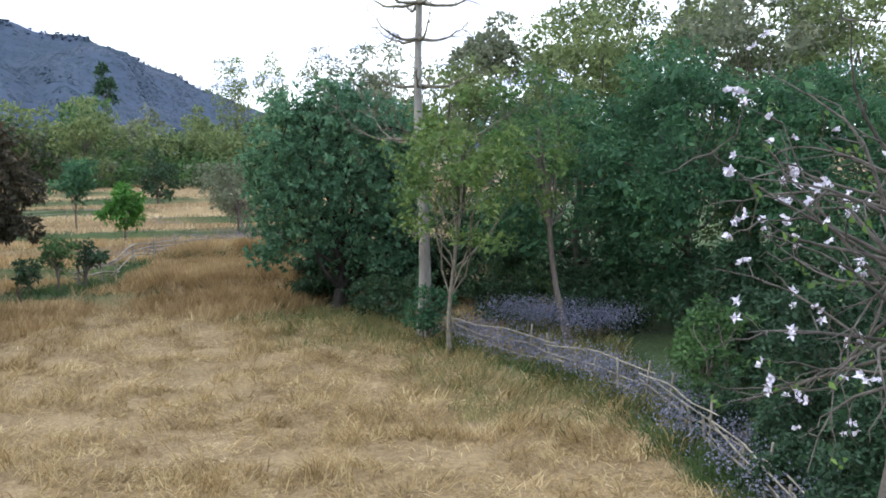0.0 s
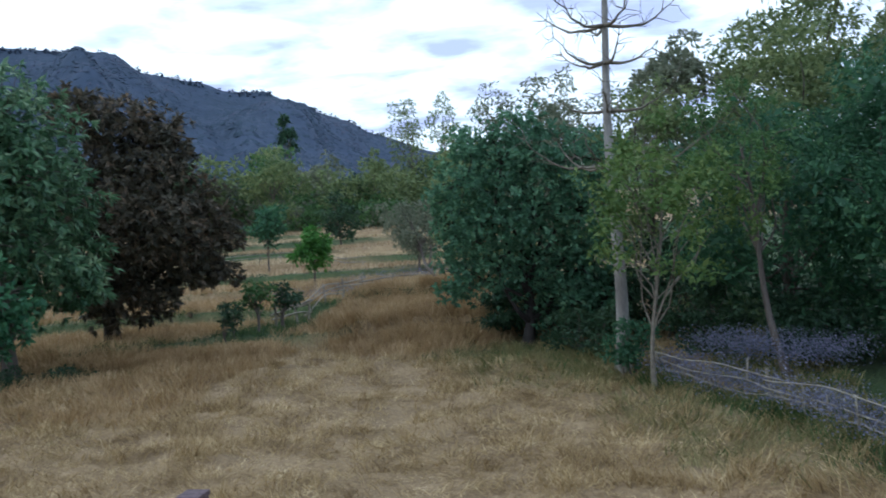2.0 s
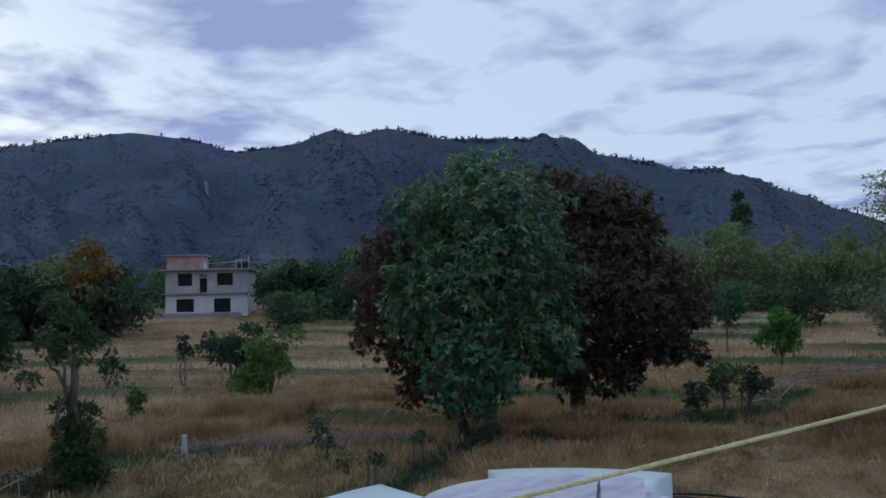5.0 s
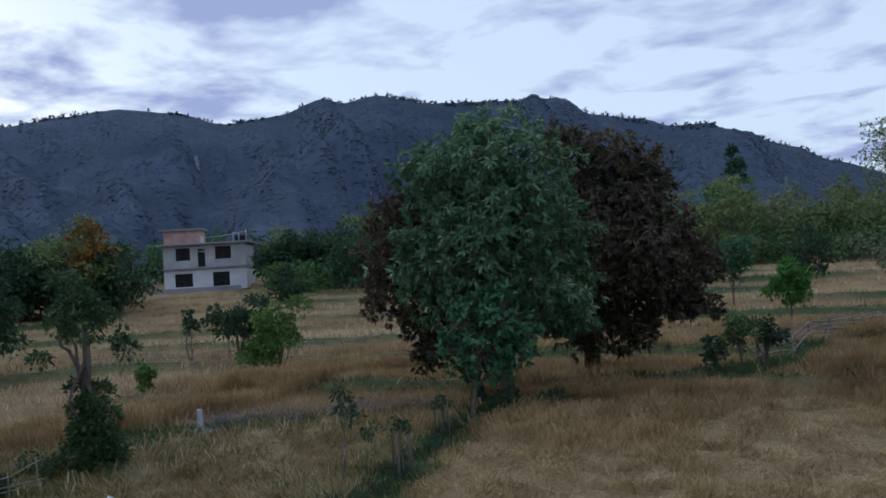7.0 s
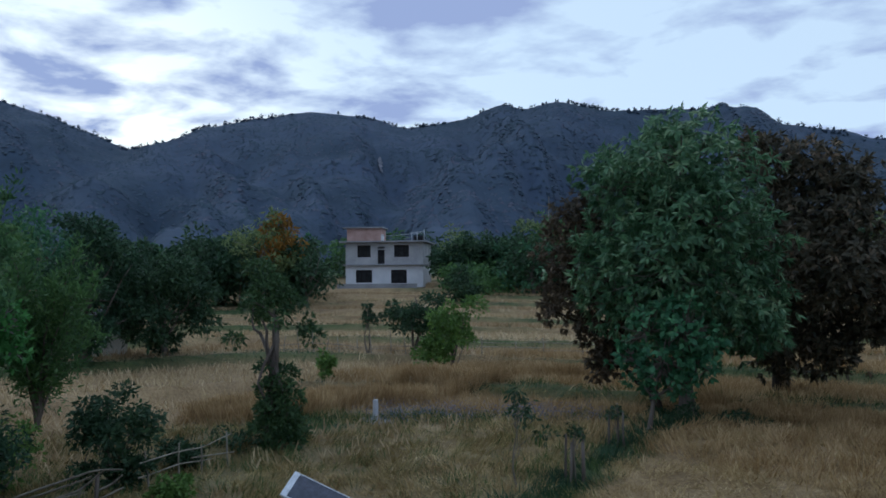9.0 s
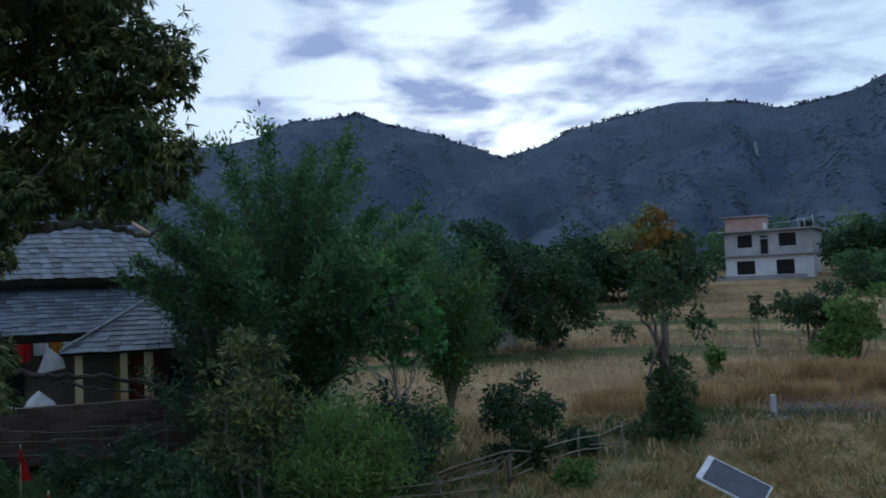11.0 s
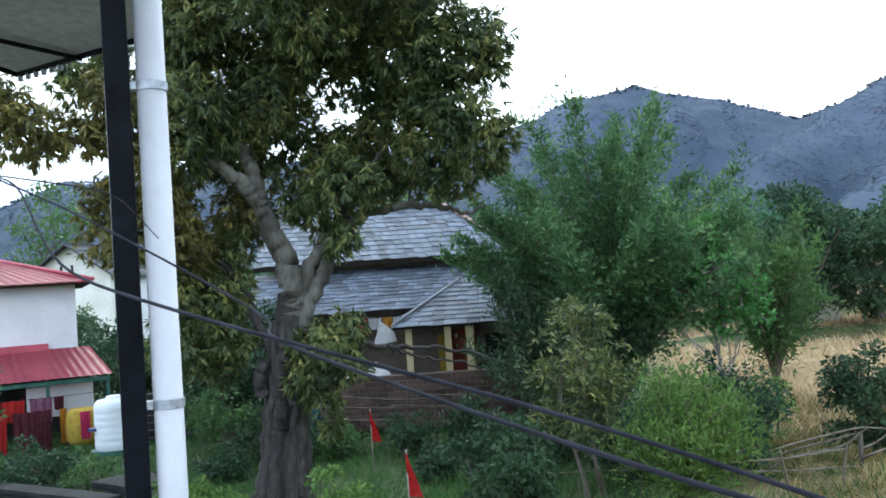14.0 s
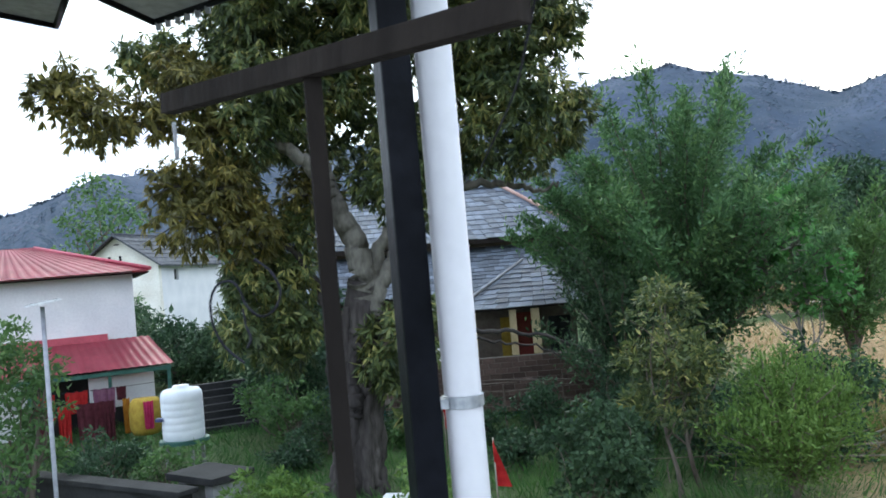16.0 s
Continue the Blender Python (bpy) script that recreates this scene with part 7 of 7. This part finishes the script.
def flag(x, y, h, size, label):
    f = thing("red_flag", label, "flag", x, y, lie(x, y), group="prayer flags")
    rod("pole", [(0, 0, -0.1), (0.02, 0.01, h)], 0.015, M_STICK, f, "", 6)
    bm = bmesh.new()
    n = 6
    a = [bm.verts.new((0.02 + 0.05 * math.sin(k), 0.02 * k / n * 0, h - 0.02 - size * k / n)) for k in range(n + 1)]
    b = [bm.verts.new((0.04 + 0.03 * math.sin(k * 1.3), size * 0.33 * (k / n) ** 1.1 + 0.01, h - 0.03 - size * k / n)) for k in range(n + 1)]
    for k in range(n):
        bm.faces.new((a[k], a[k + 1], b[k + 1], b[k]))
    bmesh.ops.solidify(bm, geom=bm.faces[:], thickness=0.006)
    part("cloth", bm, C_RED, f, "drooping red cloth")


flag(-17.3, -3.15, 1.6, 0.8, "red triangular flag on a short stick in the grass")
flag(-22.1, -4.75, 1.65, 0.75, "narrow red flag on a stick under the mango")
tb = thing("stone_trough", "white stone trough half hidden by a bush", "trough", -16.9, -4.6, 0)
part("basin", box(-0.3, -0.45, 0.35, 0.3, 0.5, 0.78, 0.03), M_PLASTER, tb)
part("plinth", box(-0.2, -0.3, 0, 0.2, 0.35, 0.348), M_CEMENT, tb)
pb = thing("plastic_bags", "crumpled white plastic bags in the grass", "bags", -14.6, -4.4, 0)
part("bag", heap(0.35, 0.3, 0.3), C_WHITE, pb, "", True)
part("bag", heap(0.22, 0.25, 0.25), C_WHITE, pb, "", True).location = (0.3, 0.45, 0)
yw = thing("garden_wall", "low dark concrete garden wall", "wall", -17.2, -8.7, 0, 245.0)
part("wall", box(0, -0.15, 0, 7.5, 0.15, 0.92), M_DARKCEMENT, yw)
part("coping", box(-0.1, -0.22, 0.924, 7.6, 0.22, 1.02, 0.02), M_DARKCEMENT, yw)
sb = thing("stone_bench", "concrete slab bench at a garden wall's end", "bench", -18.7, -8.9, 0, 60)
part("slab", box(-0.75, -0.5, 0.86, 0.75, 0.5, 1.0, 0.02), M_DARKCEMENT, sb)
part("support", box(-0.55, -0.35, 0, -0.3, 0.35, 0.858), M_CEMENT, sb)
part("support", box(0.3, -0.35, 0, 0.55, 0.35, 0.858), M_CEMENT, sb)
for k, (x, y, m) in enumerate(((-20.2, -11.6, F_SHADE), (-20.0, -10.4, F_MID), (-20.6, -12.8, F_SHADE), (-21.4, -12.6, F_SHADE), (-19.4, -11.8, F_SHADE))):
    tree("bush", "low garden bush behind a concrete wall", x, y, 0.1, 1.5, 1.5, (0.11, 0.06), 1800, m, 0.03, clumps=10, stems=3, category="bush")
sp = thing("stone_steps", "grey stone steps climbing beside the red-roofed house", "steps", -27.0, -12.9, 0.1, 122)
for k in range(7):
    part("step", box(-0.2, 0.3 * k, 0, 1.7, 0.3 * k + 0.32, 0.3 + 0.19 * k, 0.015), M_DARKCEMENT, sp)


def solar_lamp(x, y, top, rz, tilt):
    s = thing("solar_lamp", "solar street lamp with a tilted panel on a steel pole", "street lamp", x, y, lie(x, y), rz, "solar lamps")
    H = top - lie(x, y)
    rod("pole", [(0, 0, -0.1), (0, 0, H - 0.05)], 0.032, M_GIPIPE, s, "", 10)
    p = part("panel", box(-0.38, -0.24, -0.018, 0.38, 0.24, 0.018, 0.004), M_ALU, s, "white-framed solar panel")
    p.matrix_local = pose(0, 0, H, tilt, 0, 0)
    c = part("cell_sheet", box(-0.345, -0.21, 0.0185, 0.345, 0.21, 0.022), M_SOLAR, p, "dark blue solar cells")


solar_lamp(-14.1, -9.1, 4.52, 35, 8)
sl = thing("solar_lamp", "solar lamp with a steeply tilted panel above the cut field", "street lamp", -10.51, 5.17, 0.07, group="solar lamps")
rod("pole", [(0, 0, -0.1), (0, 0, 2.33)], 0.035, M_STEEL, sl, "", 10)
lx, sy = Vector((0.336, 0.354, -0.22)).normalized(), Vector((-0.106, 0.208, 0.12))
sy = (sy - lx * sy.dot(lx)).normalized()
pn = part("panel", box(-0.36, -0.18, -0.015, 0.36, 0.18, 0.015, 0.004), M_ALU, sl, "white-framed solar panel")
pn.matrix_local = Matrix.Translation((0, 0, 2.37)) @ Matrix((lx, sy, lx.cross(sy))).transposed().to_4x4()
part("cell_sheet", box(-0.29, -0.165, 0.0155, 0.345, 0.165, 0.019), M_SOLAR, pn, "dark blue solar cells")


hut = thing("hut", "small whitewashed hut among the trees beyond the yard", "hut", -50.5, 13.2, lie(-50.5, 13.2), 80)
part("wall", box(-2.2, -0.1, -0.3, 2.2, 0.1, 2.2), M_LIME, hut)
part("wall", box(-2.2, 3.0, -0.3, 2.2, 3.2, 2.2), M_LIME, hut)
part("wall", box(-2.2, 0.102, -0.3, -2.0, 2.998, 2.2), M_LIME, hut)
part("wall", box(2.0, 0.102, -0.3, 2.2, 2.998, 2.2), M_LIME, hut)
part("door", box(-0.5, -0.16, -0.3, 0.4, -0.104, 1.75), M_DARK, hut, "dark doorway")
part("roof", slab([(-2.6, -0.5, 2.22), (2.6, -0.5, 2.22), (2.6, 3.6, 2.5), (-2.6, 3.6, 2.5)], 0.08), M_DARK, hut)


# ---- terrace under the camera ----
ter = thing("terrace_house", "concrete house with a flat roof terrace", "house", 0, 0, 0)
part("roof_slab", box(-5.35, -8.0, 3.0, 3.0, 2.35, 3.2, 0.02), M_CONC, ter, "rough concrete terrace slab")
part("wall", box(-5.0, 1.9, -0.1, 2.7, 2.1, 2.998), M_PLASTER, ter)
part("wall", box(-5.0, -7.7, -0.1, 2.7, -7.5, 2.998), M_PLASTER, ter)
part("wall", box(-5.0, -7.49, -0.1, -4.8, 1.89, 2.998), M_PLASTER, ter)
part("wall", box(2.5, -7.49, -0.1, 2.7, 1.89, 2.998), M_PLASTER, ter)


def roof_tank():
    """Plastic tank with raised blocks round its shoulder, a steel-ringed manhole and a broken slab laid over it."""
    t = thing("roof_tank", "pale mint plastic water tank with raised ribs and covered manhole", "water tank", -1.83, 1.41, 3.2)

    def at(r, a, z):
        return (r * math.cos(radians(a)), r * math.sin(radians(a)), z)

    prof = [(0.325, 0), (0.332, 0.04)]
    for k in range(5):
        z0 = 0.1 + k * 0.19
        prof += [(0.322, z0), (0.332, z0 + 0.035), (0.332, z0 + 0.12), (0.322, z0 + 0.155)]
    prof += [(0.332, 1.10), (0.332, 1.345), (0.328, 1.36), (0.316, 1.371), (0.24, 1.390), (0.18, 1.402), (0.15, 1.403)]
    part("body", lathe(prof, 72), M_TANK, t, "", True)
    for a0, a1, r0, r1, zi, zo, deep in ((-34, -3, 0.172, 0.312, 1.404, 1.394, 0.09), (33, 52, 0.175, 0.338, 1.416, 1.424, 0.5), (95, 142, 0.19, 0.338, 1.418, 1.424, 0.5),
                                         (172, 214, 0.18, 0.338, 1.416, 1.422, 0.5), (248, 288, 0.175, 0.338, 1.412, 1.418, 0.5)):
        bm = bmesh.new()                                            # one raised block of the shoulder
        n = 8
        rows = []
        for r, z in ((r1 + 0.001, zo - deep), (r1, zo), (r0, zi), (r0 - 0.006, zi - 0.03)):
            rows.append([bm.verts.new(at(r, a0 + (a1 - a0) * i / n, z)) for i in range(n + 1)])
        for lo, hi in zip(rows, rows[1:]):
            for i in range(n):
                bm.faces.new((lo[i], lo[i + 1], hi[i + 1], hi[i]))
        bm.faces.new([r[0] for r in reversed(rows)])
        bm.faces.new([r[n] for r in rows])
        sharp = [e for e in bm.edges if len(e.link_faces) == 2 and e.calc_face_angle(0) > 0.5]
        bmesh.ops.bevel(bm, geom=sharp, offset=0.006, segments=3, affect='EDGES')
        bmesh.ops.recalc_face_normals(bm, faces=bm.faces[:])
        part("rib", bm, M_TANK, t, "", True)
    for r, a0, a1 in ((0.216, 14, 31), (0.292, 3, 22)):             # moulded lines in the valley
        rod("mould_line", [at(r, a0 + (a1 - a0) * k / 6, 1.407 - 0.145 * (r - 0.17) + 0.0005) for k in range(7)], 0.0016, M_TANK_LINE, t, "", 6)
    part("manhole_ring", lathe([(0.1585, 1.398), (0.1605, 1.400), (0.1605, 1.434), (0.1585, 1.436), (0.156, 1.434)], 64), M_STEEL, t, "galvanised steel hoop")
    for a, z in ((8, 1.424), (8, 1.412), (-72, 1.424), (-72, 1.412)):
        rod("rivet", [at(0.1600, a, z), at(0.1622, a, z)], 0.0022, M_CABLE, t, "", 8)
    n = 48
    part("lid", slab([at(0.1555, 360 * k / n, 1.4365) for k in range(n)], 0.006), M_TILE, t, "dull white lid")
    jag = random.Random(12)
    c = [at(0.159 + jag.uniform(-0.0015, 0.0015), 104 + 210 * k / 22, 1.4485) for k in range(23)]
    mid = [(0.108 - 0.143 * k / 6 + jag.uniform(-0.0015, 0.0015), -0.112 + 0.259 * k / 6, 1.4485) for k in range(1, 6)]
    part("cover_slab", slab(c + mid, 0.0115), M_TILE, t, "broken stone slab over the manhole")
    part("cover_strip", slab([(-0.034, 0.152, 1.4535), (0.116, -0.108, 1.4515), (0.147, -0.060, 1.4515), (0.024, 0.154, 1.4535)], 0.0125), M_TILE, t, "strip of the broken slab")
    for a in (-88, -150, 130):                                      # toggle clips of the hoop
        k = part("clip", box(-0.010, -0.012, 0, 0.012, 0.012, 0.007, 0.002), M_STEEL, t, "steel toggle clip")
        k.matrix_local = pose(*at(0.185, a, 1.4025), 0, 0, a)
        rod("clip_wire", [at(0.162, a - 5, 1.423), at(0.172, a - 4, 1.425), at(0.186, a - 2, 1.414), at(0.186, a + 2, 1.414), at(0.172, a + 4, 1.425), at(0.162, a + 5, 1.423)], 0.0022, M_STEEL, t, "", 6)
    rod("wire_tie", [at(0.166, 47, 1.412), at(0.172, 43, 1.419), at(0.178, 47, 1.416), at(0.170, 50, 1.420), at(0.184, 48, 1.421)], 0.0022, M_CABLE, t, "black wire twist", 6)


roof_tank()

# riser pipe with elbow and brace
pp = thing("riser_pipe", "grey riser pipe with an elbow and a brace to the tank", "pipe", -1.493, 1.755, 3.2)
rod("riser", [(0.06, -0.02, 0), (0.0, 0.0, 1.50)], 0.0082, M_GIPIPE, pp, "", 14)
rod("elbow", [(0.0, 0.0, 1.485), (0.0, 0.0, 1.53), (-0.012, -0.007, 1.542), (-0.034, -0.018, 1.54)], 0.0125, M_GIPIPE, pp, "grey elbow fitting", 14)
rod("brace", [(0.0, 0.0, 1.400), (-0.10, -0.085, 1.372)], 0.0075, M_GIPIPE, pp, "", 12)
rod("tee", [(0.012, -0.003, 1.355), (0.004, -0.001, 1.435)], 0.0125, M_GIPIPE, pp, "tee fitting", 12)
for z in (1.335, 1.38):
    rod("wire_tie", [(0.017 * math.cos(a) + 0.006, 0.017 * math.sin(a), z + 0.008 * math.sin(2 * a)) for a in np.linspace(0, 6.1, 9)], 0.0014, M_CABLE, pp, "black wire binding", 5)
rod("wire_tie", [(0.02, -0.02, 1.31), (0.05, -0.035, 1.315), (0.055, -0.03, 1.305)], 0.0016, M_CABLE, pp, "", 5)
# yellow rope from the elbow
rp = thing("rope", "taut yellow nylon rope tied to the pipe elbow", "rope", -1.498, 1.75, 4.755)
rod("rope", [(0, 0, 0.004), (-0.25, -0.53, -0.058), (-0.5, -0.78, -0.125), (-0.56, -0.75, -0.42)], 0.0023, M_ROPE, rp, "", 8)
for k in range(3):
    a0 = k * 0.9
    rod("knot", [(0.0125 * math.cos(a + a0), 0.0125 * math.sin(a + a0), 0.002 + 0.004 * k * math.sin(a)) for a in np.linspace(0, 6.0, 8)], 0.0019, M_ROPE, rp, "", 7)
rod("rope_end", [(-0.010, -0.010, 0.0), (-0.018, -0.022, 0.009), (-0.014, -0.028, 0.014)], 0.002, M_ROPE, rp, "frayed rope end", 7, 0.004)
rod("rope_end", [(-0.010, -0.010, 0.0), (-0.026, -0.018, 0.003), (-0.024, -0.027, 0.008)], 0.002, M_ROPE, rp, "", 7, 0.004)

# timber T-post, posts and canopy
tp = thing("timber_post", "dark timber T-post with a cable hook", "post", -3.88, -1.835, 3.2)
part("upright", box(-0.0105, -0.0105, 0, 0.0105, 0.0105, 1.515, 0.002), M_DARKWOOD, tp).rotation_euler.z = radians(20)
cb = part("crossbar", box(-0.33, -0.011, -0.0145, 0.33, 0.011, 0.0145, 0.002), M_DARKWOOD, tp)
cb.matrix_local = pose(0.006, -0.005, 1.53, 0, 3.5, 55)
rod("hook", [(-0.17, -0.26, 1.52), (-0.19, -0.27, 1.48), (-0.17, -0.26, 1.465), (-0.155, -0.25, 1.48)], 0.003, M_STEEL, tp, "", 6)
bp = thing("canopy_post", "black steel post carrying a sheet canopy", "post", -4.96, -1.945, 0)
part("post", box(-0.039, -0.039, -0.1, 0.039, 0.039, 5.86, 0.008), M_BLACKPAINT, bp).rotation_euler.z = radians(28)
wp = thing("drain_pipe", "white plastic drain pipe strapped to a black post", "pipe", -4.998, -1.845, 0)
rod("pipe", [(0, 0, -0.1), (0, 0, 5.82)], 0.047, M_PVC, wp, "", 24)
for z in (4.15, 5.19):
    part("clamp", lathe([(0.0475, z - 0.016), (0.052, z - 0.014), (0.052, z + 0.014), (0.0475, z + 0.016)], 24), M_STEEL, wp, "steel strap")
    s = part("clamp_tab", box(0.0, -0.1, z - 0.012, 0.05, -0.03, z + 0.012), M_STEEL, wp)
A, N, Bc = Vector((-6.87, -3.5, 5.86)), Vector((-6.35, -3.62, 5.90)), Vector((-6.98, -4.10, 5.95))
d1 = Vector((0.395, 0.918, 0.0))
cn = thing("canopy", "grey sheet canopy on dark purlins over the terrace", "canopy", 0, 0, 0)
out = [A + d1 * 1.15, A, N, Bc, Bc + Vector((0.9, -0.5, 0.02)), Vector((-3.6, -5.4, 6.1)), Vector((-3.9, -1.2, 5.95))]
part("sheet", slab(out, 0.012), M_SHEET, cn, "dull grey roofing sheets")
for p, q in zip(out[:4], out[1:5]):
    rod("edge_trim", [p - Vector((0, 0, 0.02)), q - Vector((0, 0, 0.02))], 0.018, M_BLACKPAINT, cn, "dark edge trim", 6)
p = A + d1 * 0.56
rod("purlin", [p - Vector((0, 0, 0.035)), p + Vector((2.6, -1.6, 0.1))], 0.014, M_BLACKPAINT, cn, "thin dark purlin", 6)
for k in range(6):
    p = A + d1 * (0.03 + 0.07 * k) - Vector((0, 0, 0.015))
    part("drip", box(p.x - 0.008, p.y - 0.012, p.z - 0.05, p.x + 0.008, p.y + 0.012, p.z - 0.004), M_SHEET, cn)

# cables
cbl = thing("cable", "pair of slack black cables hung from the timber post", "cable", -3.7, -1.56, 4.72)
for pts in ([(0, 0, 0), (0.182, 0.177, -0.05), (0.536, 0.439, -0.205), (0.802, 0.714, -0.261), (0.852, 0.97, -0.334), (1.098, 1.312, -0.436), (1.15, 1.45, -0.8), (1.15, 1.5, -1.51)],
            [(0, 0, 0.0), (0.241, 0.301, -0.11), (0.507, 0.667, -0.272), (0.669, 0.697, -0.278), (0.998, 1.04, -0.356), (1.254, 1.436, -0.408), (1.33, 1.55, -0.8), (1.33, 1.6, -1.51)]):
    rod("cable", pts, 0.0015, M_CABLE, cbl, "", 7)
rod("cable", [(0, 0, 0.0), (-0.55, -0.05, 0.03), (-1.06, -0.18, -0.05)], 0.0016, M_CABLE, cbl, "", 7)
rod("loop", [(-0.199, -0.373, -0.212), (-0.208, -0.356, -0.228), (-0.214, -0.346, -0.253), (-0.210, -0.354, -0.277), (-0.200, -0.371, -0.286), (-0.192, -0.386, -0.269), (-0.188, -0.392, -0.244), (-0.184, -0.400, -0.236), (-0.176, -0.413, -0.238), (-0.170, -0.422, -0.257), (-0.171, -0.422, -0.288), (-0.177, -0.411, -0.317), (-0.189, -0.392, -0.338)], 0.0016, M_CABLE, cbl, "loose looped wire", 7)
rod("loop", [(-0.190, -0.389, -0.272), (-0.191, -0.388, -0.292), (-0.194, -0.382, -0.309), (-0.191, -0.388, -0.320)], 0.0015, M_CABLE, cbl, "loose looped wire", 7)
cb2 = thing("cable", "thin black cables running past the roof tank", "cable", -3.2, 2.2, 4.34)
rod("cable", [(0.75, 0.0, -1.1), (0.8, -0.02, -0.3), (0.9, -0.1, 0.12), (1.3, -0.25, 0.22), (1.72, -0.43, 0.24)], 0.0018, M_CABLE, cb2, "", 6)
rod("cable", [(0.78, 0.02, -1.1), (0.84, 0.0, -0.3), (0.95, -0.1, 0.14), (1.3, -0.2, 0.2), (1.72, -0.43, 0.22)], 0.0016, M_CABLE, cb2, "", 6)

# vent on a post
vt = thing("vent_cowl", "small brown slotted vent cowl on a blue collar", "vent", -2.415, 4.07, -0.08)
part("cap", box(-0.057, -0.057, 3.70, 0.057, 0.057, 3.725, 0.006), M_VENT, vt)
part("body", box(-0.05, -0.05, 3.63, 0.05, 0.05, 3.698), M_VENT, vt)
for a in range(4):
    for k in (-1, 0, 1):
        s = part("slot", box(k * 0.03 - 0.006, -0.0525, 3.643, k * 0.03 + 0.006, -0.0505, 3.686), M_DARK, vt)
        s.rotation_euler.z = radians(90 * a)
part("collar", ring(0.058, 3.56, 3.628, 16), M_BLUE, vt)
rod("post", [(0, 0, -0.1), (0, 0, 3.559)], 0.04, M_VENT, vt, "", 10)


# ---- flowering tree beside the terrace ----
def flowering_tree():
    rf = np.random.default_rng(31)
    root = new("flowering_tree")
    root.location = (2.98, 4.50, 0)
    wood, petals, buds = Pile(), Pile(), Pile()
    wood.add(tube(bend((0, 0, -0.2), (-0.1, 0.05, 4.1), 0.03, 8), np.linspace(0.13, 0.08, 8), 12))
    hub = np.array([-0.12, 0.05, 4.1])
    for k in range(6):                                              # main limbs up to a spreading head
        a = rf.uniform(0, 6.28)
        wood.add(tube(bend(hub, hub + np.array([0.5 * math.cos(a), 0.5 * math.sin(a), rf.uniform(0.5, 1.0)]), 0.08, 6), np.linspace(0.045, 0.02, 6), 8))
    heads = [hub + np.array([0, 0, z]) for z in (-0.25, 0.1, 0.45)]
    for k in range(84):
        a = rf.uniform(0, 6.28)
        el = rf.uniform(-0.95, 1.15)
        L = rf.uniform(0.8, 1.45)
        d = np.array([math.cos(a) * math.cos(el), math.sin(a) * math.cos(el), math.sin(el)])
        s = heads[rf.integers(0, 3)]
        tip = s + d * L + np.array([0, 0, 0.12])
        path = bend(s, tip, 0.06, 8)
        wood.add(tube(path, np.linspace(0.016, 0.003, 8), 6))
        for j in range(5):
            q0 = path[rf.integers(3, 8)]
            dd = unit(d + rf.normal(size=3) * 0.7)
            q1 = q0 + dd * rf.uniform(0.12, 0.4)
            wood.add(tube(bend(q0, q1, 0.08, 4), np.linspace(0.006, 0.002, 4), 4))
            if rf.random() < 0.40:
                for m in range(rf.integers(1, 4)):
                    c = q1 + rf.normal(size=3) * 0.03
                    n = 5
                    ax = unit(dd + rf.normal(size=3) * 0.5)
                    side = unit(np.cross(ax, rf.normal(size=3)))
                    up = np.cross(ax, side)
                    dirs = np.array([0.45 * ax + math.cos(t) * side + math.sin(t) * up for t in np.linspace(0, 6.28, n, endpoint=False)])
                    petals.add(leaf_quads(np.repeat(c[None], n, 0), dirs, 0.034, 0.028))
            elif rf.random() < 0.3:
                buds.add(leaf_quads(q1 + rf.normal(size=(4, 3)) * 0.03, rf.normal(size=(4, 3)), 0.05, 0.03))
    wood.make("trunk", M_BARK_BLOSSOM, root)
    petals.make("blossom", M_PETAL, root, "white and pale lilac blossom", smooth=False)
    buds.make("young_leaves", F_LIGHT, root, smooth=False)
    tagged(root, "leafless flowering tree with white and lilac blossom", "tree")


flowering_tree()
